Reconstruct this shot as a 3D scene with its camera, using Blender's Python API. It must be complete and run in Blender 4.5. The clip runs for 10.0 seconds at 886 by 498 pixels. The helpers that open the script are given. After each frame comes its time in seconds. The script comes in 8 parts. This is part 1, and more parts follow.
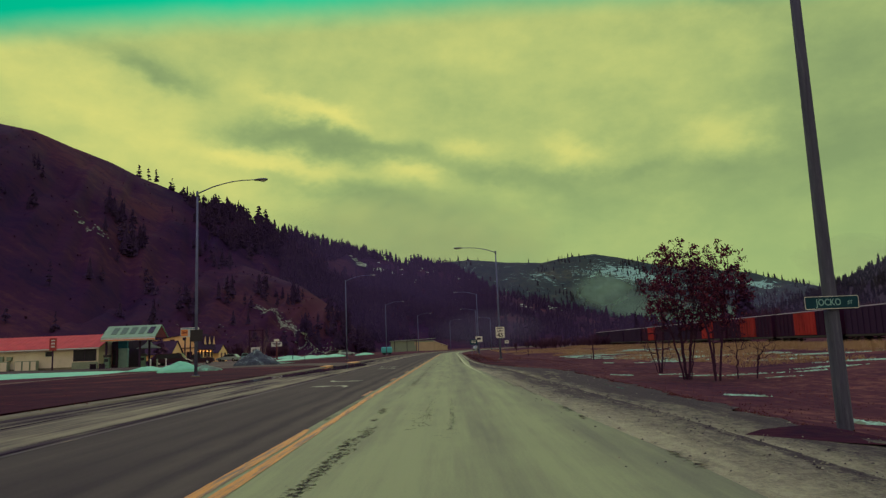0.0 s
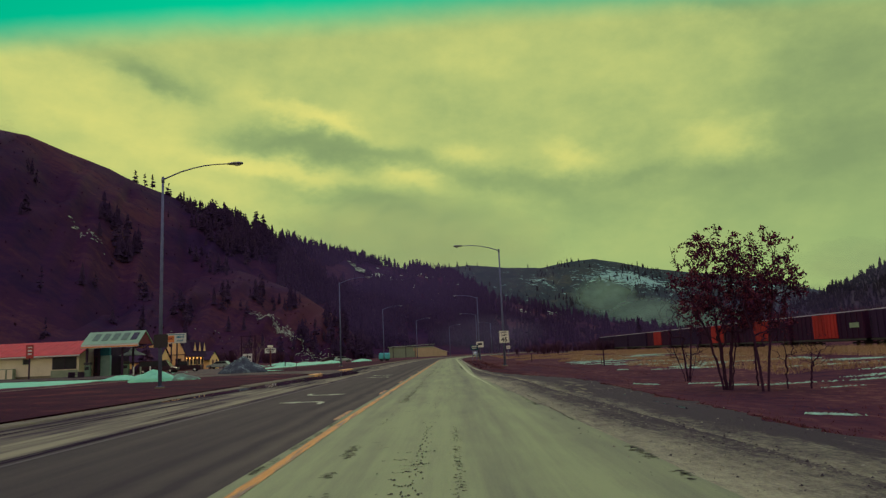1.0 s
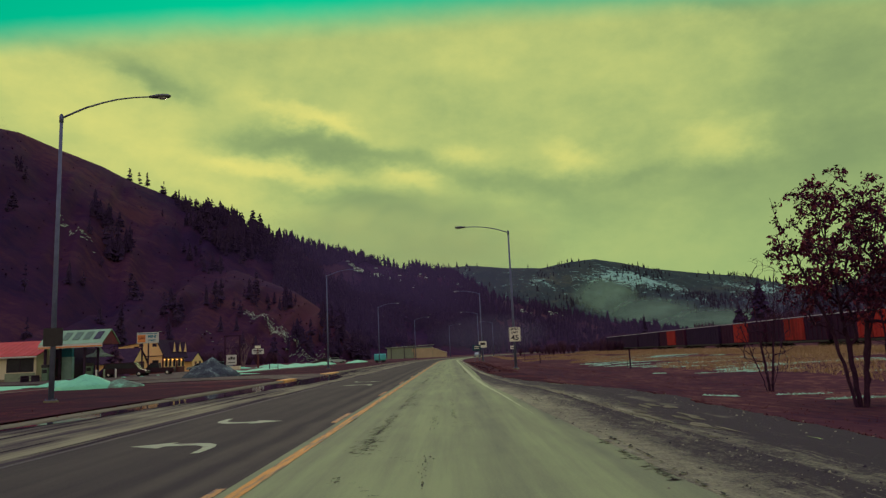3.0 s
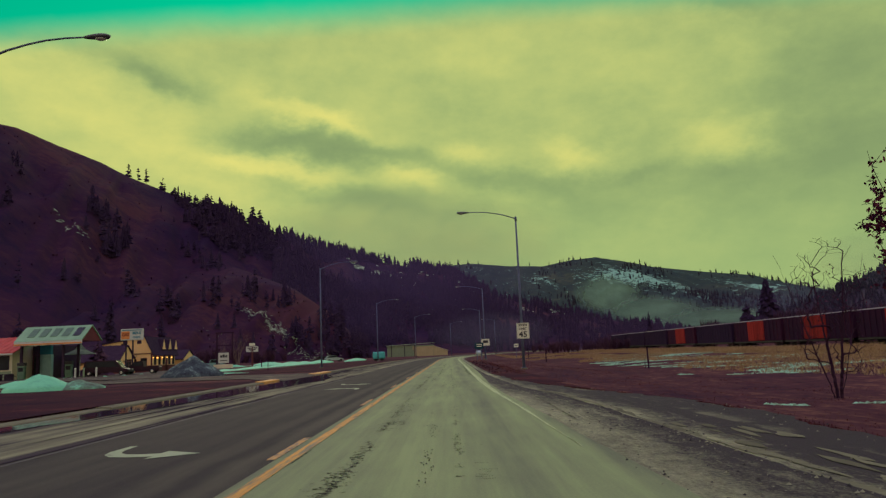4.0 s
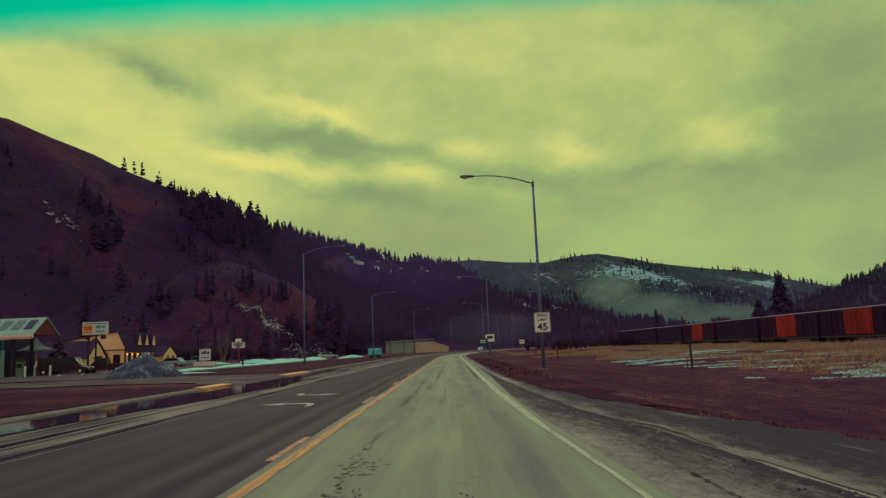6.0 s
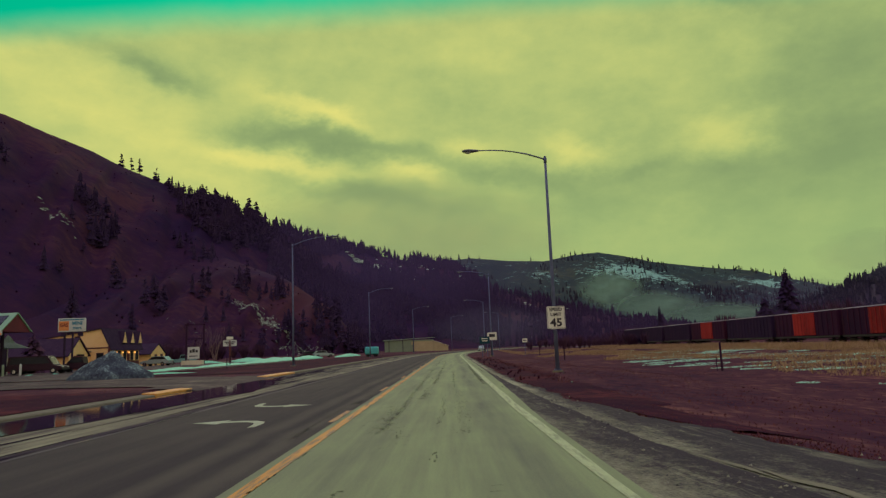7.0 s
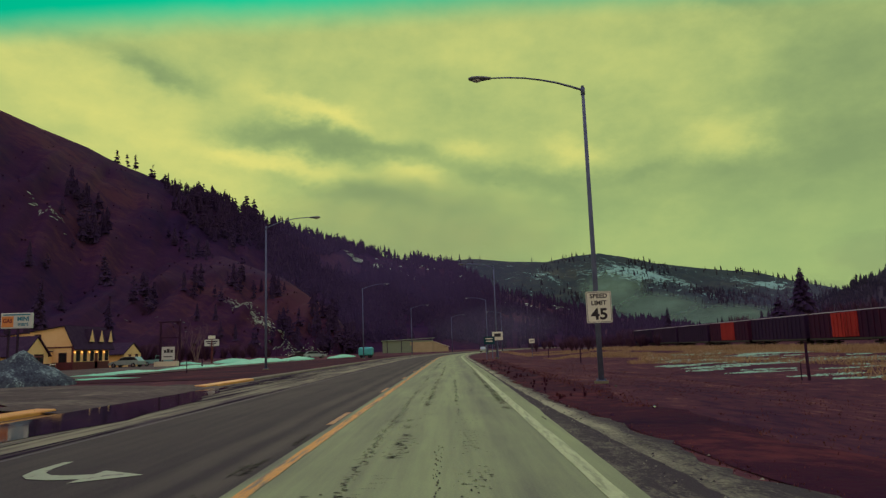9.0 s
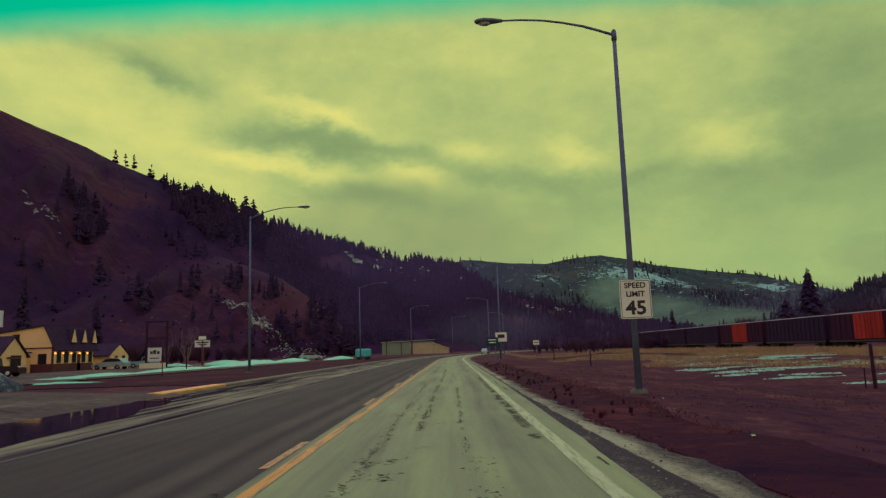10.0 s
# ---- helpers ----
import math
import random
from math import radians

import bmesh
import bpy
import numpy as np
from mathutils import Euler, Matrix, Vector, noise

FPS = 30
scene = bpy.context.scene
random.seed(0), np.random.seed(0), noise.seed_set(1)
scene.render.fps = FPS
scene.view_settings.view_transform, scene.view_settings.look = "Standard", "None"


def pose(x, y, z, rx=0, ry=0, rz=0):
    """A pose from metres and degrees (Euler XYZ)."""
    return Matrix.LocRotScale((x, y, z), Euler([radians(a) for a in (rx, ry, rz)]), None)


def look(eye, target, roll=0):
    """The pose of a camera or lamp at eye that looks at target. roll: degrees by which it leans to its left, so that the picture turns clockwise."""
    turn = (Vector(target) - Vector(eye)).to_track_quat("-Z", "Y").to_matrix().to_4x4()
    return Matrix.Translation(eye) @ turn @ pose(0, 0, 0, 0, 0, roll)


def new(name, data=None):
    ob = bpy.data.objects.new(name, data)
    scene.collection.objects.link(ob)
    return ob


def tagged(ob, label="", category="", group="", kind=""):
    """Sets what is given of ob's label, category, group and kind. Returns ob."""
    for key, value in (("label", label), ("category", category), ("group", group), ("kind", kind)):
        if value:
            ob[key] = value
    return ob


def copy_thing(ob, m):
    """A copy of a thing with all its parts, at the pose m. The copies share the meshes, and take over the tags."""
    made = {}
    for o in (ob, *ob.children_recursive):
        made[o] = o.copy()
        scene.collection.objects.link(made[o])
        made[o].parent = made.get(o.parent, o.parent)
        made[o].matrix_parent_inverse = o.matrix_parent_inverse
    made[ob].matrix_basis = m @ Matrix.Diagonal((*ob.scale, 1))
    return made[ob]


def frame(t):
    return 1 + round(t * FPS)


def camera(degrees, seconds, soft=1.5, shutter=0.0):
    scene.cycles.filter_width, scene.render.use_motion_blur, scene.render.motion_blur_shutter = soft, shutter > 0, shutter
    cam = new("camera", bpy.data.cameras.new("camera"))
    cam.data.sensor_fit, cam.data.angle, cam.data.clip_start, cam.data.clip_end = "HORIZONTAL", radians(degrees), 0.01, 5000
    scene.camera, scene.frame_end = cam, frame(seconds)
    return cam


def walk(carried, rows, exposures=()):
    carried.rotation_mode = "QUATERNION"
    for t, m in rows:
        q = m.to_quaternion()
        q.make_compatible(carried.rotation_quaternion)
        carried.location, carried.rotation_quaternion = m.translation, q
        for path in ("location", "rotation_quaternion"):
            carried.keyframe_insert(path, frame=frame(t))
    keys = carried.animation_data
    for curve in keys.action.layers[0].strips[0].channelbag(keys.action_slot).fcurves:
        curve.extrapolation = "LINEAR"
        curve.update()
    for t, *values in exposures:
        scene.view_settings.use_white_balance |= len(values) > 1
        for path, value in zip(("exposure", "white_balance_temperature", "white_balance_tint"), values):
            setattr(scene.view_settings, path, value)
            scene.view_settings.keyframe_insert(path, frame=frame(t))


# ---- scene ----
cam = camera(64.5, 10.0, soft=1.35)
PATH = [
    (0, (0.264, -4.303, 1.340), (0.206, 5.600, 2.730), -2.28),
    (0.5, (0.231, -1.590, 1.355), (0.178, 8.306, 2.794), -2.43),
    (1, (0.195, 1.130, 1.355), (0.155, 11.021, 2.824), -2.50),
    (1.5, (0.151, 3.962, 1.348), (0.114, 13.849, 2.847), -2.57),
    (2, (0.121, 6.752, 1.341), (0.092, 16.638, 2.849), -2.57),
    (2.5, (0.113, 9.175, 1.330), (0.084, 19.062, 2.826), -2.60),
    (4, (0.093, 17.109, 1.346), (0.040, 27.002, 2.802), -2.45),
    (4.5, (0.079, 19.767, 1.351), (0.019, 29.662, 2.793), -2.45),
    (5, (0.062, 22.333, 1.351), (-0.003, 32.231, 2.779), -2.47),
    (5.5, (0.044, 24.801, 1.354), (-0.021, 34.700, 2.772), -2.43),
    (7, (-0.007, 32.603, 1.357), (-0.073, 42.505, 2.747), -2.23),
    (7.5, (-0.016, 35.319, 1.352), (-0.083, 45.222, 2.737), -2.18),
    (8, (-0.025, 37.896, 1.352), (-0.094, 47.799, 2.734), -2.09),
    (8.5, (-0.038, 40.230, 1.348), (-0.107, 50.133, 2.739), -2.01),
    (9, (-0.056, 42.846, 1.354), (-0.130, 52.747, 2.757), -1.99),
    (9.5, (-0.079, 45.397, 1.349), (-0.158, 55.295, 2.770), -1.93),
    (10, (-0.103, 47.767, 1.340), (-0.185, 57.664, 2.768), -1.87),
]
walk(cam, [(t, look(eye, target, roll)) for t, eye, target, roll in PATH])

# ---- world and sun: low winter sun behind a broken cloud deck ----
SUN_AZ, SUN_EL = radians(-13.0), radians(19.0)
SUN_DIR = Vector((math.sin(SUN_AZ) * math.cos(SUN_EL), math.cos(SUN_AZ) * math.cos(SUN_EL), math.sin(SUN_EL)))


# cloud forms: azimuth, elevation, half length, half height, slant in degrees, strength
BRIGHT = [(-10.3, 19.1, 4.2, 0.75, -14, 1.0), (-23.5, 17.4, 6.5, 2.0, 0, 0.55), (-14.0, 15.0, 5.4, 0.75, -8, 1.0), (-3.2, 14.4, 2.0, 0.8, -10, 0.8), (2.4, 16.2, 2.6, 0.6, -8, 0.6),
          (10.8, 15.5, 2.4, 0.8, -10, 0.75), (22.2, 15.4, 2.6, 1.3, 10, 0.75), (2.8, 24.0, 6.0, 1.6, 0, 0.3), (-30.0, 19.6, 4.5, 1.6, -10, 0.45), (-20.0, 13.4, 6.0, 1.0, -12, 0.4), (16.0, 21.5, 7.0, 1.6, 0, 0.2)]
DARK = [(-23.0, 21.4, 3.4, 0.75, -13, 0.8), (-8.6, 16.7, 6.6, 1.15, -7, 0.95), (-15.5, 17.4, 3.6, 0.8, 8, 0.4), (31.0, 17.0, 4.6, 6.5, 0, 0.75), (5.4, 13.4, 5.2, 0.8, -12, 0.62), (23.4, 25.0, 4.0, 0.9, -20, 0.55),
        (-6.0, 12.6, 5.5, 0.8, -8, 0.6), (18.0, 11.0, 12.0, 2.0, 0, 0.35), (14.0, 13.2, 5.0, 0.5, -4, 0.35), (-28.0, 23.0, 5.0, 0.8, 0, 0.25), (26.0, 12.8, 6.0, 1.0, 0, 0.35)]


def make_world():
    world = bpy.data.worlds.new("overcast_sky")
    world.use_nodes = True
    scene.world = world
    nt = world.node_tree
    nt.nodes.clear()
    N, L = nt.nodes.new, nt.links.new

    def mth(op, a, b=None, c=None, clamp=False):
        n = N("ShaderNodeMath")
        n.operation, n.use_clamp = op, clamp
        for i, v in enumerate((a, b, c)):
            if v is None:
                continue
            if isinstance(v, (int, float)):
                n.inputs[i].default_value = v
            else:
                L(v, n.inputs[i])
        return n.outputs[0]

    def rng(v, a, b, c=0.0, d=1.0):
        n = N("ShaderNodeMapRange")
        n.interpolation_type = "SMOOTHSTEP"
        L(v, n.inputs[0])
        for i, x in enumerate((a, b, c, d)):
            n.inputs[1 + i].default_value = x
        return n.outputs[0]

    def mix(f, a, b):
        n = N("ShaderNodeMix")
        n.data_type = "RGBA"
        if isinstance(f, float):
            n.inputs[0].default_value = f
        else:
            L(f, n.inputs[0])
        for i, v in ((6, a), (7, b)):
            if isinstance(v, tuple):
                n.inputs[i].default_value = (*v, 1)
            else:
                L(v, n.inputs[i])
        return n.outputs[2]

    tc = N("ShaderNodeTexCoord")
    sep = N("ShaderNodeSeparateXYZ")
    L(tc.outputs["Generated"], sep.inputs[0])
    x, y, z = sep.outputs
    az = mth("MULTIPLY", mth("ARCTAN2", x, y), 57.2958)
    el = mth("MULTIPLY", mth("ARCSINE", z), 57.2958)
    flat = N("ShaderNodeCombineXYZ")
    L(az, flat.inputs[0])
    L(mth("MULTIPLY", el, 1.55), flat.inputs[1])

    def cloud(scale, detail, rough, off):
        m = N("ShaderNodeMapping")
        m.inputs["Location"].default_value = off
        L(flat.outputs[0], m.inputs[0])
        n = N("ShaderNodeTexNoise")
        n.inputs["Scale"].default_value, n.inputs["Detail"].default_value = scale, detail
        n.inputs["Roughness"].default_value = rough
        L(m.outputs[0], n.inputs["Vector"])
        return mth("SUBTRACT", n.outputs[0], 0.5)

    wa, wb = cloud(0.16, 7, 0.6, (31, 7, 0)), cloud(0.16, 7, 0.6, (3, 70, 0))
    azw, elw = mth("MULTIPLY_ADD", wa, 8.0, az), mth("MULTIPLY_ADD", wb, 4.4, el)
    v = mth("ADD", mth("MULTIPLY", cloud(0.05, 6, 0.55, (5, 5, 0)), 0.8), mth("MULTIPLY", cloud(0.17, 8, 0.62, (50, 9, 0)), 1.1))
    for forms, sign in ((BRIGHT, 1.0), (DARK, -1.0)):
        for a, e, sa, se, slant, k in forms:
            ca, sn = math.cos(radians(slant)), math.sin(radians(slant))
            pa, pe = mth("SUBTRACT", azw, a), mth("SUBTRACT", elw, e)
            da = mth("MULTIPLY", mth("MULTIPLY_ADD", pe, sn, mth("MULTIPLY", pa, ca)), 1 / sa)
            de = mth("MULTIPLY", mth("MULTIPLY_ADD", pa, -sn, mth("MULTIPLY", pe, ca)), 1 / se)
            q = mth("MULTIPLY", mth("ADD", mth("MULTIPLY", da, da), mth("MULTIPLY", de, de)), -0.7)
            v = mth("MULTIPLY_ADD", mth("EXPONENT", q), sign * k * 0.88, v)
    v = mth("MULTIPLY_ADD", az, -0.003, v)
    ramp = N("ShaderNodeValToRGB")
    ramp.color_ramp.interpolation = "B_SPLINE"
    e = ramp.color_ramp.elements
    e[0].position, e[1].position = 0.0, 1.0
    e[0].color, e[1].color = (0.20, 0.285, 0.13, 1), (0.86, 0.78, 0.21, 1)
    k = e.new(0.45)
    k.color = (0.398, 0.522, 0.184, 1)
    L(mth("MULTIPLY_ADD", v, 0.5, 0.45, True), ramp.inputs[0])
    # a greener, darker veil low over the hills
    low = mix(rng(el, 5.0, 15.0, 0.6, 0.0), ramp.outputs[0], (0.305, 0.445, 0.175))
    # a windscreen's teal tint strip painted into the sky above the edge of the deck, then a high rosy-grey overcast to
    # the zenith
    ahead = mth("MAXIMUM", y, 0.05)
    edge = mth("ADD", mth("MULTIPLY_ADD", mth("DIVIDE", x, ahead), -0.016, mth("DIVIDE", z, ahead)), mth("MULTIPLY", wa, 0.02))
    sky = N("ShaderNodeTexSky")
    sky.sky_type, sky.sun_disc = "NISHITA", False
    sky.sun_elevation, sky.sun_rotation = SUN_EL, SUN_AZ
    tint = N("ShaderNodeMix")
    tint.data_type, tint.blend_type = "RGBA", "MULTIPLY"
    tint.inputs[0].default_value = 1.0
    L(sky.outputs[0], tint.inputs[6])
    tint.inputs[7].default_value = (0.0, 0.10, 0.05, 1)
    tint_band = mix(0.85, tint.outputs[2], (0.0, 0.44, 0.24))
    full = mix(mth("MULTIPLY", rng(edge, 0.474, 0.548), rng(y, 0.3, 0.6)), low, tint_band)
    high = mix(rng(cloud(0.05, 4, 0.5, (9, 9, 0)), -0.25, 0.25), (0.46, 0.41, 0.66), (0.56, 0.49, 0.78))
    full = mix(rng(el, 31.0, 42.0), full, high)
    # away from the sun the low deck is a warm rosy grey
    full = mix(mth("MULTIPLY", rng(mth("MULTIPLY", y, -1.0), -0.1, 0.4), rng(el, 42.0, 31.0)), full, (0.56, 0.47, 0.33))
    full = mix(rng(el, -1.5, 0.0), (0.10, 0.075, 0.07), full)
    bg = N("ShaderNodeBackground")
    bg.inputs[1].default_value = 1.0
    L(full, bg.inputs[0])
    out = N("ShaderNodeOutputWorld")
    L(bg.outputs[0], out.inputs[0])


make_world()
sun = new("sun", bpy.data.lights.new("sun", "SUN"))
sun.data.energy, sun.data.angle, sun.data.color = 0.6, radians(16), (1.0, 0.84, 0.6)
sun.matrix_world = look(SUN_DIR * 200, (0, 0, 0))


# ---- materials ----
def material(name, colours, scale=3.0, rough=0.8, metal=0.0, bump=0.0, bump_scale=None, stretch=(1, 1, 1), contrast=0.2,
             fine=0.35, coords="Object", spec=0.4, gloss=None, emit=None, per_island=0.0, per_object=0.0):
    """A surface of two or three colours blended by broad and fine noise, with relief."""
    m = bpy.data.materials.new(name)
    m.use_nodes = True
    nt = m.node_tree
    N, L = nt.nodes.new, nt.links.new
    b = nt.nodes["Principled BSDF"]
    if coords == "World":
        src = N("ShaderNodeNewGeometry").outputs["Position"]
    elif coords == "UV":
        src = N("ShaderNodeTexCoord").outputs["UV"]
    else:
        src = N("ShaderNodeTexCoord").outputs["Object"]
    mp = N("ShaderNodeMapping")
    mp.inputs["Scale"].default_value = stretch
    L(src, mp.inputs[0])

    def nz(s, d, r=0.6):
        n = N("ShaderNodeTexNoise")
        n.inputs["Scale"].default_value, n.inputs["Detail"].default_value, n.inputs["Roughness"].default_value = s, d, r
        L(mp.outputs[0], n.inputs["Vector"])
        return n.outputs[0]

    broad, small = nz(scale, 4), nz(scale * 9.0, 3, 0.7)
    mixed = N("ShaderNodeMix")
    mixed.inputs[0].default_value = fine
    L(broad, mixed.inputs[2])
    L(small, mixed.inputs[3])
    value = mixed.outputs[0]
    if per_island or per_object:
        add = N("ShaderNodeMath")
        add.operation = "MULTIPLY_ADD"
        rnd = N("ShaderNodeNewGeometry").outputs["Random Per Island"] if per_island else N("ShaderNodeObjectInfo").outputs["Random"]
        L(rnd, add.inputs[0])
        add.inputs[1].default_value = per_island or per_object
        sub = N("ShaderNodeMath")
        sub.operation = "SUBTRACT"
        L(value, sub.inputs[0])
        sub.inputs[1].default_value = 0.5 * (per_island or per_object)
        L(sub.outputs[0], add.inputs[2])
        value = add.outputs[0]
    ramp = N("ShaderNodeValToRGB")
    ramp.color_ramp.interpolation = "EASE"
    e = ramp.color_ramp.elements
    lo, hi = 0.5 - contrast, 0.5 + contrast
    e[0].position, e[1].position = lo, hi
    e[0].color, e[1].color = (*colours[0], 1), (*colours[-1], 1)
    if len(colours) == 3:
        k = e.new(0.5)
        k.color = (*colours[1], 1)
    L(value, ramp.inputs[0])
    L(ramp.outputs[0], b.inputs["Base Color"])
    b.inputs["Roughness"].default_value, b.inputs["Metallic"].default_value = rough, metal
    b.inputs["Specular IOR Level"].default_value = spec
    if gloss is not None:
        r = N("ShaderNodeMapRange")
        L(broad, r.inputs[0])
        for i, x in enumerate((0.35, 0.65, rough, gloss)):
            r.inputs[1 + i].default_value = x
        L(r.outputs[0], b.inputs["Roughness"])
    if bump:
        bp = N("ShaderNodeBump")
        bp.inputs["Strength"].default_value, bp.inputs["Distance"].default_value = bump, 0.05
        L(nz(bump_scale or scale * 6, 4, 0.65), bp.inputs["Height"])
        L(bp.outputs[0], b.inputs["Normal"])
    if emit:
        b.inputs["Emission Color"].default_value, b.inputs["Emission Strength"].default_value = (*emit[0], 1), emit[1]
    return m


def worn_paint(name, paint, under, scale, wear, stretch=(1, 1, 1), coords="World"):
    """Road paint, scraped away in places to what lies under it."""
    m = material(name, [tuple(c * 0.8 for c in paint), paint], scale=2.0, rough=0.75, bump=0.3, bump_scale=60, coords=coords)
    nt = m.node_tree
    N, L = nt.nodes.new, nt.links.new
    b = nt.nodes["Principled BSDF"]
    col = b.inputs["Base Color"].links[0].from_socket
    src = N("ShaderNodeNewGeometry").outputs["Position"]
    mp = N("ShaderNodeMapping")
    mp.inputs["Scale"].default_value = stretch
    L(src, mp.inputs[0])
    n = N("ShaderNodeTexNoise")
    n.inputs["Scale"].default_value, n.inputs["Detail"].default_value, n.inputs["Roughness"].default_value = scale, 6, 0.7
    L(mp.outputs[0], n.inputs["Vector"])
    r = N("ShaderNodeMapRange")
    L(n.outputs[0], r.inputs[0])
    r.inputs[1].default_value, r.inputs[2].default_value = wear - 0.06, wear + 0.06
    mx = N("ShaderNodeMix")
    mx.data_type = "RGBA"
    L(r.outputs[0], mx.inputs[0])
    mx.inputs[6].default_value = (*under, 1)
    L(col, mx.inputs[7])
    L(mx.outputs[2], b.inputs["Base Color"])
    return m


def road_material(name, dark, pale, lines, streak=0.5, rough=0.8, gloss=None, near=0.0):
    """Asphalt under a dried film of road salt. lines: (lateral place, half width, sharpness, amount) where the film is thick;
    lateral place in metres from the road's axis is in the UV map's u, distance along in v."""
    m = bpy.data.materials.new(name)
    m.use_nodes = True
    nt = m.node_tree
    N, L = nt.nodes.new, nt.links.new
    b = nt.nodes["Principled BSDF"]
    uv = N("ShaderNodeTexCoord").outputs["UV"]
    sep = N("ShaderNodeSeparateXYZ")
    L(uv, sep.inputs[0])

    def mth(op, a, c, d=None, clamp=False):
        n = N("ShaderNodeMath")
        n.operation, n.use_clamp = op, clamp
        for i, v in enumerate((a, c, d)):
            if v is None:
                continue
            if isinstance(v, (int, float)):
                n.inputs[i].default_value = v
            else:
                L(v, n.inputs[i])
        return n.outputs[0]

    def nz(s, st, d=5, r=0.65):
        mp = N("ShaderNodeMapping")
        mp.inputs["Scale"].default_value = st
        L(uv, mp.inputs[0])
        n = N("ShaderNodeTexNoise")
        n.inputs["Scale"].default_value, n.inputs["Detail"].default_value, n.inputs["Roughness"].default_value = s, d, r
        L(mp.outputs[0], n.inputs["Vector"])
        return n.outputs[0]

    streaks, blot, grain = nz(1.0, (2.6, 0.10, 1)), nz(0.55, (1, 0.45, 1)), nz(38, (1, 1, 1), 3)
    wob = mth("MULTIPLY_ADD", mth("SUBTRACT", nz(0.35, (0.3, 1, 1)), 0.5), 0.5, sep.outputs[0])
    film = None
    for place, half, sharp, amount in lines:
        dist = mth("ABSOLUTE", mth("SUBTRACT", wob, place), 0.0)
        r = N("ShaderNodeMapRange")
        r.interpolation_type = "SMOOTHSTEP"
        L(dist, r.inputs[0])
        for i, x in enumerate((half - sharp, half + sharp, amount, 0.0)):
            r.inputs[1 + i].default_value = x
        film = r.outputs[0] if film is None else mth("ADD", film, r.outputs[0])
    if near:
        # paler at the near end, fading out between 12 and 30 m along
        r = N("ShaderNodeMapRange")
        r.interpolation_type = "SMOOTHSTEP"
        L(sep.outputs[1], r.inputs[0])
        for i, x in enumerate((12.0, 30.0, near, 0.0)):
            r.inputs[1 + i].default_value = x
        film = mth("ADD", film, r.outputs[0])
    tex = mth("ADD", mth("MULTIPLY", mth("SUBTRACT", streaks, 0.5), streak * 2.2), mth("MULTIPLY", mth("SUBTRACT", blot, 0.5), streak * 1.1))
    tex = mth("ADD", tex, mth("MULTIPLY", mth("SUBTRACT", grain, 0.5), 0.6))
    f = mth("ADD", film, tex, None, True)
    mx = N("ShaderNodeMix")
    mx.data_type = "RGBA"
    L(f, mx.inputs[0])
    mx.inputs[6].default_value, mx.inputs[7].default_value = (*dark, 1), (*pale, 1)
    L(mx.outputs[2], b.inputs["Base Color"])
    b.inputs["Roughness"].default_value = rough
    b.inputs["Specular IOR Level"].default_value = 0.12
    if gloss is not None:
        r = N("ShaderNodeMapRange")
        L(f, r.inputs[0])
        for i, x in enumerate((0.0, 0.6, gloss, rough)):
            r.inputs[1 + i].default_value = x
        L(r.outputs[0], b.inputs["Roughness"])
    bp = N("ShaderNodeBump")
    bp.inputs["Strength"].default_value, bp.inputs["Distance"].default_value = 0.35, 0.01
    L(nz(55, (1, 1, 1), 3, 0.7), bp.inputs["Height"])
    L(bp.outputs[0], b.inputs["Normal"])
    return m


PALE = (0.325, 0.395, 0.174)
M_LANE = road_material("salted_lane", (0.115, 0.112, 0.095), PALE, [(-0.25, 2.15, 0.25, 0.66), (-0.3, 0.55, 0.5, 0.16), (0.72, 0.25, 0.3, -0.16), (1.5, 0.3, 0.3, 0.10), (2.35, 0.5, 0.35, 0.42)], 0.55, 0.92, near=0.15)
M_TURN = road_material("turn_lane_asphalt", (0.043, 0.035, 0.038), (0.150, 0.136, 0.094), [(-2.68, 0.14, 0.12, 0.28), (-3.02, 0.10, 0.12, -0.16), (-3.35, 0.16, 0.14, 0.16), (-3.75, 0.16, 0.2, -0.12), (-4.4, 2.4, 0.3, 0.17), (-5.6, 0.3, 0.3, 0.06)], 0.3, 0.97)
M_FARL = road_material("streaked_lane", (0.046, 0.031, 0.044), (0.30, 0.29, 0.165), [(-8.1, 1.3, 0.3, 0.40), (-7.2, 0.35, 0.15, 0.24), (-9.7, 0.5, 0.3, 0.2), (-6.60, 0.07, 0.05, -0.7)], 1.25, 0.97)
M_YELLOW = worn_paint("worn_yellow_paint", (0.68, 0.31, 0.035), (0.20, 0.15, 0.08), 3.0, 0.46, (4, 0.22, 1))
M_DASH = worn_paint("scraped_yellow_paint", (0.55, 0.27, 0.06), (0.11, 0.09, 0.09), 4.0, 0.46, (4, 0.8, 1))
M_OLDYELLOW = worn_paint("faded_yellow_paint", (0.46, 0.32, 0.12), (0.070, 0.054, 0.060), 1.3, 0.66, (3, 0.25, 1))
M_WHITE = worn_paint("worn_white_paint", (0.54, 0.63, 0.29), (0.30, 0.35, 0.165), 3.0, 0.45, (4, 0.35, 1))
M_ARROW = worn_paint("white_arrow_paint", (0.37, 0.44, 0.26), (0.13, 0.12, 0.095), 3.0, 0.40)
M_TAR = material("dark_crack_filler", [(0.05, 0.046, 0.045), (0.13, 0.135, 0.085)], 6, 1.0, coords="World", spec=0.0)
M_KERB = material("old_concrete", [(0.13, 0.118, 0.085), (0.205, 0.19, 0.125), (0.28, 0.265, 0.165)], 0.9, 0.95, bump=0.4, bump_scale=30, coords="World", spec=0.05)
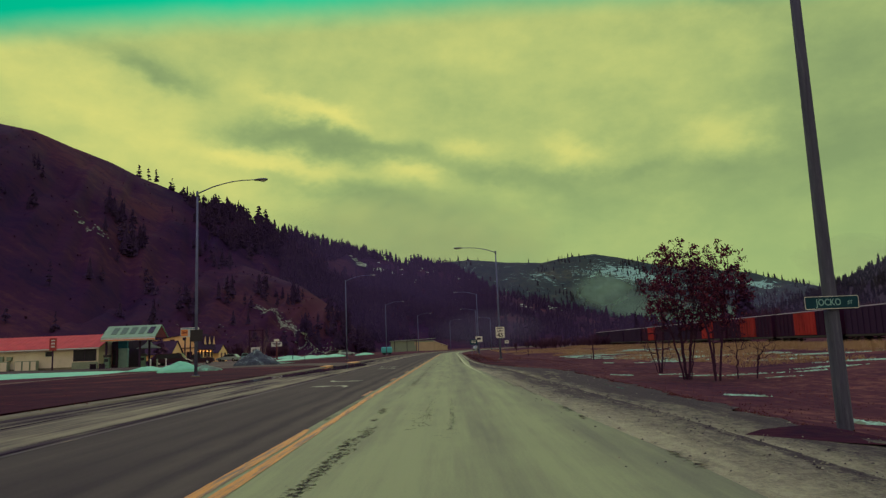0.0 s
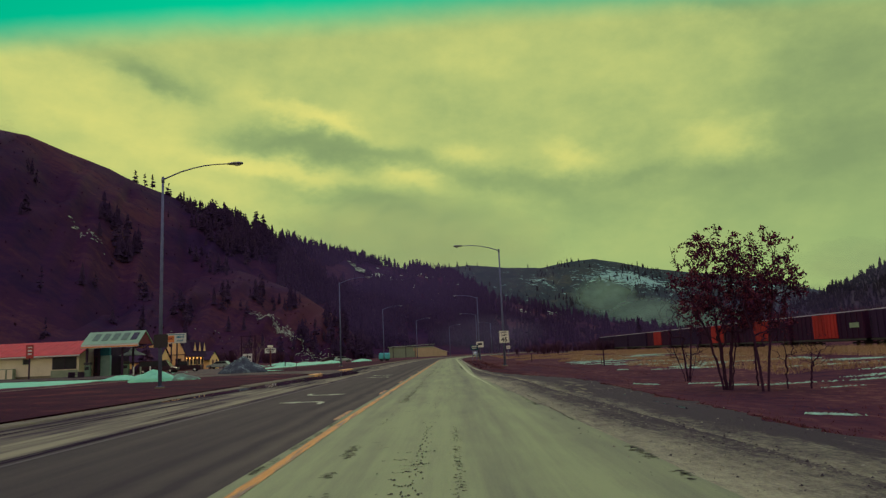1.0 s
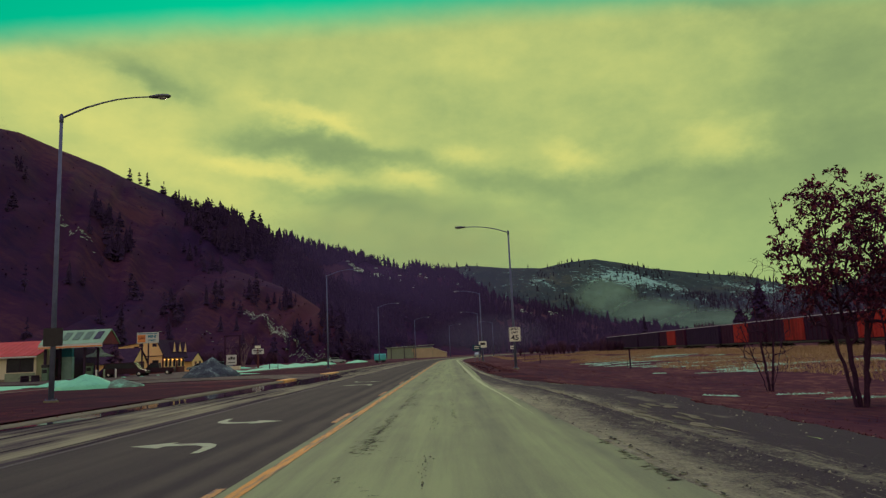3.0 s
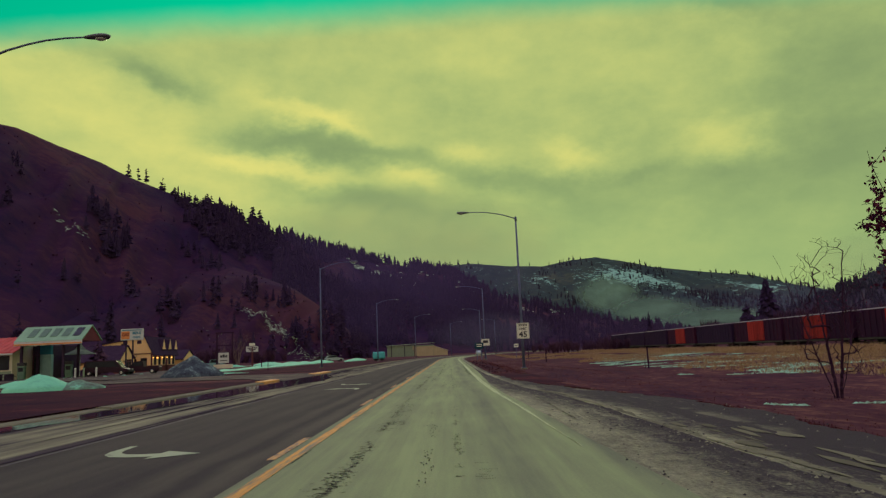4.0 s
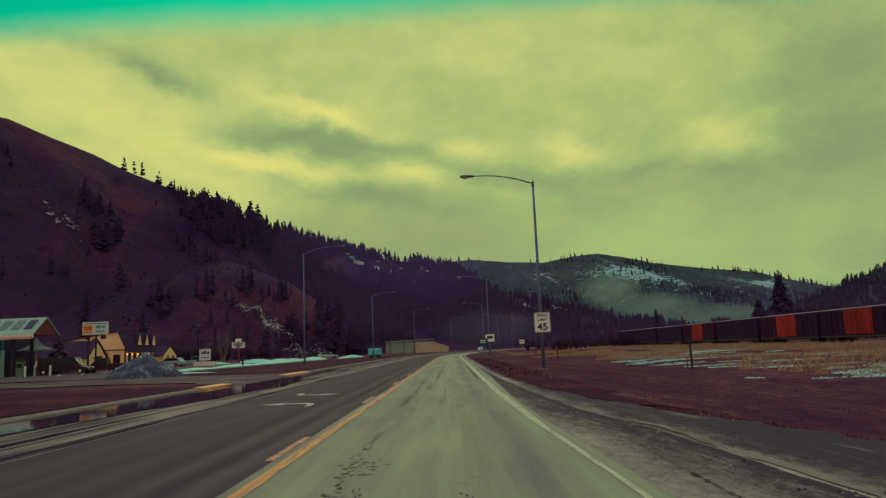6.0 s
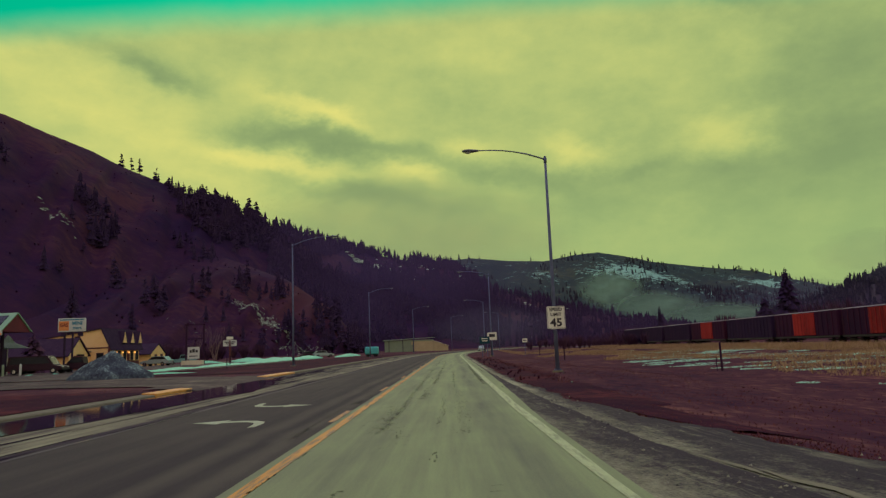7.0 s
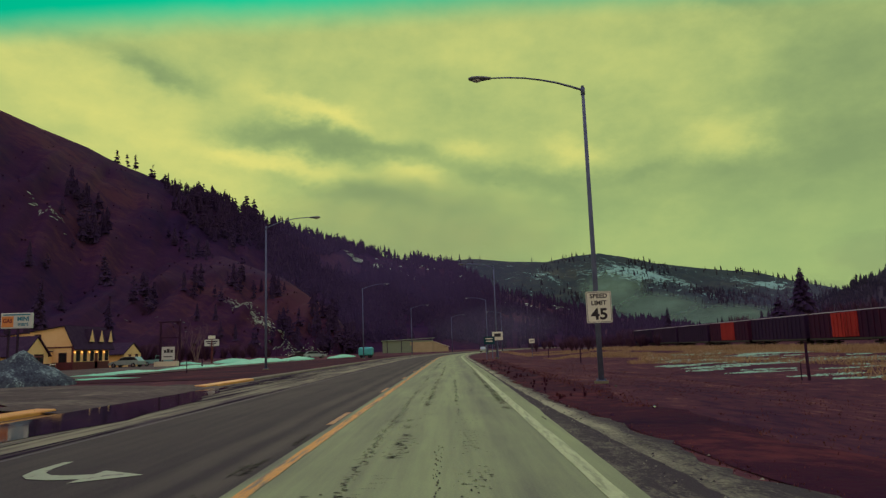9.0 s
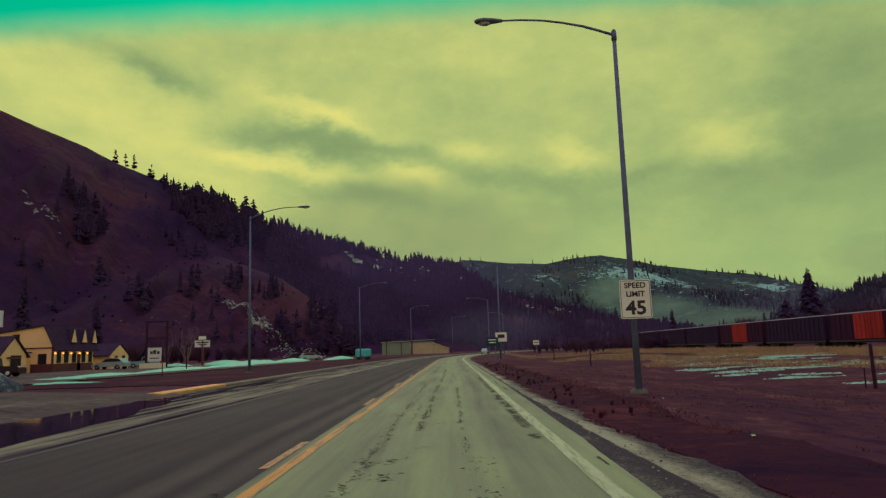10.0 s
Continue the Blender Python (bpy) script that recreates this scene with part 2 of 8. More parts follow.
M_KERBY = material("yellow_kerb_paint", [(0.62, 0.28, 0.05), (0.80, 0.40, 0.09)], 1.5, 0.7, bump=0.4, bump_scale=30, coords="World")
M_GRASS = material("dead_red_brown_grass", [(0.045, 0.016, 0.036), (0.084, 0.030, 0.042), (0.19, 0.082, 0.067)], 0.38, 0.98, bump=0.8, bump_scale=4, coords="World", contrast=0.15, spec=0.02, fine=0.5, stretch=(0.55, 0.3, 1))
M_BLADES = material("dry_grass_blades", [(0.075, 0.027, 0.036), (0.125, 0.042, 0.044), (0.21, 0.082, 0.060)], 0.11, 0.97, coords="World", per_island=0.25, spec=0.02)
M_TALL = material("tall_straw_grass", [(0.28, 0.175, 0.10), (0.40, 0.27, 0.142), (0.54, 0.39, 0.205)], 0.12, 0.97, coords="World", per_island=0.2, spec=0.02)
M_LOT = material("worn_lot_asphalt", [(0.045, 0.031, 0.036), (0.085, 0.064, 0.056), (0.165, 0.138, 0.10)], 0.35, 0.9, bump=0.4, bump_scale=20, coords="World", spec=0.08, contrast=0.13, fine=0.45)
M_WET = material("wet_gutter", [(0.024, 0.016, 0.028), (0.040, 0.028, 0.040)], 0.8, 0.05, coords="World", spec=0.35)
M_SNOW = material("old_snow", [(0.16, 0.52, 0.30), (0.23, 0.70, 0.40), (0.31, 0.83, 0.48)], 0.8, 0.75, bump=0.6, bump_scale=5, coords="World", spec=0.15)
M_DSNOW = material("dirty_snow", [(0.09, 0.085, 0.075), (0.15, 0.25, 0.17), (0.24, 0.62, 0.38)], 0.9, 0.85, bump=0.7, bump_scale=6, coords="World", contrast=0.14, spec=0.1)
M_GRAVEL = material("grey_gravel", [(0.028, 0.032, 0.044), (0.064, 0.080, 0.090), (0.25, 0.36, 0.31)], 1.0, 0.95, bump=1.0, bump_scale=7, coords="World", contrast=0.13, fine=0.5, stretch=(1, 1, 0.5), spec=0.1)
M_GALV = material("galvanised_steel", [(0.105, 0.125, 0.20), (0.165, 0.190, 0.285)], 2.0, 0.7, 0.0, bump=0.1, spec=0.1)
M_LUM = material("grey_luminaire", [(0.10, 0.11, 0.12), (0.17, 0.18, 0.19)], 4, 0.5, 0.3)
M_LENS = material("lamp_glass", [(0.42, 0.44, 0.38), (0.55, 0.56, 0.48)], 6, 0.15, spec=0.6)
M_WOODPOLE = material("weathered_pole_wood", [(0.050, 0.052, 0.080), (0.095, 0.102, 0.138), (0.16, 0.172, 0.20)], 3.0, 0.9, bump=0.6, bump_scale=14, stretch=(4, 4, 0.25), spec=0.1)
M_BARK = material("dark_bark", [(0.036, 0.015, 0.038), (0.064, 0.028, 0.052)], 5.0, 0.95, bump=0.7, bump_scale=20, spec=0.05)
M_LEAF = material("withered_dark_red_leaves", [(0.044, 0.014, 0.040), (0.095, 0.022, 0.050), (0.17, 0.042, 0.062)], 0.8, 0.9, per_island=0.5, spec=0.05)
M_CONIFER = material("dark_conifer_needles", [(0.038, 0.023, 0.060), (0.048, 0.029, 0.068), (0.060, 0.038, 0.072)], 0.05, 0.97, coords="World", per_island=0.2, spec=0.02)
# needle colour greyed to carry the haze of distance
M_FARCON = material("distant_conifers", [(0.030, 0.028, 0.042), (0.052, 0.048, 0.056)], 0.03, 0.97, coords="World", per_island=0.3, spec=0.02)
# twig colour lifted towards violet to stand in for valley haze
M_BRUSH = material("haze_lifted_brush_twigs", [(0.066, 0.032, 0.072), (0.090, 0.044, 0.080), (0.118, 0.060, 0.084)], 0.1, 0.97, coords="World", per_island=0.4, spec=0.02)


def hillside_material(name, low, mid, high):
    """A bare winter slope: broad tonal fields, faint terraces along the contours, rills down the slope and fine tussocks."""
    m = bpy.data.materials.new(name)
    m.use_nodes = True
    nt = m.node_tree
    N, L = nt.nodes.new, nt.links.new
    b = nt.nodes["Principled BSDF"]
    pos = N("ShaderNodeNewGeometry").outputs["Position"]

    def nz(st, d=5, r=0.6, shift=0.0):
        mp = N("ShaderNodeMapping")
        mp.inputs["Scale"].default_value, mp.inputs["Location"].default_value = st, (shift, shift, shift)
        L(pos, mp.inputs[0])
        n = N("ShaderNodeTexNoise")
        n.inputs["Scale"].default_value, n.inputs["Detail"].default_value, n.inputs["Roughness"].default_value = 1.0, d, r
        L(mp.outputs[0], n.inputs["Vector"])
        sb = N("ShaderNodeMath")
        sb.operation = "SUBTRACT"
        L(n.outputs[0], sb.inputs[0])
        sb.inputs[1].default_value = 0.5
        return sb.outputs[0]

    def mad(a, k, c):
        n = N("ShaderNodeMath")
        n.operation = "MULTIPLY_ADD"
        L(a, n.inputs[0])
        n.inputs[1].default_value = k
        if isinstance(c, float):
            n.inputs[2].default_value = c
        else:
            L(c, n.inputs[2])
        return n.outputs[0]

    v = mad(nz((0.013, 0.007, 0.016), 3, 0.5), 1.5, 0.5)
    v = mad(nz((0.012, 0.012, 0.16), 5, 0.65, 7.0), 0.45, v)
    v = mad(nz((0.018, 0.09, 0.018), 5, 0.65, 19.0), 0.8, v)
    v = mad(nz((0.22, 0.22, 0.22), 5, 0.75, 31.0), 0.8, v)
    ramp = N("ShaderNodeValToRGB")
    ramp.color_ramp.interpolation = "EASE"
    e = ramp.color_ramp.elements
    e[0].position, e[1].position = 0.25, 0.86
    e[0].color, e[1].color = (*low, 1), (*high, 1)
    e.new(0.52).color = (*mid, 1)
    L(v, ramp.inputs[0])
    L(ramp.outputs[0], b.inputs["Base Color"])
    b.inputs["Roughness"].default_value, b.inputs["Specular IOR Level"].default_value = 0.98, 0.02
    bp = N("ShaderNodeBump")
    bp.inputs["Strength"].default_value, bp.inputs["Distance"].default_value = 0.6, 0.4
    L(nz((0.3, 0.3, 0.3), 5, 0.7, 3.0), bp.inputs["Height"])
    L(bp.outputs[0], b.inputs["Normal"])
    return m


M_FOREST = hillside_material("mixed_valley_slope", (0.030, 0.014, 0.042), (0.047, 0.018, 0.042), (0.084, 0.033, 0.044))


# where old snow lies on the distant hill: x, y, reach, strength
FAR_SNOW = [(215, 1720, 34, 0.75), (226, 1640, 26, 0.5), (330, 1700, 60, 0.35), (413, 1700, 60, 0.65), (455, 1640, 60, 0.75), (500, 1580, 50, 0.6), (532, 1480, 26, 0.6), (694, 1660, 50, 0.8), (738, 1660, 44, 0.8), (580, 1800, 30, 0.35), (60, 1800, 50, 0.3), (330, 1560, 40, 0.3), (640, 1560, 40, 0.3)]


def far_slope(name, ground, snow, height, thresh):
    """A distant slope: scrub, with old snow lying in ragged patches between heights."""
    m = material(name, ground, 0.006, 0.97, coords="World", contrast=0.18, fine=0.5, spec=0.05)
    nt = m.node_tree
    N, L = nt.nodes.new, nt.links.new
    b = nt.nodes["Principled BSDF"]
    col = b.inputs["Base Color"].links[0].from_socket
    pos = N("ShaderNodeNewGeometry").outputs["Position"]

    def nz(s, d, r):
        n = N("ShaderNodeTexNoise")
        n.inputs["Scale"].default_value, n.inputs["Detail"].default_value, n.inputs["Roughness"].default_value = s, d, r
        L(pos, n.inputs["Vector"])
        return n.outputs[0]

    def mth(op, a, c, clamp=False):
        n = N("ShaderNodeMath")
        n.operation, n.use_clamp = op, clamp
        for i, v in enumerate((a, c)):
            if isinstance(v, (int, float)):
                n.inputs[i].default_value = v
            else:
                L(v, n.inputs[i])
        return n.outputs[0]

    v = mth("ADD", mth("MULTIPLY", mth("SUBTRACT", nz(0.008, 3, 0.5), 0.5), 0.6), mth("MULTIPLY", mth("SUBTRACT", nz(0.06, 6, 0.8), 0.5), 5.6))
    sp = N("ShaderNodeSeparateXYZ")
    L(pos, sp.inputs[0])
    for x, y, reach, k in height:
        dx, dy = mth("MULTIPLY", mth("SUBTRACT", sp.outputs[0], x), 1 / reach), mth("MULTIPLY", mth("SUBTRACT", sp.outputs[1], y), 0.7 / reach)
        q = mth("EXPONENT", mth("MULTIPLY", mth("ADD", mth("MULTIPLY", dx, dx), mth("MULTIPLY", dy, dy)), -1.0), 0.0)
        v = mth("ADD", v, mth("MULTIPLY", q, k))
    r = N("ShaderNodeMapRange")
    L(v, r.inputs[0])
    r.inputs[1].default_value, r.inputs[2].default_value = thresh, thresh + 0.08
    mx = N("ShaderNodeMix")
    mx.data_type = "RGBA"
    L(r.outputs[0], mx.inputs[0])
    L(col, mx.inputs[6])
    mx.inputs[7].default_value = (*snow, 1)
    L(mx.outputs[2], b.inputs["Base Color"])
    return m


# scrub colours pushed to blue-green, with the haze of distance painted in
M_FARHILL = far_slope("hazed_scrub_slope", [(0.024, 0.042, 0.050), (0.042, 0.062, 0.056), (0.086, 0.098, 0.062)], (0.28, 0.52, 0.38), FAR_SNOW, 0.74)
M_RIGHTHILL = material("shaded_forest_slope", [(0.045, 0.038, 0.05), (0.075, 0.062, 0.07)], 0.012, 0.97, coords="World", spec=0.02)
M_CREAM = material("cream_siding", [(0.62, 0.58, 0.38), (0.72, 0.67, 0.46), (0.80, 0.75, 0.53)], 0.6, 0.85, bump=0.2, bump_scale=8)
M_YWALL = material("pale_yellow_siding", [(0.92, 0.60, 0.25), (0.98, 0.68, 0.31)], 0.7, 0.85, bump=0.2, bump_scale=8)
M_SHED = material("faded_yellow_cladding", [(0.44, 0.36, 0.20), (0.56, 0.47, 0.27)], 0.5, 0.9, bump=0.2, bump_scale=6)
M_TRIM = material("dark_red_brown_trim", [(0.10, 0.025, 0.03), (0.16, 0.04, 0.04)], 2.0, 0.75)
M_REDROOF = material("red_metal_roofing", [(0.52, 0.075, 0.065), (0.68, 0.105, 0.085)], 0.7, 0.6, bump=0.1, spec=0.2)
M_DKROOF = material("dark_shingle_roof", [(0.042, 0.024, 0.052), (0.068, 0.042, 0.070)], 1.5, 0.98, bump=0.6, bump_scale=12, spec=0.05)
M_MINT = material("pale_green_metal_roofing", [(0.22, 0.40, 0.24), (0.30, 0.52, 0.31)], 0.8, 0.55, 0.0, bump=0.1, spec=0.2)
M_SKYL = material("grey_skylight_sheet", [(0.10, 0.18, 0.12), (0.14, 0.24, 0.16)], 3, 0.5, spec=0.2)
M_DARK = material("dark_void", [(0.036, 0.020, 0.046), (0.056, 0.032, 0.060)], 2, 0.6, spec=0.1)
M_GLASS = material("dark_window_glass", [(0.012, 0.014, 0.02), (0.03, 0.032, 0.04)], 1.0, 0.25, spec=0.25)
M_WPAINT = material("white_paint", [(0.55, 0.58, 0.52), (0.68, 0.70, 0.62)], 2, 0.6)
M_SIGNW = material("white_sign_sheeting", [(0.74, 0.76, 0.60), (0.86, 0.87, 0.68)], 1.5, 0.45)
M_BLACK = material("black_legend_film", [(0.018, 0.016, 0.02), (0.03, 0.028, 0.03)], 5, 0.5)
M_GREEN = material("green_sign_sheeting", [(0.001, 0.040, 0.056), (0.003, 0.058, 0.076)], 2, 0.5, spec=0.2)
M_BOXCAR = material("weathered_boxcar_brown", [(0.034, 0.013, 0.038), (0.054, 0.015, 0.042), (0.078, 0.019, 0.042)], 0.35, 0.95, stretch=(1, 1, 0.35), per_object=0.3, bump=0.1, spec=0.05)
M_BOXDARK = material("weathered_boxcar_dark", [(0.032, 0.017, 0.050), (0.046, 0.022, 0.058)], 0.35, 0.95, stretch=(1, 1, 0.35), per_object=0.3, bump=0.1, spec=0.05)
M_ORANGE = material("orange_door_paint", [(0.20, 0.018, 0.020), (0.36, 0.026, 0.026), (0.46, 0.036, 0.032)], 0.5, 0.85, stretch=(1, 1, 0.4), per_object=0.3, spec=0.1)
M_STEEL = material("dark_bogie_steel", [(0.018, 0.016, 0.02), (0.04, 0.035, 0.035)], 3, 0.6, 0.5)
M_RAIL = material("worn_rail_steel", [(0.08, 0.06, 0.055), (0.16, 0.13, 0.12)], 2, 0.4, 0.8)
M_BALLAST = material("grey_ballast", [(0.06, 0.05, 0.05), (0.14, 0.12, 0.11)], 1.5, 0.95, bump=1.0, bump_scale=8, coords="World")
M_TEAL = material("teal_tarpaulin", [(0.06, 0.42, 0.40), (0.10, 0.55, 0.52)], 1.2, 0.5, bump=0.2)
M_TIRE = material("black_rubber", [(0.012, 0.012, 0.014), (0.025, 0.024, 0.026)], 6, 0.85)
M_CARW = material("silver_green_car_paint", [(0.35, 0.44, 0.40), (0.42, 0.52, 0.47)], 1, 0.25, 0.3)
M_CARD = material("dark_maroon_car_paint", [(0.026, 0.010, 0.020), (0.045, 0.016, 0.028)], 1, 0.5, 0.0, spec=0.2)
M_CART = material("pale_teal_car_paint", [(0.16, 0.34, 0.33), (0.22, 0.42, 0.40)], 1, 0.3, 0.2)
M_CHROME = material("bright_metal", [(0.45, 0.46, 0.45), (0.6, 0.6, 0.58)], 5, 0.2, 0.9)
M_GLOW = material("warm_sconce_glow", [(0.9, 0.6, 0.25), (1.0, 0.7, 0.3)], 3, 0.5, emit=((1.0, 0.42, 0.10), 3.0))
M_PALECYAN = material("pale_cyan_steel", [(0.26, 0.46, 0.44), (0.36, 0.58, 0.54)], 1.5, 0.5, spec=0.2)
M_REDSIGN = material("red_sign_face", [(0.30, 0.035, 0.03), (0.40, 0.05, 0.04)], 3, 0.6)
M_BLUE = material("blue_sign_ink", [(0.01, 0.17, 0.24), (0.02, 0.22, 0.30)], 3, 0.6)
M_ORSIGN = material("orange_sign_ink", [(0.72, 0.24, 0.06), (0.82, 0.32, 0.09)], 3, 0.6)
M_UMBR = material("pale_canvas", [(0.22, 0.29, 0.19), (0.30, 0.37, 0.25)], 2, 0.9, spec=0.1)
M_SILT = material("dried_silt", [(0.14, 0.133, 0.084), (0.19, 0.183, 0.112), (0.25, 0.238, 0.145)], 1.5, 0.97, coords="World", spec=0.02, per_island=0.4)
# weathered roof colour, lightened to paint in the rim light along the top
M_ROOFCAR = material("rim_lit_car_roof", [(0.14, 0.11, 0.12), (0.26, 0.22, 0.21)], 0.6, 0.85, spec=0.1)


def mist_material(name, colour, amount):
    """Thin drifting mist and painted distance haze: a sheet that fades out towards its edges and is torn by noise."""
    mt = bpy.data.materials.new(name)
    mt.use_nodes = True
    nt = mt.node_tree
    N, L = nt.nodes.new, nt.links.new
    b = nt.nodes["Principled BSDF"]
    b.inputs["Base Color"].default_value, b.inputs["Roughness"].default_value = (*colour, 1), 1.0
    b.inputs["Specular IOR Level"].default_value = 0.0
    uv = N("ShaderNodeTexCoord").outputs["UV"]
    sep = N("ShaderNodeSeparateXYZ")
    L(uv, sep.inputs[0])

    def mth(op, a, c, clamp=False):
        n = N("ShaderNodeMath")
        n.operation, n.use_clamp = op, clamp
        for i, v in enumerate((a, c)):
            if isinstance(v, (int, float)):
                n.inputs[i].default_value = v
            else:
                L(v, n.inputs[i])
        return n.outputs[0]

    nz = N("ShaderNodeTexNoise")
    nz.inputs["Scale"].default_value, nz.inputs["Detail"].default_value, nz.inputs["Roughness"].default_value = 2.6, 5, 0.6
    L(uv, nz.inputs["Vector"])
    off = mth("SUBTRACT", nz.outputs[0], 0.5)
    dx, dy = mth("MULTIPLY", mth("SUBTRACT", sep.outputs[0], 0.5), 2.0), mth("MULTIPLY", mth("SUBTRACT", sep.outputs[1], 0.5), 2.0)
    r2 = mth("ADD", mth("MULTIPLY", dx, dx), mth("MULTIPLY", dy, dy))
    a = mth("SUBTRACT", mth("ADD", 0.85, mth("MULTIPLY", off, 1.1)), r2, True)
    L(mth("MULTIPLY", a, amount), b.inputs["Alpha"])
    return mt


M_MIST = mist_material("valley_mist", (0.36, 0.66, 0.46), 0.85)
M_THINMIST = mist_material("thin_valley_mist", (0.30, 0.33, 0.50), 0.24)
M_STREAK = material("wet_dark_asphalt", [(0.026, 0.017, 0.028), (0.046, 0.036, 0.046)], 1.2, 1.0, coords="World", spec=0.0)
M_PALEBARK = material("pale_bark", [(0.16, 0.10, 0.10), (0.26, 0.18, 0.16)], 4.0, 0.95, spec=0.05)
M_TURF = material("wet_dark_turf", [(0.026, 0.009, 0.026), (0.050, 0.014, 0.027), (0.120, 0.032, 0.036)], 0.22, 0.98, bump=0.7, bump_scale=4, coords="World", contrast=0.16, spec=0.02)

M_FLECK = material("bright_old_snow", [(0.30, 0.40, 0.27), (0.55, 0.68, 0.46)], 0.3, 0.8, coords="World", per_island=0.5, spec=0.1)
M_STONE = material("loose_gravel_stones", [(0.05, 0.042, 0.05), (0.12, 0.11, 0.09), (0.30, 0.30, 0.20)], 3, 0.95, coords="World", per_island=0.7, spec=0.05)
M_BOLDRED = material("dark_red_sign_ink", [(0.20, 0.02, 0.02), (0.28, 0.03, 0.03)], 3, 0.6)


def shoulder_material(name, dark, pale):
    """Gravel beside the lane. The UV map's u runs from the broken edge of the old paving: pale silt lies banked beyond it, thinning out."""
    m = bpy.data.materials.new(name)
    m.use_nodes = True
    nt = m.node_tree
    N, L = nt.nodes.new, nt.links.new
    b = nt.nodes["Principled BSDF"]
    uv = N("ShaderNodeTexCoord").outputs["UV"]
    sep = N("ShaderNodeSeparateXYZ")
    L(uv, sep.inputs[0])

    def mth(op, a, c, d=None, clamp=False):
        n = N("ShaderNodeMath")
        n.operation, n.use_clamp = op, clamp
        for i, v in enumerate((a, c, d)):
            if v is None:
                continue
            if isinstance(v, (int, float)):
                n.inputs[i].default_value = v
            else:
                L(v, n.inputs[i])
        return n.outputs[0]

    def nz(s, st, d=5, r=0.65, shift=0.0):
        mp = N("ShaderNodeMapping")
        mp.inputs["Scale"].default_value, mp.inputs["Location"].default_value = st, (shift, shift, 0)
        L(uv, mp.inputs[0])
        n = N("ShaderNodeTexNoise")
        n.inputs["Scale"].default_value, n.inputs["Detail"].default_value, n.inputs["Roughness"].default_value = s, d, r
        L(mp.outputs[0], n.inputs["Vector"])
        return mth("SUBTRACT", n.outputs[0], 0.5)

    def rng(v, a, c, lo=0.0, hi=1.0):
        n = N("ShaderNodeMapRange")
        n.interpolation_type = "SMOOTHSTEP"
        L(v, n.inputs[0])
        for i, x in enumerate((a, c, lo, hi)):
            n.inputs[1 + i].default_value = x
        return n.outputs[0]

    u = mth("ADD", sep.outputs[0], mth("MULTIPLY", nz(1.0, (0.4, 0.5, 1), 4), 0.35))
    gate = rng(nz(1.0, (0.3, 0.16, 1), 4, 0.6, 7.0), -0.12, 0.14, 0.25, 1.0)
    bank = mth("MULTIPLY", mth("MULTIPLY", rng(u, -0.03, 0.04), rng(u, 0.08, 0.55, 1.0, 0.0)), mth("MULTIPLY", mth("MULTIPLY", gate, rng(sep.outputs[1], 21.0, 29.0, 0.35, 1.0)), mth("ADD", rng(sep.outputs[1], 33.0, 39.0, 1.0, 0.5), rng(sep.outputs[1], 48.0, 56.0, 0.0, 0.5))))
    cut = mth("MULTIPLY", mth("MULTIPLY", rng(u, -0.28, -0.04), rng(u, -0.03, 0.03, 1.0, 0.0)), gate)
    second = mth("MULTIPLY", mth("MULTIPLY", rng(u, 1.35, 1.45), rng(u, 1.5, 2.1, 1.0, 0.0)), rng(nz(1.0, (0.3, 0.25, 1), 4, 0.6, 23.0), 0.0, 0.12))
    fine = mth("ADD", mth("MULTIPLY", nz(5.0, (1, 0.6, 1), 6, 0.8), 2.0), mth("MULTIPLY", nz(26.0, (1, 0.6, 1), 4, 0.75), 1.6))
    broad = mth("ADD", mth("MULTIPLY", nz(1.0, (2.0, 0.3, 1), 6, 0.7), 1.3), mth("MULTIPLY", nz(0.6, (1, 0.5, 1), 4, 0.6, 3.0), 0.8))
    f = mth("ADD", mth("MULTIPLY", bank, 1.0), mth("MULTIPLY", cut, -0.6))
    f = mth("ADD", f, mth("MULTIPLY", second, 0.4))
    f = mth("ADD", f, mth("MULTIPLY", mth("MULTIPLY", mth("ADD", fine, broad), mth("MULTIPLY_ADD", bank, 0.35, 0.75)), rng(u, 0.5, 1.2, 1.0, 0.5)))
    thin = rng(mth("ABSOLUTE", nz(1.0, (2.2, 0.16, 1), 4, 0.6, 41.0), 0.0), 0.0, 0.022, 0.28, 0.0)
    f = mth("ADD", f, mth("MULTIPLY", thin, rng(nz(1.0, (0.5, 0.3, 1), 3, 0.5, 61.0), -0.05, 0.1)))
    f = mth("ADD", f, mth("MULTIPLY", rng(u, 0.4, 1.1, 0.22, -0.05), rng(sep.outputs[1], 33.0, 39.0, 1.0, 0.5)))
    f = mth("ADD", f, rng(u, -1.3, -0.4, 0.48, 0.0))
    wet = mth("MULTIPLY", rng(sep.outputs[1], 9.0, 14.0, 0.0, -0.17), rng(sep.outputs[1], 24.0, 32.0, 1.0, 0.25))
    f = mth("ADD", f, mth("ADD", wet, rng(sep.outputs[1], 6.0, 14.0, 0.10, 0.0)), None, True)
    mx = N("ShaderNodeMix")
    mx.data_type = "RGBA"
    L(f, mx.inputs[0])
    mx.inputs[6].default_value, mx.inputs[7].default_value = (*dark, 1), (*pale, 1)
    L(mx.outputs[2], b.inputs["Base Color"])
    b.inputs["Roughness"].default_value, b.inputs["Specular IOR Level"].default_value = 0.95, 0.08
    bp = N("ShaderNodeBump")
    bp.inputs["Strength"].default_value, bp.inputs["Distance"].default_value = 0.8, 0.03
    L(nz(30, (1, 1, 1), 4, 0.75), bp.inputs["Height"])
    L(bp.outputs[0], b.inputs["Normal"])
    return m


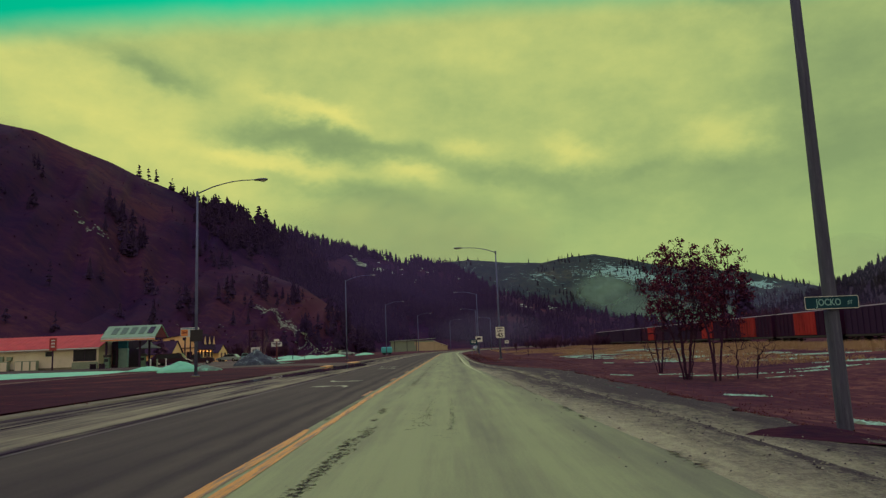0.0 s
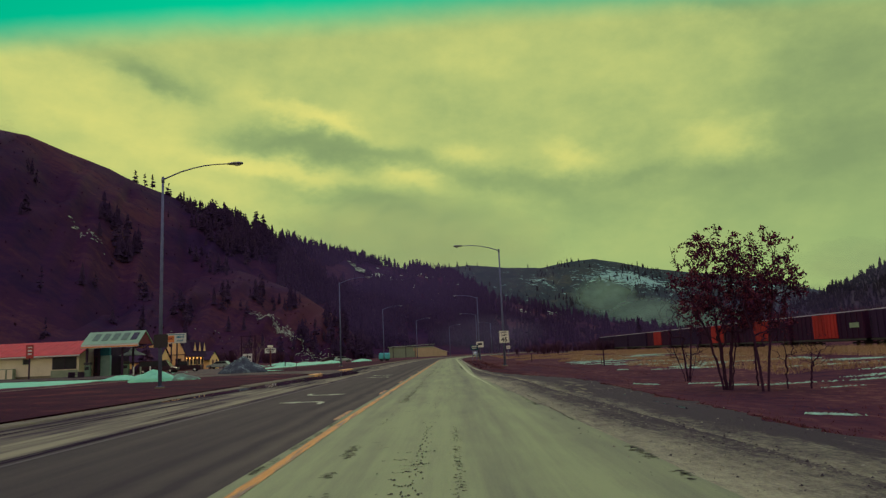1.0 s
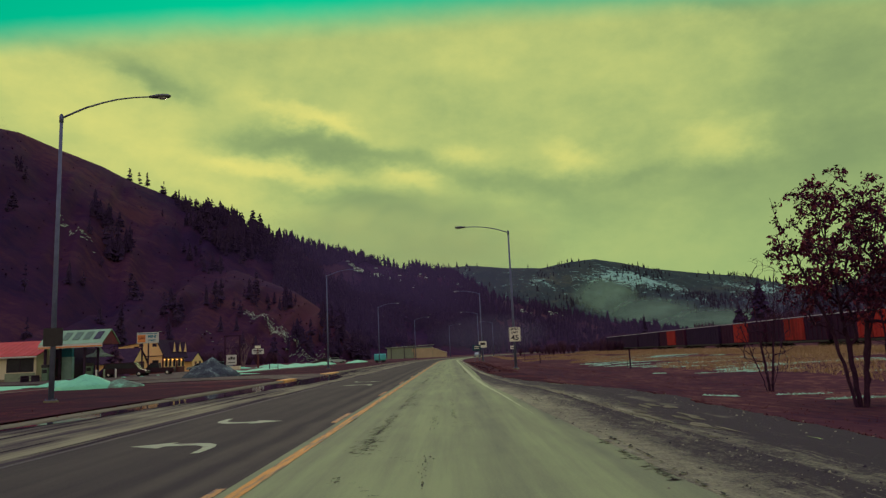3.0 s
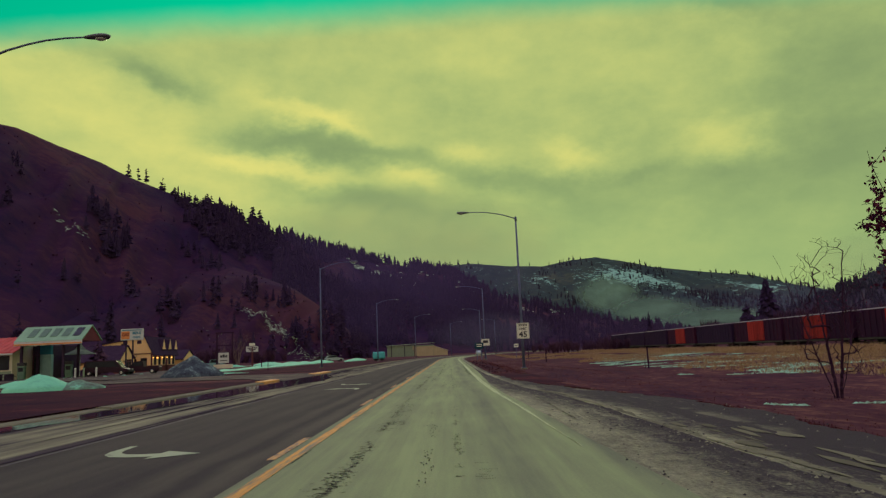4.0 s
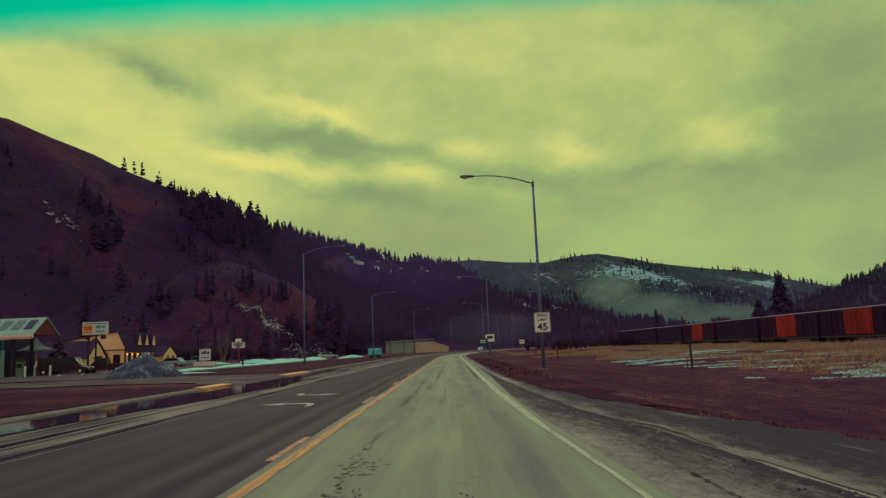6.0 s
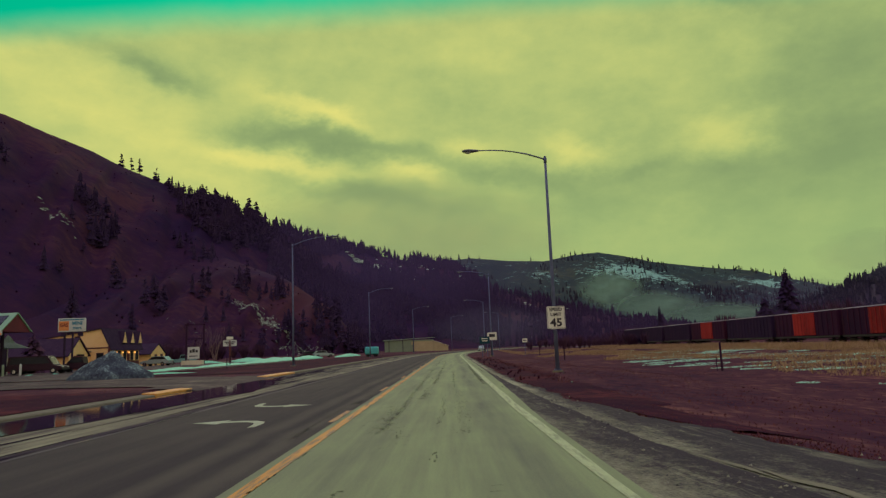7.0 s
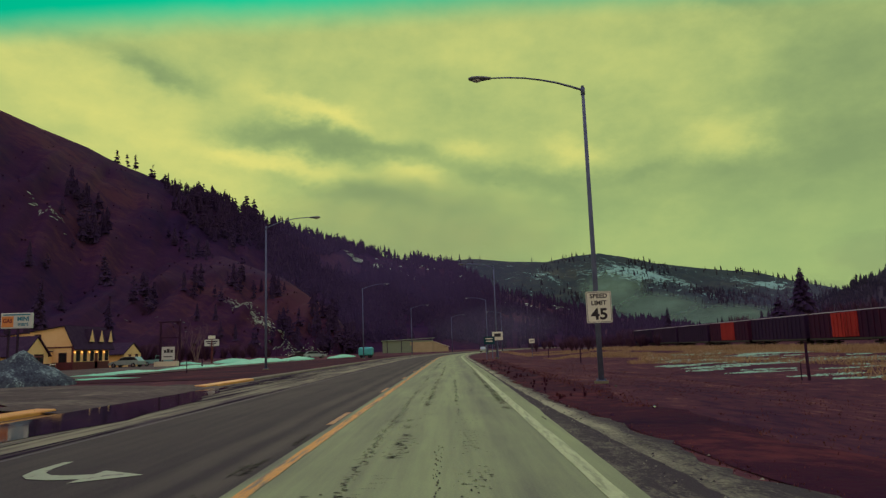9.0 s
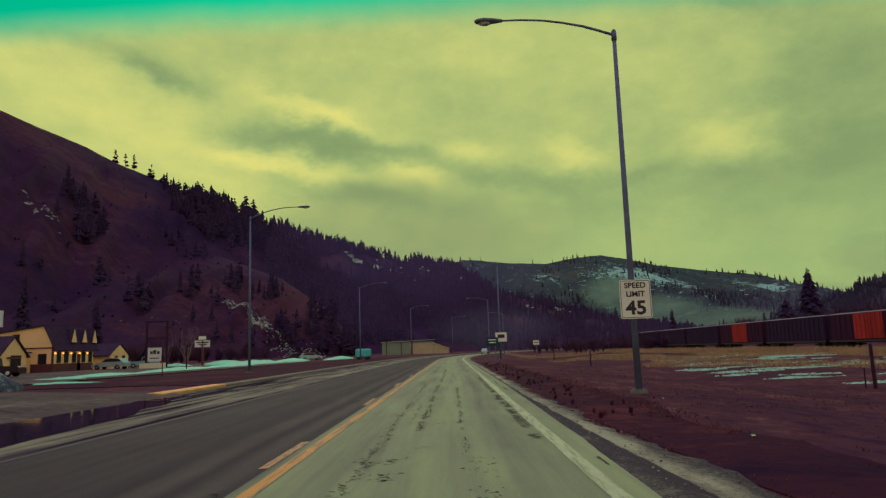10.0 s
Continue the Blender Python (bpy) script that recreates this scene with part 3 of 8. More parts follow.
M_SHOULDER = shoulder_material("gravel_shoulder", (0.066, 0.055, 0.056), (0.42, 0.42, 0.24))

M_FIELDSNOW = material("patchy_field_snow", [(0.20, 0.28, 0.16), (0.30, 0.52, 0.34), (0.38, 0.72, 0.46)], 1.2, 0.8, coords="World", per_island=0.4, spec=0.1)
M_GABLE = material("red_brown_boarding", [(0.13, 0.026, 0.034), (0.19, 0.036, 0.044)], 0.9, 0.85, bump=0.3, bump_scale=10)
# paler, bluer copy of the conifer needles, with valley haze in the colour
M_MIDCON = material("haze_tinted_conifers", [(0.044, 0.026, 0.066), (0.056, 0.034, 0.076), (0.072, 0.046, 0.082)], 0.05, 0.97, coords="World", per_island=0.2, spec=0.02)
# violet distance haze, painted on sheets to lift the dark forest
M_HAZE = mist_material("painted_valley_haze", (0.21, 0.16, 0.42), 0.19)
M_SIGNTEXT = material("dulled_white_sheeting", [(0.20, 0.46, 0.38), (0.28, 0.55, 0.46)], 2, 0.6)


# ---- building helpers ----
def link_mesh(name, bm, mat, parent=None, label="", smooth=False):
    me = bpy.data.meshes.new(name)
    bm.normal_update()
    bm.to_mesh(me)
    bm.free()
    for mm in (mat if isinstance(mat, (list, tuple)) else [mat]):
        me.materials.append(mm)
    if smooth:
        for p in me.polygons:
            p.use_smooth = True
    ob = new(name, me)
    if parent is not None:
        ob.parent = parent
    if label:
        ob["label"] = label
    return ob


def part(name, bm, mat, parent, label="", smooth=False):
    return link_mesh(name, bm, mat, parent, label, smooth)


def thing(name, m, label, category, group="", kind=""):
    ob = new(name)
    ob.empty_display_size = 0.2
    ob.matrix_basis = m
    return tagged(ob, label, category, group, kind)


def from_lists(name, verts, faces, mat, parent=None, smooth=False):
    me = bpy.data.meshes.new(name)
    me.from_pydata(verts, [], faces)
    me.materials.append(mat)
    if smooth:
        for p in me.polygons:
            p.use_smooth = True
    me.update()
    ob = new(name, me)
    if parent is not None:
        ob.parent = parent
    return ob


def box(bm, x0, x1, y0, y1, z0, z1, bevel=0.0, m=None):
    r = bmesh.ops.create_cube(bm, size=1.0)
    vs = r["verts"]
    for v in vs:
        v.co = Vector(((x0 + x1) / 2 + v.co.x * (x1 - x0), (y0 + y1) / 2 + v.co.y * (y1 - y0), (z0 + z1) / 2 + v.co.z * (z1 - z0)))
    if m is not None:
        bmesh.ops.transform(bm, matrix=m, verts=vs)
    if bevel:
        es = list({e for v in vs for e in v.link_edges})
        bmesh.ops.bevel(bm, geom=es, offset=bevel, segments=2, affect="EDGES", profile=0.5)
    return bm


def tube(bm, pts, radii, n=8, cap=True):
    """A round tube through the points, with a radius at each."""
    rings = []
    for i, p in enumerate(pts):
        p = Vector(p)
        d = (Vector(pts[min(i + 1, len(pts) - 1)]) - Vector(pts[max(i - 1, 0)])).normalized()
        a = d.orthogonal().normalized() if abs(d.z) < 0.9 else Vector((1, 0, 0))
        a = (a - d * a.dot(d)).normalized()
        b = d.cross(a)
        rings.append([bm.verts.new(p + radii[i] * (math.cos(k * math.tau / n) * a + math.sin(k * math.tau / n) * b)) for k in range(n)])
    for r0, r1 in zip(rings, rings[1:]):
        # match the start of the rings
        off = min(range(n), key=lambda k: (r0[0].co - r1[k].co).length)
        for k in range(n):
            bm.faces.new((r0[k], r0[(k + 1) % n], r1[(k + 1 + off) % n], r1[(k + off) % n]))
    if cap:
        bm.faces.new(rings[0][::-1])
        bm.faces.new(rings[-1])
    return bm


def prism(bm, outline, depth, m):
    """A flat outline (x, y) thickened by depth and placed by m."""
    lo = [bm.verts.new(m @ Vector((x, y, 0))) for x, y in outline]
    hi = [bm.verts.new(m @ Vector((x, y, depth))) for x, y in outline]
    n = len(outline)
    bm.faces.new(lo[::-1])
    bm.faces.new(hi)
    for i in range(n):
        bm.faces.new((lo[i], lo[(i + 1) % n], hi[(i + 1) % n], hi[i]))
    bmesh.ops.recalc_face_normals(bm, faces=bm.faces[:])
    return bm


def rounded(w, h, r, n=5):
    pts = []
    for cx, cy, a0 in ((w / 2 - r, h / 2 - r, 0), (-w / 2 + r, h / 2 - r, 90), (-w / 2 + r, -h / 2 + r, 180), (w / 2 - r, -h / 2 + r, 270)):
        for k in range(n + 1):
            a = radians(a0 + 90 * k / n)
            pts.append((cx + r * math.cos(a), cy + r * math.sin(a)))
    return pts


def lettering(text, size, mat, parent, m, depth=0.004, stretch=1.0, name="lettering", bold=0.012):
    """Raised letters in the built-in font, as one mesh."""
    cu = bpy.data.curves.new(name, "FONT")
    cu.body, cu.size, cu.align_x, cu.align_y, cu.extrude, cu.resolution_u = text, size, "CENTER", "CENTER", depth, 3
    cu.offset = size * bold
    tmp = new(name, cu)
    bpy.context.view_layer.update()
    me = bpy.data.meshes.new_from_object(tmp.evaluated_get(bpy.context.evaluated_depsgraph_get()))
    bpy.data.objects.remove(tmp)
    bpy.data.curves.remove(cu)
    me.transform(m @ Matrix.Diagonal((stretch, 1, 1, 1)))
    me.materials.clear()
    me.materials.append(mat)
    ob = new(name, me)
    ob.parent = parent
    return ob


FACE = pose(0, 0, 0, 90)  # a flat outline stood up to face -y


# ---- the road's line and the lie of the land ----
BEND, RADIUS = 140.0, 670.0


def axis_x(y):
    return max(0.0, y - BEND) ** 2 / (2 * RADIUS)


def lerp_list(v, pts):
    if v <= pts[0][0]:
        return pts[0][1]
    for (a, p), (b, q) in zip(pts, pts[1:]):
        if v <= b:
            k = (v - a) / (b - a)
            return p + (q - p) * k
    return pts[-1][1]


SECTION = [(-400, 1.5), (-90, 0.6), (-60, 0.22), (-30, 0.12), (-14, 0.12), (-11.2, 0.06), (-10.9, -0.1), (2.6, -0.1), (4.0, -0.16), (7.0, -0.48), (12, -0.88), (16, -0.92), (26, -0.66), (38, -0.42),
           (45, -0.30), (47.5, -0.22), (54, -0.22), (58, -0.1), (120, 0.6), (400, 3.0)]


def apron(y):
    """How far the gravel mouth of the side street reaches to the right."""
    return lerp_list(y, [(-60, 5.6), (8, 5.3), (16, 5.5), (26, 5.6), (34, 5.7), (38, 5.0), (43, 3.7), (50, 2.7), (56, 2.3), (62, 2.05), (72, 1.95), (150, 2.0), (420, 2.1)])


def land(x, y):
    s = x - axis_x(y)
    z = lerp_list(s, SECTION)
    if s > 4.0:
        flat = lerp_list(y, [(45, 1.0), (66, 0.3)])
        z = min(z, -0.16) * (flat + (lerp_list(y, [(45, 1.0), (72, 0.72)]) - flat) * min(1.0, max(0.0, (s - 6.5) / 6.0))) if z < -0.16 else z
    if s > 2.4:
        a = apron(y)
        if s < a + 0.4:
            z = max(z, -0.1)
        elif s < a + 2.0:
            z = max(z, -0.1) + (z - max(z, -0.1)) * (s - a - 0.4) / 1.6
    rough = min(1.0, max(0.0, (abs(s + 4) - 9) / 8)) * (0.25 if s < 0 else 1.0)
    return z + 0.10 * rough * noise.noise((x * 0.13, y * 0.13, 3.0)) + 0.05 * rough * noise.noise((x * 0.5, y * 0.5, 8.0))


def make_ground():
    xs = sorted(set([-3000, -1800, -1000, -600, -400, -250, -180, -130, -100] + list(range(-90, -30, 5)) + list(range(-30, 70, 2)) + [1, 3, 5, 7, -11.5, -10.9, -10.4, 2.5]
                    + list(range(70, 130, 6)) + [140, 170, 220, 300, 450, 700, 1100, 1800, 3000]))
    ys = list(range(-60, 0, 6)) + list(range(0, 130, 2)) + list(range(130, 260, 5)) + list(range(260, 480, 12)) + [520, 600, 720, 900, 1200, 1700, 2400, 3600]
    verts = [(x + axis_x(min(y, 430)), y, land(x + axis_x(y), y)) for y in ys for x in xs]
    w = len(xs)
    faces = [(j * w + i, j * w + i + 1, (j + 1) * w + i + 1, (j + 1) * w + i) for j in range(len(ys) - 1) for i in range(w - 1)]
    tagged(from_lists("ground", verts, faces, M_GRASS, smooth=True), "flat valley floor of dead red-brown winter grass", "ground", kind="structure")


make_ground()


def strip(name, edges, z, y0, y1, mat, label, category, parent=None, step=3.0, lift=None, kind="structure"):
    """A strip along the road between two lateral edges (numbers or functions of y), with the lateral place and the way along as UV."""
    ys = np.arange(y0, y1 + 0.01, step)
    n = max(2, len(edges))
    rows = []
    for y in ys:
        ax = axis_x(y)
        rows.append([(ax + (e(y) if callable(e) else e), y, z + (lift(i, y) if lift else 0.0)) for i, e in enumerate(edges)])
    verts = [v for r in rows for v in r]
    faces = [(j * n + i, j * n + i + 1, (j + 1) * n + i + 1, (j + 1) * n + i) for j in range(len(rows) - 1) for i in range(n - 1)]
    ob = from_lists(name, verts, faces, mat, parent)
    uv = ob.data.uv_layers.new(name="UVMap")
    for lp in ob.data.loops:
        x, y, _ = verts[lp.vertex_index]
        uv.data[lp.index].uv = (x - axis_x(y), y)
    return tagged(ob, label, category, kind=kind)


def ragged(base, amp, seed, freq=0.35):
    return lambda y: base + amp * noise.noise((y * freq, seed, 0.0)) + 0.4 * amp * noise.noise((y * freq * 4, seed + 9, 0.0))


def lane_edge(y):
    return lerp_list(y, [(-60, 2.8), (4, 2.8), (9, 2.6), (14, 2.5), (21, 2.26), (29, 2.0), (34, 1.86), (40, 1.62), (46, 1.56), (55, 1.66), (62, 1.74), (75, 1.8)]) + 0.05 + ragged(0.0, 0.05, 5, 0.9)(y)


strip("road_1", [-2.36, -1.2, 0.0, 1.2, lane_edge], 0.0, -60, 430, M_LANE, "straight highway lane under pale dried road salt", "road", step=1.5)
strip("road_2", [-6.55, -4.5, -2.36], 0.0, -60, 430, M_TURN, "dark worn asphalt of the centre turn lane", "road")
strip("road_3", [-10.75, -8.6, -6.55], 0.0, -60, 430, M_FARL, "oncoming lane streaked with salt and wet wheel tracks", "road")
def old_edge(y):
    """Lateral place of the broken edge of the old paving."""
    return lerp_list(y, [(-60, 4.3), (8, 4.2), (18, 3.9), (26, 3.62), (33, 3.48), (38, 3.2), (43, 2.62), (50, 2.3), (60, 2.05), (70, 1.95), (420, 1.95)])


def make_shoulder():
    cols = [lambda y: 1.5, lambda y: old_edge(y) - 0.15, old_edge, lambda y: old_edge(y) + 0.1,
            lambda y: 0.5 * (old_edge(y) + 0.5 + apron(y)), lambda y: apron(y) + 0.5 + 0.4 * noise.noise((y * 0.4, 2.0, 0)) + 0.22 * noise.noise((y * 1.3, 7.0, 0)) + 0.16 * noise.noise((y * 3.7, 3.0, 0))]
    lift = (0.0, 0.0, -0.004, -0.028, -0.03, -0.075)
    ob = strip("road_4", cols, -0.012, -60, 420, M_SHOULDER, "gravel shoulder and side street mouth with banked silt", "road", step=0.3, lift=lambda i, y: lift[i])
    uv = ob.data.uv_layers["UVMap"].data
    for d in uv:
        d.uv = (d.uv[0] - old_edge(d.uv[1]), d.uv[1])


make_shoulder()


# painted lines
def yellow_edge(y):
    return lerp_list(y, [(2, -2.12), (16, -2.23), (420, -2.23)])


strip("yellow_line", [lambda y: yellow_edge(y) + ragged(0.0, 0.012, 31, 1.5)(y), lambda y: yellow_edge(y) + 0.16 + ragged(0.0, 0.012, 33, 1.5)(y)], 0.006, -60, 430, M_YELLOW, "worn solid yellow centre line", "road marking", step=0.5)
strip("second_yellow_line", [-2.37, lambda y: -2.20 - 0.10 * max(0.0, (y - 7.4) / 1.2)], 0.006, -60, 8.6, M_YELLOW, "second solid yellow line that ends in a worn taper", "road marking", step=0.4)
def edge_line(y):
    """The edge line bears off into the side street."""
    return lerp_list(y, [(27, 1.92), (34, 1.74), (40, 1.53), (48, 1.38), (60, 1.34), (420, 1.34)])


strip("white_edge_line", [lambda y: edge_line(y) - 0.1 + ragged(0.0, 0.03, 3)(y), lambda y: edge_line(y) - 0.1 + min(1.0, (y - 26.5) / 20) * 0.19 + ragged(0.0, 0.03, 4)(y)], 0.006, 27, 420, M_WHITE,
      "worn white edge line on the salted lane", "road marking", step=1.0)
strip("old_yellow_line", [-6.44, -6.34], 0.006, -60, 420, M_OLDYELLOW, "mostly worn away yellow line", "road marking")
for i in range(0, 24):
    y = 18.3 + 9.85 * i
    strip("yellow_dash", [-2.48, -2.36], 0.006, y - 1.25, y + 1.25, M_DASH, "scraped yellow lane dash", "road marking", step=0.5)["group"] = "dashes of the centre line"


def turn_arrow(m, label):
    """A painted left-turn arrow: a stem that curls over to a pointed head."""
    bm = bmesh.new()
    out = [(0.66, -0.98), (0.78, -0.95), (0.80, -0.3), (0.72, 0.08), (0.52, 0.34), (0.20, 0.46), (-0.18, 0.46), (-0.16, 0.72), (-0.85, 0.30), (-0.20, -0.12), (-0.18, 0.14), (0.12, 0.16), (0.36, 0.10), (0.54, -0.10), (0.62, -0.4)]
    vs = [bm.verts.new((x, y, 0.0)) for x, y in out]
    bm.faces.new(vs)
    ob = link_mesh("turn_arrow", bm, M_ARROW)
    ob.matrix_basis = m
    tagged(ob, label, "road marking", "turn arrows of the centre lane", "structure")


for y in (23.7, 47.1):
    turn_arrow(pose(-4.58, y, 0.007), "white painted arrow curling to the left on dark asphalt")
    turn_arrow(pose(-4.58, y + 4.55, 0.007, 0, 0, 180), "white painted arrow of the opposing direction on dark asphalt")


def cracks():
    """Broken cracks: clusters of small flakes of bare dark asphalt showing through the film."""
    rnd = random.Random(4)
    verts, faces = [], []

    def flake(x, y, w, h):
        n = 6
        b = len(verts)
        for q in range(n):
            a = math.tau * q / n
            k = rnd.uniform(0.45, 1.1)
            verts.append((x + axis_x(y) + w * k * math.cos(a), y + h * k * math.sin(a), 0.006))
        faces.append(tuple(range(b, b + n)))

    def gate(y, seed):
        return noise.noise((y * 0.13, seed * 3.3, 0)) + 0.6 * noise.noise((y * 0.6, seed * 5.1, 0))

    # the long crack in the left wheel track: crowded cross flakes
    y = -4.0
    while y < 140:
        y += rnd.uniform(0.03, 0.09)
        g = gate(y, 1)
        if g > -0.02:
            for _ in range(2 if g > 0.3 else 1):
                flake(-1.22 + 0.06 * noise.noise((y * 0.25, 1, 5)) + rnd.gauss(0, 0.05 * (0.6 + g)), y, rnd.uniform(0.015, 0.06), rnd.uniform(0.006, 0.028))
    # long crowded cracks and patches of bare asphalt: place, from, to, scatter, flakes a metre, flake width
    for x0, ya, yb, scat, dens, fw in ((-1.31, 2.0, 13.0, 0.045, 55, 0.05), (-1.12, 5.5, 8.5, 0.03, 30, 0.035), (-1.25, 21, 27, 0.10, 40, 0.06), (-1.12, 30, 36.5, 0.12, 34, 0.06), (-1.3, 44, 50, 0.12, 34, 0.05), (-0.85, 52, 57, 0.08, 40, 0.06),
                                       (-0.70, 60, 76, 0.05, 40, 0.06), (-0.62, 78, 100, 0.04, 42, 0.06), (0.22, 7.5, 14.5, 0.035, 26, 0.03), (0.12, 25, 33, 0.03, 22, 0.03), (0.18, 44, 60, 0.10, 22, 0.03), (0.02, 60, 74, 0.03, 30, 0.04),
                                       (1.13, 58.5, 82, 0.05, 60, 0.07), (1.30, 84, 112, 0.06, 34, 0.08), (2.58, 8.4, 11, 0.04, 50, 0.06), (2.86, 2.6, 5.2, 0.05, 40, 0.06), (2.27, 18, 23, 0.04, 46, 0.06), (-2.28, 9.0, 16.4, 0.03, 40, 0.05), (-2.62, 44, 52, 0.05, 26, 0.05), (-2.5, 50, 55, 0.03, 50, 0.05)):
        for _ in range(int((yb - ya) * dens)):
            y = rnd.uniform(ya, yb)
            if noise.noise((y * 0.9, x0 * 7.0, 2.0)) > -0.12:
                flake(x0 + 0.05 * noise.noise((y * 0.5, x0, 5)) + rnd.gauss(0, scat), y, fw * rnd.uniform(0.25, 1.3), rnd.uniform(0.006, 0.026))
    # a square patch of ladder cracks, and single breaks across the lane
    for xa, xb, y in ((-0.60, -0.05, 11.3), (-0.75, -0.42, 10.6), (-0.35, -0.1, 10.2), (-0.72, -0.2, 9.6), (-0.55, -0.25, 9.2), (-0.7, -0.3, 8.8), (-0.6, -0.1, 8.3), (-0.62, -0.2, 7.8), (-0.5, 0.0, 15.4), (-0.4, -0.1, 33.4)):
        for q in range(int((xb - xa) / 0.03)):
            x = xa + q * 0.03
            if noise.noise((x * 7, y * 3, 4.0)) > -0.08:
                flake(x, y + 0.12 * noise.noise((x * 3.5, y, 1.0)) + rnd.gauss(0, 0.03), 0.022 * rnd.uniform(0.4, 1.1), rnd.uniform(0.012, 0.06))
    # finer cracks beside it
    for x0, cut, seed in ((-0.93, 0.36, 2), (-0.27, 0.30, 6), (0.08, 0.38, 3)):
        y = -3.0
        while y < 130:
            y += rnd.uniform(0.05, 0.16)
            if gate(y, seed) > cut:
                flake(x0 + 0.05 * noise.noise((y * 0.3, seed, 5)) + rnd.gauss(0, 0.04), y, rnd.uniform(0.006, 0.02), rnd.uniform(0.02, 0.09))
    # ladders of short cross cracks
    y = 4.0
    while y < 120:
        y += rnd.uniform(0.6, 3.2)
        x0 = rnd.choice((-1.2, -0.9, -0.55, -0.35, -0.25, 0.05, 0.1, 0.4))
        for _ in range(rnd.choice((2, 3, 5, 7))):
            y += rnd.uniform(0.10, 0.3)
            ln = rnd.uniform(0.06, 0.22)
            cx = x0 + rnd.gauss(0, 0.08)
            for q in range(int(ln / 0.025)):
                flake(cx - ln / 2 + q * 0.028, y + 0.02 * noise.noise((q * 0.4, y, 0)), 0.025 * rnd.uniform(0.4, 1), rnd.uniform(0.005, 0.016))
    # crumbled edges beside the painted lines
    for x0, ya, yb, wid, step, cut in ((1.60, 56, 130, 0.045, 0.09, 0.10), (2.45, 14, 60, 0.05, 0.2, 0.1), (-2.62, -2, 90, 0.03, 0.14, 0.62), (-2.08, -2, 60, 0.02, 0.2, 0.4)):
        y = ya
        while y < yb:
            y += rnd.uniform(0.5, 1.5) * step
            if gate(y, x0) > cut:
                flake(x0 + 0.10 * noise.noise((y * 0.2, x0, 4.0)), y, wid * rnd.uniform(0.2, 1.0), rnd.uniform(0.02, 0.12))
    tagged(from_lists("road_cracks", verts, faces, M_TAR), "dark broken cracks in the salted asphalt", "road cracks", kind="stuff")


cracks()


def wet_streaks():
    """Long wet wheel marks and ruts in the oncoming lane."""
    rnd = random.Random(8)
    verts, faces = [], []

    def ribbon(x0, y0, y1, w, seed, z):
        n = max(4, int((y1 - y0) / 1.2))
        b = len(verts)
        for i in range(n + 1):
            q = i / n
            y = y0 + (y1 - y0) * q
            ww = w * math.sin(math.pi * min(1, max(0, q))) ** 0.5 * (0.7 + 0.6 * noise.noise((y * 0.5, seed, 0)))
            c = x0 + axis_x(y) + 0.16 * noise.noise((y * 0.09, seed, 3))
            verts.extend([(c - ww, y, z), (c + ww, y, z)])
        for i in range(n):
            faces.append((b + 2 * i, b + 2 * i + 1, b + 2 * i + 3, b + 2 * i + 2))

    k = 0
    for x0, w, gap in ((-6.54, 0.085, 1.0), (-6.80, 0.05, 5.0), (-7.75, 0.06, 14.0), (-9.2, 0.14, 3.0), (-10.25, 0.16, 2.0), (-9.7, 0.10, 3.0)):
        y = -8.0
        while y < 150:
            ln = rnd.uniform(5, 18)
            ribbon(x0 + rnd.gauss(0, 0.06), y, y + ln, w * rnd.uniform(0.5, 1.2), k, 0.006)
            y += ln + rnd.uniform(0.2, 1.0) * gap
            k += 1
    for x0, w, gap in ((-9.9, 0.30, 1.0), (-9.4, 0.26, 1.2), (-8.9, 0.18, 2.5), (-8.45, 0.10, 3.0), (-7.9, 0.12, 4.0), (-7.5, 0.05, 4.0)):
        y = 34.0 + rnd.uniform(0, 5)
        while y < 84:
            ln = rnd.uniform(5, 14)
            ribbon(x0 + rnd.gauss(0, 0.08), y, y + ln, w * rnd.uniform(0.6, 1.2), k, 0.007)
            y += ln + rnd.uniform(0.1, 1.0) * gap
            k += 1
    tagged(from_lists("wet_streaks", verts, faces, M_STREAK), "dark wet wheel streaks in the oncoming lane", "wet streaks", kind="stuff")


wet_streaks()


def kerb_run(y0, y1, mat, label, s0=-11.38, s1=-10.85, top=0.13):
    ys = np.arange(y0, y1 + 0.01, (y1 - y0) / max(1, round((y1 - y0) / 3.0)))
    bm = bmesh.new()
    prof = [(s0, -0.12), (s1 + 0.02, -0.12), (s1, top - 0.03), (s1 - 0.03, top), (s0, top + 0.02)]
    rings = [[bm.verts.new((axis_x(y) + s, y, z + 0.012 * noise.noise((y * 0.4, s, 0)))) for s, z in prof] for y in ys]
    for a, b in zip(rings, rings[1:]):
        for i in range(len(prof)):
            bm.faces.new((a[i], b[i], b[(i + 1) % 5], a[(i + 1) % 5]))
    bm.faces.new(rings[0])
    bm.faces.new(rings[-1][::-1])
    bmesh.ops.recalc_face_normals(bm, faces=bm.faces[:])
    tagged(link_mesh("kerb", bm, mat), label, "kerb", "kerb along the highway", "structure")


kerb_run(-60, 39.9, M_KERB, "worn concrete kerb nearly level with the gutter", top=0.025)
kerb_run(40, 58.5, M_KERB, "weathered low concrete kerb beside dead grass", top=0.055)
kerb_run(58.6, 62.2, M_KERBY, "yellow painted kerb end beside the driveway", top=0.10)
kerb_run(74.0, 81.4, M_KERBY, "yellow painted kerb end beside the driveway", top=0.10)
kerb_run(81.5, 420, M_KERB, "weathered low concrete kerb beside dead grass", top=0.08)


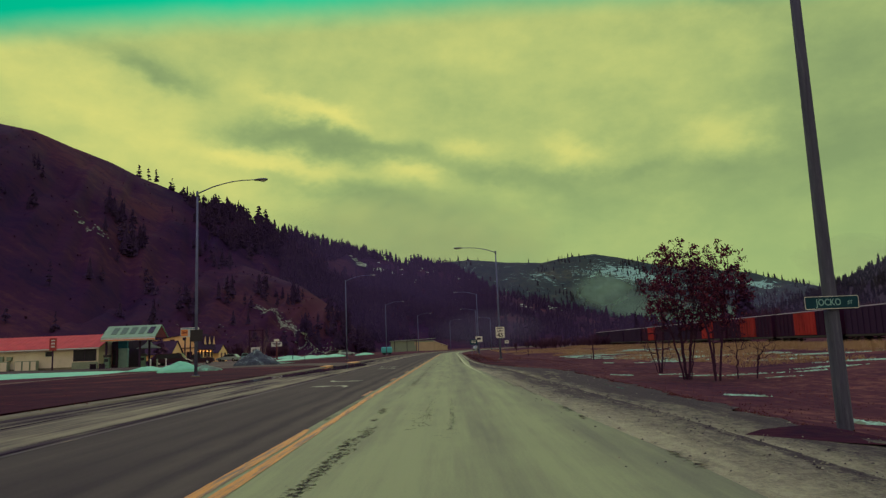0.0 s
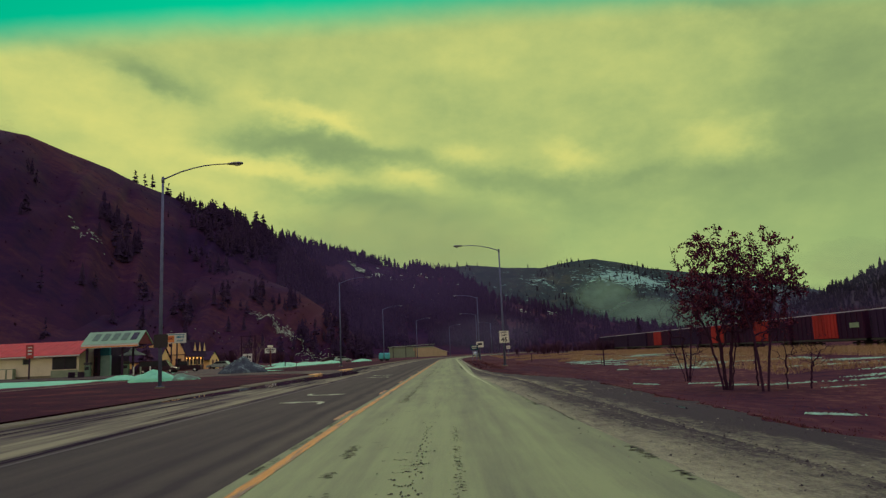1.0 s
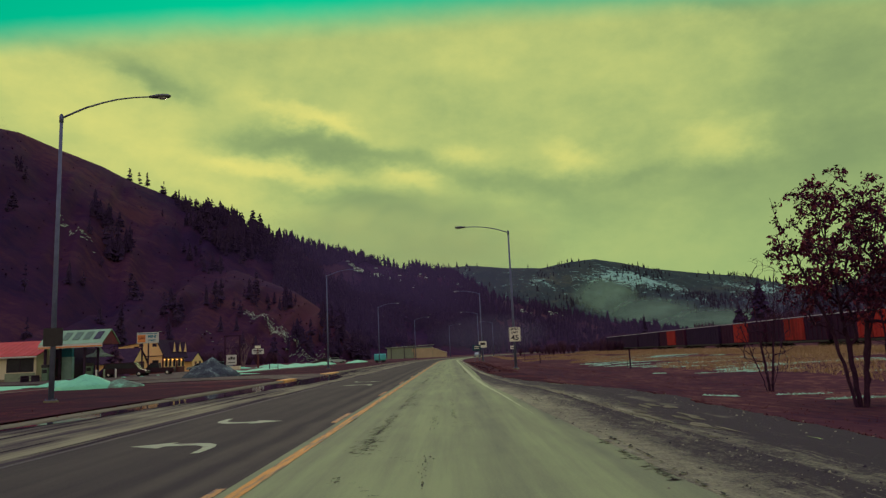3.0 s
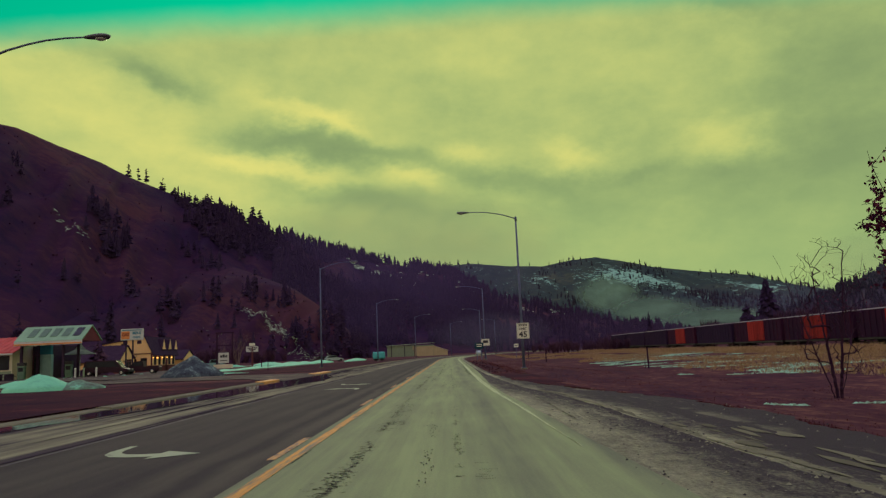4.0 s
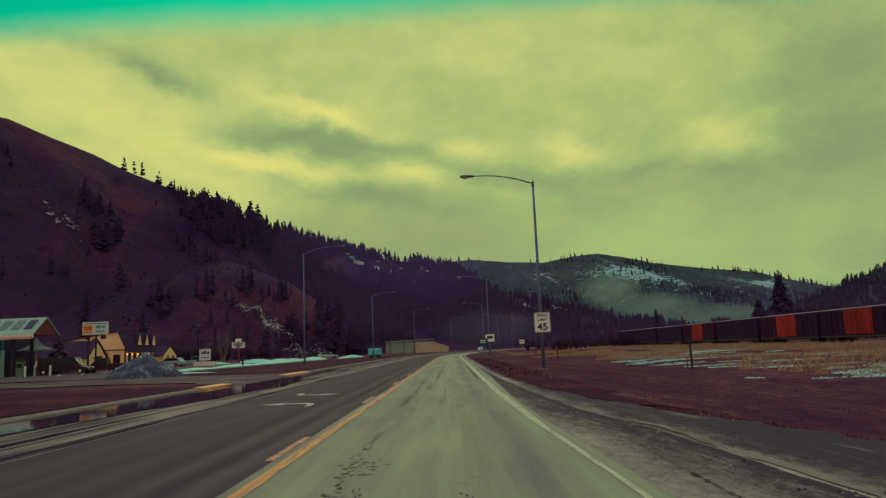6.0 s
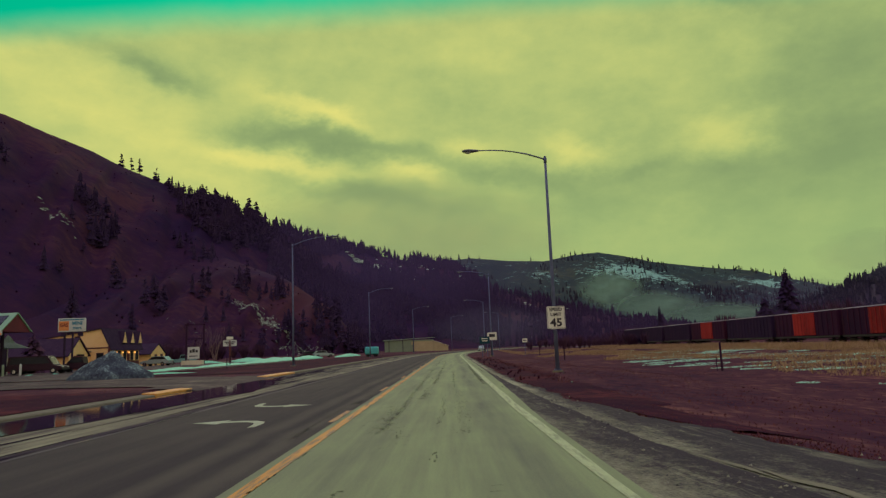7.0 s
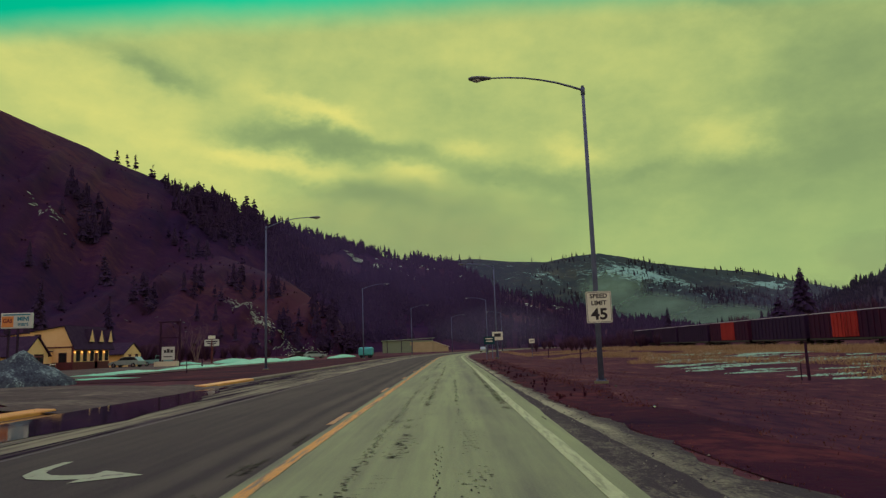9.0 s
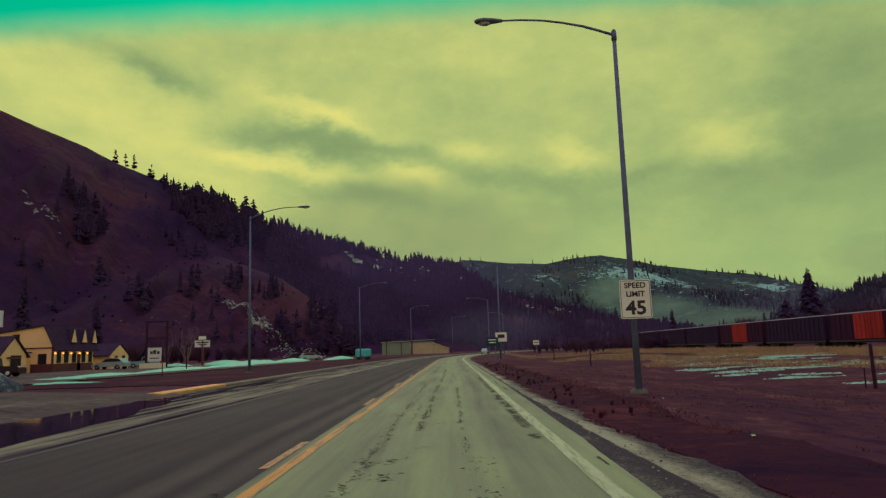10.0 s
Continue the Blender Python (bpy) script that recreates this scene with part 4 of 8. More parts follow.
def sheet(name, outline, lift, mat, label, category, kind="structure", sub=2.0, wave=0.35, grid=2.0):
    """A ragged patch draped on the land."""
    bm = bmesh.new()
    pts = []
    for (a, b), (c, d) in zip(outline, outline[1:] + outline[:1]):
        n = max(2, int(math.hypot(c - a, d - b) / sub))
        for q in range(n):
            x, y = a + (c - a) * q / n, b + (d - b) * q / n
            pts.append((x + wave * noise.noise((x * 0.4, y * 0.4, 1)), y + wave * noise.noise((x * 0.4, y * 0.4, 7))))
    bm.faces.new([bm.verts.new((x, y, 0)) for x, y in pts])
    for ax, vals in ((0, [p[0] for p in pts]), (1, [p[1] for p in pts])):
        k = min(vals) + grid
        while k < max(vals):
            bmesh.ops.bisect_plane(bm, geom=bm.verts[:] + bm.edges[:] + bm.faces[:], plane_co=(k, k, 0), plane_no=(1 - ax, ax, 0))
            k += grid
    bmesh.ops.triangulate(bm, faces=bm.faces[:])
    bmesh.ops.recalc_face_normals(bm, faces=bm.faces[:])
    for v in bm.verts:
        v.co.z = land(v.co.x, v.co.y) + lift
    bm.normal_update()
    if sum(f.normal.z for f in bm.faces) < 0:
        bmesh.ops.reverse_faces(bm, faces=bm.faces[:])
    return tagged(link_mesh(name, bm, mat), label, category, kind=kind)


for y0, y1, s0 in ((-40, 61, -27.3), (81, 210, -23.0)):
    es = [s0, s0 * 0.75 - 2.95, s0 * 0.5 - 5.8, s0 * 0.25 - 8.6, -11.39]
    strip("verge", es, 0.03, y0, y1, M_TURF, "wet dark turf verge behind the kerb", "verge", step=2.0, lift=lambda i, y: max(0.02, land(es[i] + axis_x(y), y)))
strip("pavement_5", [-12.6, -11.6, -10.9, -10.3], 0.0, 61.5, 75.0, M_LOT, "worn asphalt ramp from the gutter to the driveway", "pavement", step=1.5, lift=lambda i, y: (0.16, 0.12, 0.05, 0.008)[i])
strip("ditch", [lambda y: apron(y) + 0.55 + 0.2 * noise.noise((y * 0.5, 3.0, 0.0)), lambda y: apron(y) + 1.1, lambda y: apron(y) + 1.8, lambda y: apron(y) + 2.5 + 0.7 * noise.noise((y * 0.22, 8.0, 0.0)) + 0.3 * noise.noise((y * 0.9, 2.0, 0.0))], 0.012, 44, 118, M_TURF,
      "dark wet grass in the shallow roadside ditch", "verge", step=0.8, lift=lambda i, y: land(apron(y) + (0.55, 1.1, 1.8, 2.5)[i] + axis_x(y), y) + (0.0, 0.02, 0.02, -0.015)[i])
sheet("pavement_1", [(-12.2, 62.5), (-12.2, 73.5), (-17, 77), (-24, 80), (-34, 78), (-80, 76), (-80, 66), (-32, 66), (-20, 66.5), (-13.5, 64)], 0.045, M_LOT, "worn asphalt driveway mouth", "pavement")
sheet("pavement_2", [(-24.5, 80), (-23.5, 150), (-36, 200), (-50, 200), (-50, 80)], 0.07, M_LOT, "worn asphalt parking lot with old stains", "pavement", grid=4)
sheet("pavement_3", [(-50, 78), (-50, 102.5), (-80, 102.5), (-80, 78)], 0.08, M_LOT, "worn asphalt forecourt of the filling station", "pavement", grid=4)
sheet("pavement_4", [(-27.6, 30), (-27.0, 66), (-27.5, 66), (-28.1, 30)], 0.07, M_KERB, "narrow concrete strip in the grass", "pavement")
sheet("puddle", [(-10.7, 26), (-10.7, 71), (-9.9, 74), (-9.1, 70), (-7.9, 64), (-7.5, 59), (-7.9, 54), (-8.3, 48), (-9.2, 40), (-9.9, 32)], 0.112, M_WET, "long puddle of meltwater in the gutter", "puddle", "stuff", sub=0.7)


def edge_puddles():
    """A broken chain of narrow shallow puddles along the edge of the gravel."""
    rnd = random.Random(29)
    verts, faces = [], []
    y = 15.4
    while y < 21.6:
        ln, x, b = rnd.uniform(0.5, 1.3), 5.17 + rnd.gauss(0, 0.06), len(verts)
        n = 14
        for q in range(n + 1):
            f = q / n
            w = 0.075 * math.sin(math.pi * f) ** 0.5 * (1 + 0.8 * noise.noise((y + f * ln * 3.0, 4.0, 1.0))) + 0.004
            c = x + 0.10 * noise.noise(((y + f * ln) * 1.1, 2.0, 0.0))
            verts.extend([(c - w * rnd.uniform(0.7, 1.2), y + f * ln, -0.052), (c + w * rnd.uniform(0.7, 1.2), y + f * ln, -0.052)])
        faces.extend([(b + 2 * q, b + 2 * q + 1, b + 2 * q + 3, b + 2 * q + 2) for q in range(n)])
        y += ln + rnd.uniform(0.05, 0.4)
    tagged(from_lists("puddle", verts, faces, M_WET), "chain of narrow meltwater puddles at the edge of the gravel", "puddle", kind="stuff")


edge_puddles()

sheet("earth_mound", [(4.5, 5.75), (5.0, 6.3), (5.7, 6.65), (7.0, 6.9), (9.5, 7.0), (13, 6.6), (13, 1.0), (8, 2.6), (6.2, 3.9), (5.1, 4.9)], 0.06, M_TURF, "low dark mound of bare earth at the street corner", "mound", sub=0.25, wave=0.3, grid=1.0)


def silt():
    """Ragged ribbons of pale silt washed along the edge of the pavement."""
    rnd = random.Random(17)
    verts, faces = [], []

    def ribbon(place, y0, y1, w, seed, z):
        n = max(4, int((y1 - y0) / 0.25))
        b = len(verts)
        for i in range(n + 1):
            q = i / n
            y = y0 + (y1 - y0) * q
            ww = w * math.sin(math.pi * q) ** 0.6 * max(0.05, 0.6 + 1.1 * noise.noise((y * 0.9, seed, 0)))
            c = place(y) + axis_x(y) + 0.22 * noise.noise((y * 0.22, seed, 3)) + 0.06 * noise.noise((y * 1.5, seed, 9))
            verts.extend([(c - ww, y, z), (c + ww * rnd.uniform(0.6, 1.1), y, z)])
        for i in range(n):
            faces.append((b + 2 * i, b + 2 * i + 1, b + 2 * i + 3, b + 2 * i + 2))

    for k in range(16):
        y0 = rnd.uniform(0, 130)
        off = rnd.gauss(0, 0.2)
        ribbon(lambda y: -10.35 + off, y0, y0 + rnd.uniform(4, 14), rnd.uniform(0.03, 0.10), 120 + k, 0.009)
    tagged(from_lists("silt_streaks", verts, faces, M_SILT), "pale streaks of dried silt along the gutter", "silt", kind="stuff")
    verts.clear()
    faces.clear()
    for k in range(11):
        y0 = 22.6 + 1.7 * k + rnd.uniform(-0.8, 0.3)
        off = 0.13 + rnd.gauss(0, 0.035)
        ribbon(lambda y: old_edge(y) + off, y0, y0 + rnd.uniform(2.2, 4.0), rnd.uniform(0.05, 0.13), 160 + k, -0.029 + 0.0004 * k)
    for k in range(16):
        y0 = rnd.uniform(22.0, 29.6)
        off = rnd.uniform(0.35, 1.35)
        ribbon(lambda y: old_edge(y) + off, y0, y0 + rnd.uniform(0.5, 1.5), rnd.uniform(0.05, 0.16), 180 + k, -0.034 + 0.0003 * k)
    tagged(from_lists("silt_streaks", verts, faces, M_SILT), "pale ragged streaks of silt along the old paving edge", "silt", kind="stuff")


silt()



def loose_stones():
    """Loose gravel scattered over the shoulder."""
    rnd = random.Random(23)
    verts, faces = [], []
    for _ in range(5200):
        y = rnd.uniform(2, 75) if rnd.random() < 0.5 else rnd.uniform(2, 34)
        a, e = apron(y), old_edge(y)
        s = rnd.uniform(2.0, a + 0.6) if rnd.random() < 0.6 else e + rnd.gauss(0, 0.18)
        r = 0.006 + 0.022 * rnd.random() ** 3
        z = -0.014 - (0.03 if s > e else 0.0) - 0.045 * max(0.0, (s - e) / max(0.3, a + 0.5 - e)) ** 1.5 + r * 0.3
        b = len(verts)
        k = [r * rnd.uniform(0.6, 1.3) for _ in range(6)]
        verts.extend([(s + k[0], y, z), (s, y + k[1], z), (s - k[2], y, z), (s, y - k[3], z), (s + r * 0.2, y, z + k[4] * 0.8), (s, y, z - r)])
        faces.extend([(b + q, b + (q + 1) % 4, b + 4) for q in range(4)])
    tagged(from_lists("loose_stones", verts, faces, M_STONE), "loose gravel stones scattered over the shoulder", "gravel", kind="stuff")


loose_stones()


# ---- hills ----
def hill(name, foot, ridge, mat, label, rows=48, cols=150, amp=6.0, back=260.0, gully=1.0, seed=0.0):
    """A slope from a foot line up to a ridge line, and down again behind it, cut by gullies."""
    def along(line, s):
        k = s * (len(line) - 1)
        i = min(int(k), len(line) - 2)
        return Vector(line[i]).lerp(Vector(line[i + 1]), k - i)

    verts = []
    for j in range(cols + 1):
        s = j / cols
        f, r = along(foot, s), along(ridge, s)
        out = (r - f)
        out.z = 0
        for i in range(rows + 1):
            t = i / rows * 1.25
            if t <= 1.0:
                p = f.lerp(r, t)
                p.z = f.z + (r.z - f.z) * (0.86 * t + 0.14 * t * t * (3 - 2 * t))
                k = math.sin(math.pi * t) ** 0.8
            else:
                p = r + out.normalized() * back * (t - 1.0) / 0.25
                p.z = r.z - (r.z + 30) * ((t - 1.0) / 0.25) ** 1.5
                k = 0.0
            g = noise.noise((s * 26 * gully + seed + 0.8 * noise.noise((s * 9, t * 4, seed)), t * 2.0, seed)) + 0.5 * noise.noise((s * 60 * gully, t * 5.0, seed + 4))
            fine = noise.noise((p.x * 0.05, p.y * 0.05, seed)) + 0.5 * noise.noise((p.x * 0.12, p.y * 0.12, seed + 2))
            p.z += k * amp * g * 1.6 + (0.25 + k) * 0.22 * amp * fine * min(1.0, t * 6)
            verts.append(p)
    w = rows + 1
    faces = [(j * w + i, j * w + i + 1, (j + 1) * w + i + 1, (j + 1) * w + i) for j in range(cols) for i in range(rows)]
    ob = from_lists(name, [tuple(v) for v in verts], faces, mat, smooth=True)
    tagged(ob, label, "hill", kind="structure")
    return verts, w, cols


RIDGE_L = [(-407, 440, 203), (-311, 470, 170), (-305, 500, 174), (-298, 545, 173), (-288, 590, 172), (-279, 620, 167), (-243, 640, 152), (-210, 655, 136), (-177, 675, 124),
           (-157, 800, 126), (-123, 1000, 138), (-79, 1050, 133), (7, 1150, 129), (79, 1150, 86), (189, 1150, 58), (280, 1150, 36), (371, 1150, 19)]
FOOT_L = [(-190, 70, -2), (-165, 120, -2), (-150, 150, -2), (-138, 180, -2), (-128, 210, -2), (-120, 240, -2), (-110, 270, -2), (-100, 300, -2), (-92, 340, -2),
          (-80, 390, -2), (-62, 440, -2), (-40, 480, -2), (5, 520, -2), (50, 560, -2), (110, 600, -2), (180, 640, -2), (250, 690, -2)]
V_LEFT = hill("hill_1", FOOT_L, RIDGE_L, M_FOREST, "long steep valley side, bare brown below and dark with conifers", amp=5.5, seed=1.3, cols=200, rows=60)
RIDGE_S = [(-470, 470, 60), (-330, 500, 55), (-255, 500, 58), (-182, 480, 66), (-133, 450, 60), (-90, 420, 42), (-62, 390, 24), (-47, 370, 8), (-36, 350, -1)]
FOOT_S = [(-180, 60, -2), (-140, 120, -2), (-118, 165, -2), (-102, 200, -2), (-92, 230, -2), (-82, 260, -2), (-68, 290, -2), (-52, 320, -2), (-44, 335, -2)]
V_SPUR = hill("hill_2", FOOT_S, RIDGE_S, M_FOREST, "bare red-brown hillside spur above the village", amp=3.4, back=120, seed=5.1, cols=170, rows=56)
RIDGE_F = [(-300, 1900, 196), (-143, 1900, 222), (-50, 1900, 231), (59, 1900, 237), (166, 1900, 225), (258, 1900, 221), (336, 1900, 234), (398, 1900, 239), (474, 1900, 225), (549, 1900, 206),
           (701, 1900, 185), (777, 1900, 177), (851, 1900, 153), (955, 1900, 125), (1042, 1900, 94), (1220, 1900, 64)]
FOOT_F = [(-300 + 105 * i, 1180, -4) for i in range(16)]
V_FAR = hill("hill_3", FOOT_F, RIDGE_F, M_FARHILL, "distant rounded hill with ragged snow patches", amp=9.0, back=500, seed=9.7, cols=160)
RIDGE_R = [(330, 800, 22), (376, 800, 32), (416, 800, 44), (443, 800, 57), (470, 800, 69), (503, 800, 83), (592, 800, 112), (727, 800, 144), (900, 800, 160)]
FOOT_R = [(300, 640, -2), (310, 620, -2), (320, 600, -2), (330, 580, -2), (340, 560, -2), (350, 540, -2), (370, 500, -2), (390, 450, -2), (400, 400, -2)]
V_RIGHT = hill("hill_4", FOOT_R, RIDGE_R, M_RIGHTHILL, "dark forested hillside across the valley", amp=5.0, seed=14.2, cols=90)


# ---- conifers and brush ----
def conifer_lists(verts, faces, p, h, rad, rnd, layers=5, pts=6, trunk=True):
    """A ragged conifer: skirts of drooping points, narrowing upward."""
    lean = (rnd.uniform(-0.02, 0.02) * h, rnd.uniform(-0.02, 0.02) * h)
    base = 0.08 * h
    for i in range(layers):
        t = i / layers
        z0 = base + (h - base) * t
        z1 = base + (h - base) * min(1.0, (i + 1.75) / layers)
        r = rad * (1 - t) ** 0.7 * rnd.uniform(0.6, 1.2)
        cx, cy = p[0] + lean[0] * t, p[1] + lean[1] * t
        b = len(verts)
        a0 = rnd.uniform(0, 6.28)
        for q in range(pts * 2):
            a = a0 + math.pi * q / pts
            k = r * (rnd.uniform(0.75, 1.25) if q % 2 == 0 else rnd.uniform(0.35, 0.55))
            verts.append((cx + k * math.cos(a), cy + k * math.sin(a), p[2] + z0 - (0.10 * k if q % 2 == 0 else -0.12 * k)))
        verts.append((cx + lean[0] * 0.2, cy, p[2] + z1))
        for q in range(pts * 2):
            faces.append((b + q, b + (q + 1) % (pts * 2), b + pts * 2))


def pine_lists(verts, faces, p, h, rad, rnd):
    """An open, ragged pine: tufts of needles round the upper trunk, uneven in size and reach."""
    n = 4
    b = len(verts)
    for z, r in ((0.0, 0.018 * h), (h * 0.96, 0.005 * h)):
        for k in range(n):
            verts.append((p[0] + r * math.cos(math.tau * k / n), p[1] + r * math.sin(math.tau * k / n), p[2] + z))
    faces.extend([(b + k, b + (k + 1) % n, b + n + (k + 1) % n, b + n + k) for k in range(n)])
    for i in range(rnd.randint(24, 32)):
        q = rnd.uniform(0.22, 1.0)
        reach = rad * (1.04 - q) ** 0.75 * rnd.uniform(0.15, 1.0) * (1.0 if q > 0.4 else 0.75)
        a = rnd.uniform(0, math.tau)
        c = Vector((p[0] + reach * math.cos(a), p[1] + reach * math.sin(a), p[2] + h * q))
        s = rad * rnd.uniform(0.32, 0.60) * (1.15 - 0.88 * q)
        b = len(verts)
        for k in range(10):
            g, e = math.tau * k / 10, s * (rnd.uniform(0.9, 1.4) if k % 2 else rnd.uniform(0.4, 0.6))
            verts.append((c.x + e * math.cos(g), c.y + e * math.sin(g), c.z + rnd.uniform(-0.35, 0.1) * s))
        verts.append((c.x, c.y, c.z + s * rnd.uniform(0.6, 1.1)))
        verts.append((c.x, c.y, c.z - s * 0.25))
        faces.extend([(b + k, b + (k + 1) % 10, b + 10) for k in range(10)])
        faces.extend([(b + (k + 1) % 10, b + k, b + 11) for k in range(10)])


def slope_points(data, count, rnd, s0, s1, t0, t1, weight=None):
    verts, w, cols = data
    got = []
    while len(got) < count:
        s, t = rnd.uniform(s0, s1), rnd.uniform(t0, t1)
        if weight and rnd.random() > weight(s, t):
            continue
        j, i = min(int(s * cols), cols - 1), min(int(t * 0.8 * (w - 1)), w - 2)
        fj, fi = s * cols - j, t * 0.8 * (w - 1) - i
        p = (verts[j * w + i] * (1 - fj) + verts[(j + 1) * w + i] * fj) * (1 - fi) + (verts[j * w + i + 1] * (1 - fj) + verts[(j + 1) * w + i + 1] * fj) * fi
        got.append(p)
    return got


def woods(name, label, points, mat, h0, h1, seed, slim=0.17, layers=5, pts=5, pines=0.0):
    rnd = random.Random(seed)
    verts, faces = [], []
    for p in points:
        h = rnd.uniform(h0, h1) * rnd.choice((0.7, 1, 1, 1.2))
        if rnd.random() < pines:
            pine_lists(verts, faces, (p.x, p.y, p.z - 0.5), h, h * 0.23 * rnd.uniform(0.8, 1.25), rnd)
            continue
        conifer_lists(verts, faces, (p.x, p.y, p.z - 0.5), h, h * slim * rnd.uniform(0.8, 1.3), rnd, layers, pts)
    tagged(from_lists(name, verts, faces, mat), label, "forest", kind="stuff")


R1 = random.Random(11)


def clumpy(scale, lo, seed):
    return lambda s, t: 1.0 if noise.noise((s * scale, t * scale * 0.35, seed)) > lo else 0.04


ridge_trees = slope_points(V_LEFT, 150, R1, 0.51, 0.66, 0.93, 1.02, clumpy(22, -0.2, 2)) + slope_points(V_LEFT, 120, R1, 0.62, 0.78, 0.95, 1.03)
R2 = random.Random(12)
woods("ridge_conifers", "dark conifers along the crest of the valley side", ridge_trees, M_CONIFER, 8, 16, 21, 0.22, 9, 6, 0.65)
side = slope_points(V_LEFT, 2600, R1, 0.52, 0.80, 0.06, 1.0, clumpy(14, -0.15, 3)) + slope_points(V_LEFT, 1100, R1, 0.72, 1.0, 0.05, 1.0, clumpy(16, -0.2, 4))
side = [p for p in side if not (-125 < p.x < -52 and 780 < p.y < 960 and 92 < p.z < 122)]
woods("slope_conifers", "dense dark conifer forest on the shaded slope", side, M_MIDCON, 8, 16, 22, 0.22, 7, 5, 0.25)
few = slope_points(V_LEFT, 70, R1, 0.14, 0.50, 0.08, 0.72, clumpy(18, 0.25, 6)) + slope_points(V_SPUR, 26, R1, 0.55, 0.95, 0.05, 0.9, clumpy(13, 0.12, 7)) + slope_points(V_SPUR, 60, R1, 0.74, 0.98, 0.3, 1.0, clumpy(13, -0.1, 17))
clump = []
for x, y, n, spread in ((-206, 428, 10, 6), (-183, 398, 12, 5), (-186, 402, 6, 5), (-192, 557, 16, 9), (-198, 580, 14, 8), (-173, 595, 34, 10), (-154, 522, 14, 8), (-148, 583, 34, 10), (-224, 612, 16, 8), (-165, 640, 34, 10), (-160, 610, 24, 10), (-158, 560, 16, 9)):
    near = [v for v in V_LEFT[0] if abs(v.x - x) < spread and abs(v.y - y) < spread * 2]
    clump += [R1.choice(near) + Vector((R1.uniform(-2, 2), R1.uniform(-2, 2), 0)) for _ in range(n if near else 0)]
clump += slope_points(V_LEFT, 330, R1, 0.41, 0.54, 0.60, 0.99, clumpy(20, 0.05, 9))
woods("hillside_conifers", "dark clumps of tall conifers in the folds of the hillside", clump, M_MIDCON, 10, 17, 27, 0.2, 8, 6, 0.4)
for x, y, n, spread in ((-117, 314, 7, 6), (-107, 342, 6, 6), (-97, 375, 8, 7), (-87, 374, 6, 6), (-70, 330, 5, 5)):
    near = [v for v in V_SPUR[0] if abs(v.x - x) < spread and abs(v.y - y) < spread * 2]
    few += [R1.choice(near) + Vector((R1.uniform(-2, 2), R1.uniform(-2, 2), 0)) for _ in range(n if near else 0)]
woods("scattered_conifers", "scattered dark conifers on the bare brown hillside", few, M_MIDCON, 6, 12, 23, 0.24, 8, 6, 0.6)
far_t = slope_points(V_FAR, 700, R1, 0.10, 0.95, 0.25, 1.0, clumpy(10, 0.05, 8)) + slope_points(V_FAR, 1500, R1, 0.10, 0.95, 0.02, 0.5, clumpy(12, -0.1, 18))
woods("distant_conifers", "conifers scattered on the distant hill, haze put into their colour", far_t, M_FARCON, 8, 14, 24, 0.2, 3, 4)
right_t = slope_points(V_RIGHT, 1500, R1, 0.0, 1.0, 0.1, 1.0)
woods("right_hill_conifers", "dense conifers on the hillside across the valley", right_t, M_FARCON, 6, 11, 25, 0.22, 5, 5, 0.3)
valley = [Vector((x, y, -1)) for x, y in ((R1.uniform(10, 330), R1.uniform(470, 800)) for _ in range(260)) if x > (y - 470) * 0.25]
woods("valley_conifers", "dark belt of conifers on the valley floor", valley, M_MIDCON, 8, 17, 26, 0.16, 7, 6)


def brush(name, label, places, mat, seed, leaf=0.5):
    """Bare bushes: fans of thin twigs."""
    rnd = random.Random(seed)
    verts, faces = [], []
    for x, y, z, h in places:
        for _ in range(int(30 + h * 16)):
            a, sp = rnd.uniform(0, 6.28), rnd.uniform(0.1, 0.75)
            dx, dy = math.cos(a) * sp, math.sin(a) * sp
            top = h * rnd.uniform(0.55, 1.0)
            b = len(verts)
            w = 0.013 * h * leaf
            sx, sy = -math.sin(a) * w, math.cos(a) * w
            verts.extend([(x + dx * 0.1, y + dy * 0.1, z - 0.2), (x + dx * top * 0.5 + sx * 3, y + dy * top * 0.5 + sy * 3, z + top * 0.6), (x + dx * top * 0.75, y + dy * top * 0.75, z + top),
                          (x + dx * top * 0.5 - sx * 3, y + dy * top * 0.5 - sy * 3, z + top * 0.55)])
            faces.append((b, b + 1, b + 2, b + 3))
    tagged(from_lists(name, verts, faces, mat), label, "brush", kind="stuff")


rb = random.Random(31)
places = []
for _ in range(700):
    x, y = rb.uniform(72, 260), rb.uniform(150, 520)
    places.append((x, y, land(x, y) if y < 430 else 0.5, rb.uniform(4.5, 10) * (0.7 if x < 95 else 1)))
brush("far_brush", "bare brush and small trees beyond the railway, colour lifted for haze", places, M_BRUSH, 33)
places = []
for _ in range(190):
    s, y = rb.uniform(-120, -62), rb.uniform(130, 330)
    places.append((s, y, 0.3, rb.uniform(2.5, 6)))
brush("village_brush", "bare brush at the foot of the hillside", places, M_BRUSH, 34)
shrubs = [(p.x, p.y, p.z - 0.3, R1.uniform(0.6, 1.6)) for p in slope_points(V_LEFT, 420, R1, 0.05, 0.6, 0.02, 0.98) + slope_points(V_SPUR, 300, R1, 0.05, 0.95, 0.02, 0.98)]
brush("hillside_brush", "low scattered brush on the bare hillside", shrubs, M_FOREST, 36, 1.2)
places = []
for _ in range(70):
    y = rb.uniform(190, 330)
    s = rb.uniform(14, 60)
    places.append((axis_x(y) + s * 0.7 + 4, y, 0.0, rb.uniform(1.5, 4.0)))
brush("roadside_brush", "low bare brush beside the far bend", places, M_BRUSH, 35)
places = []
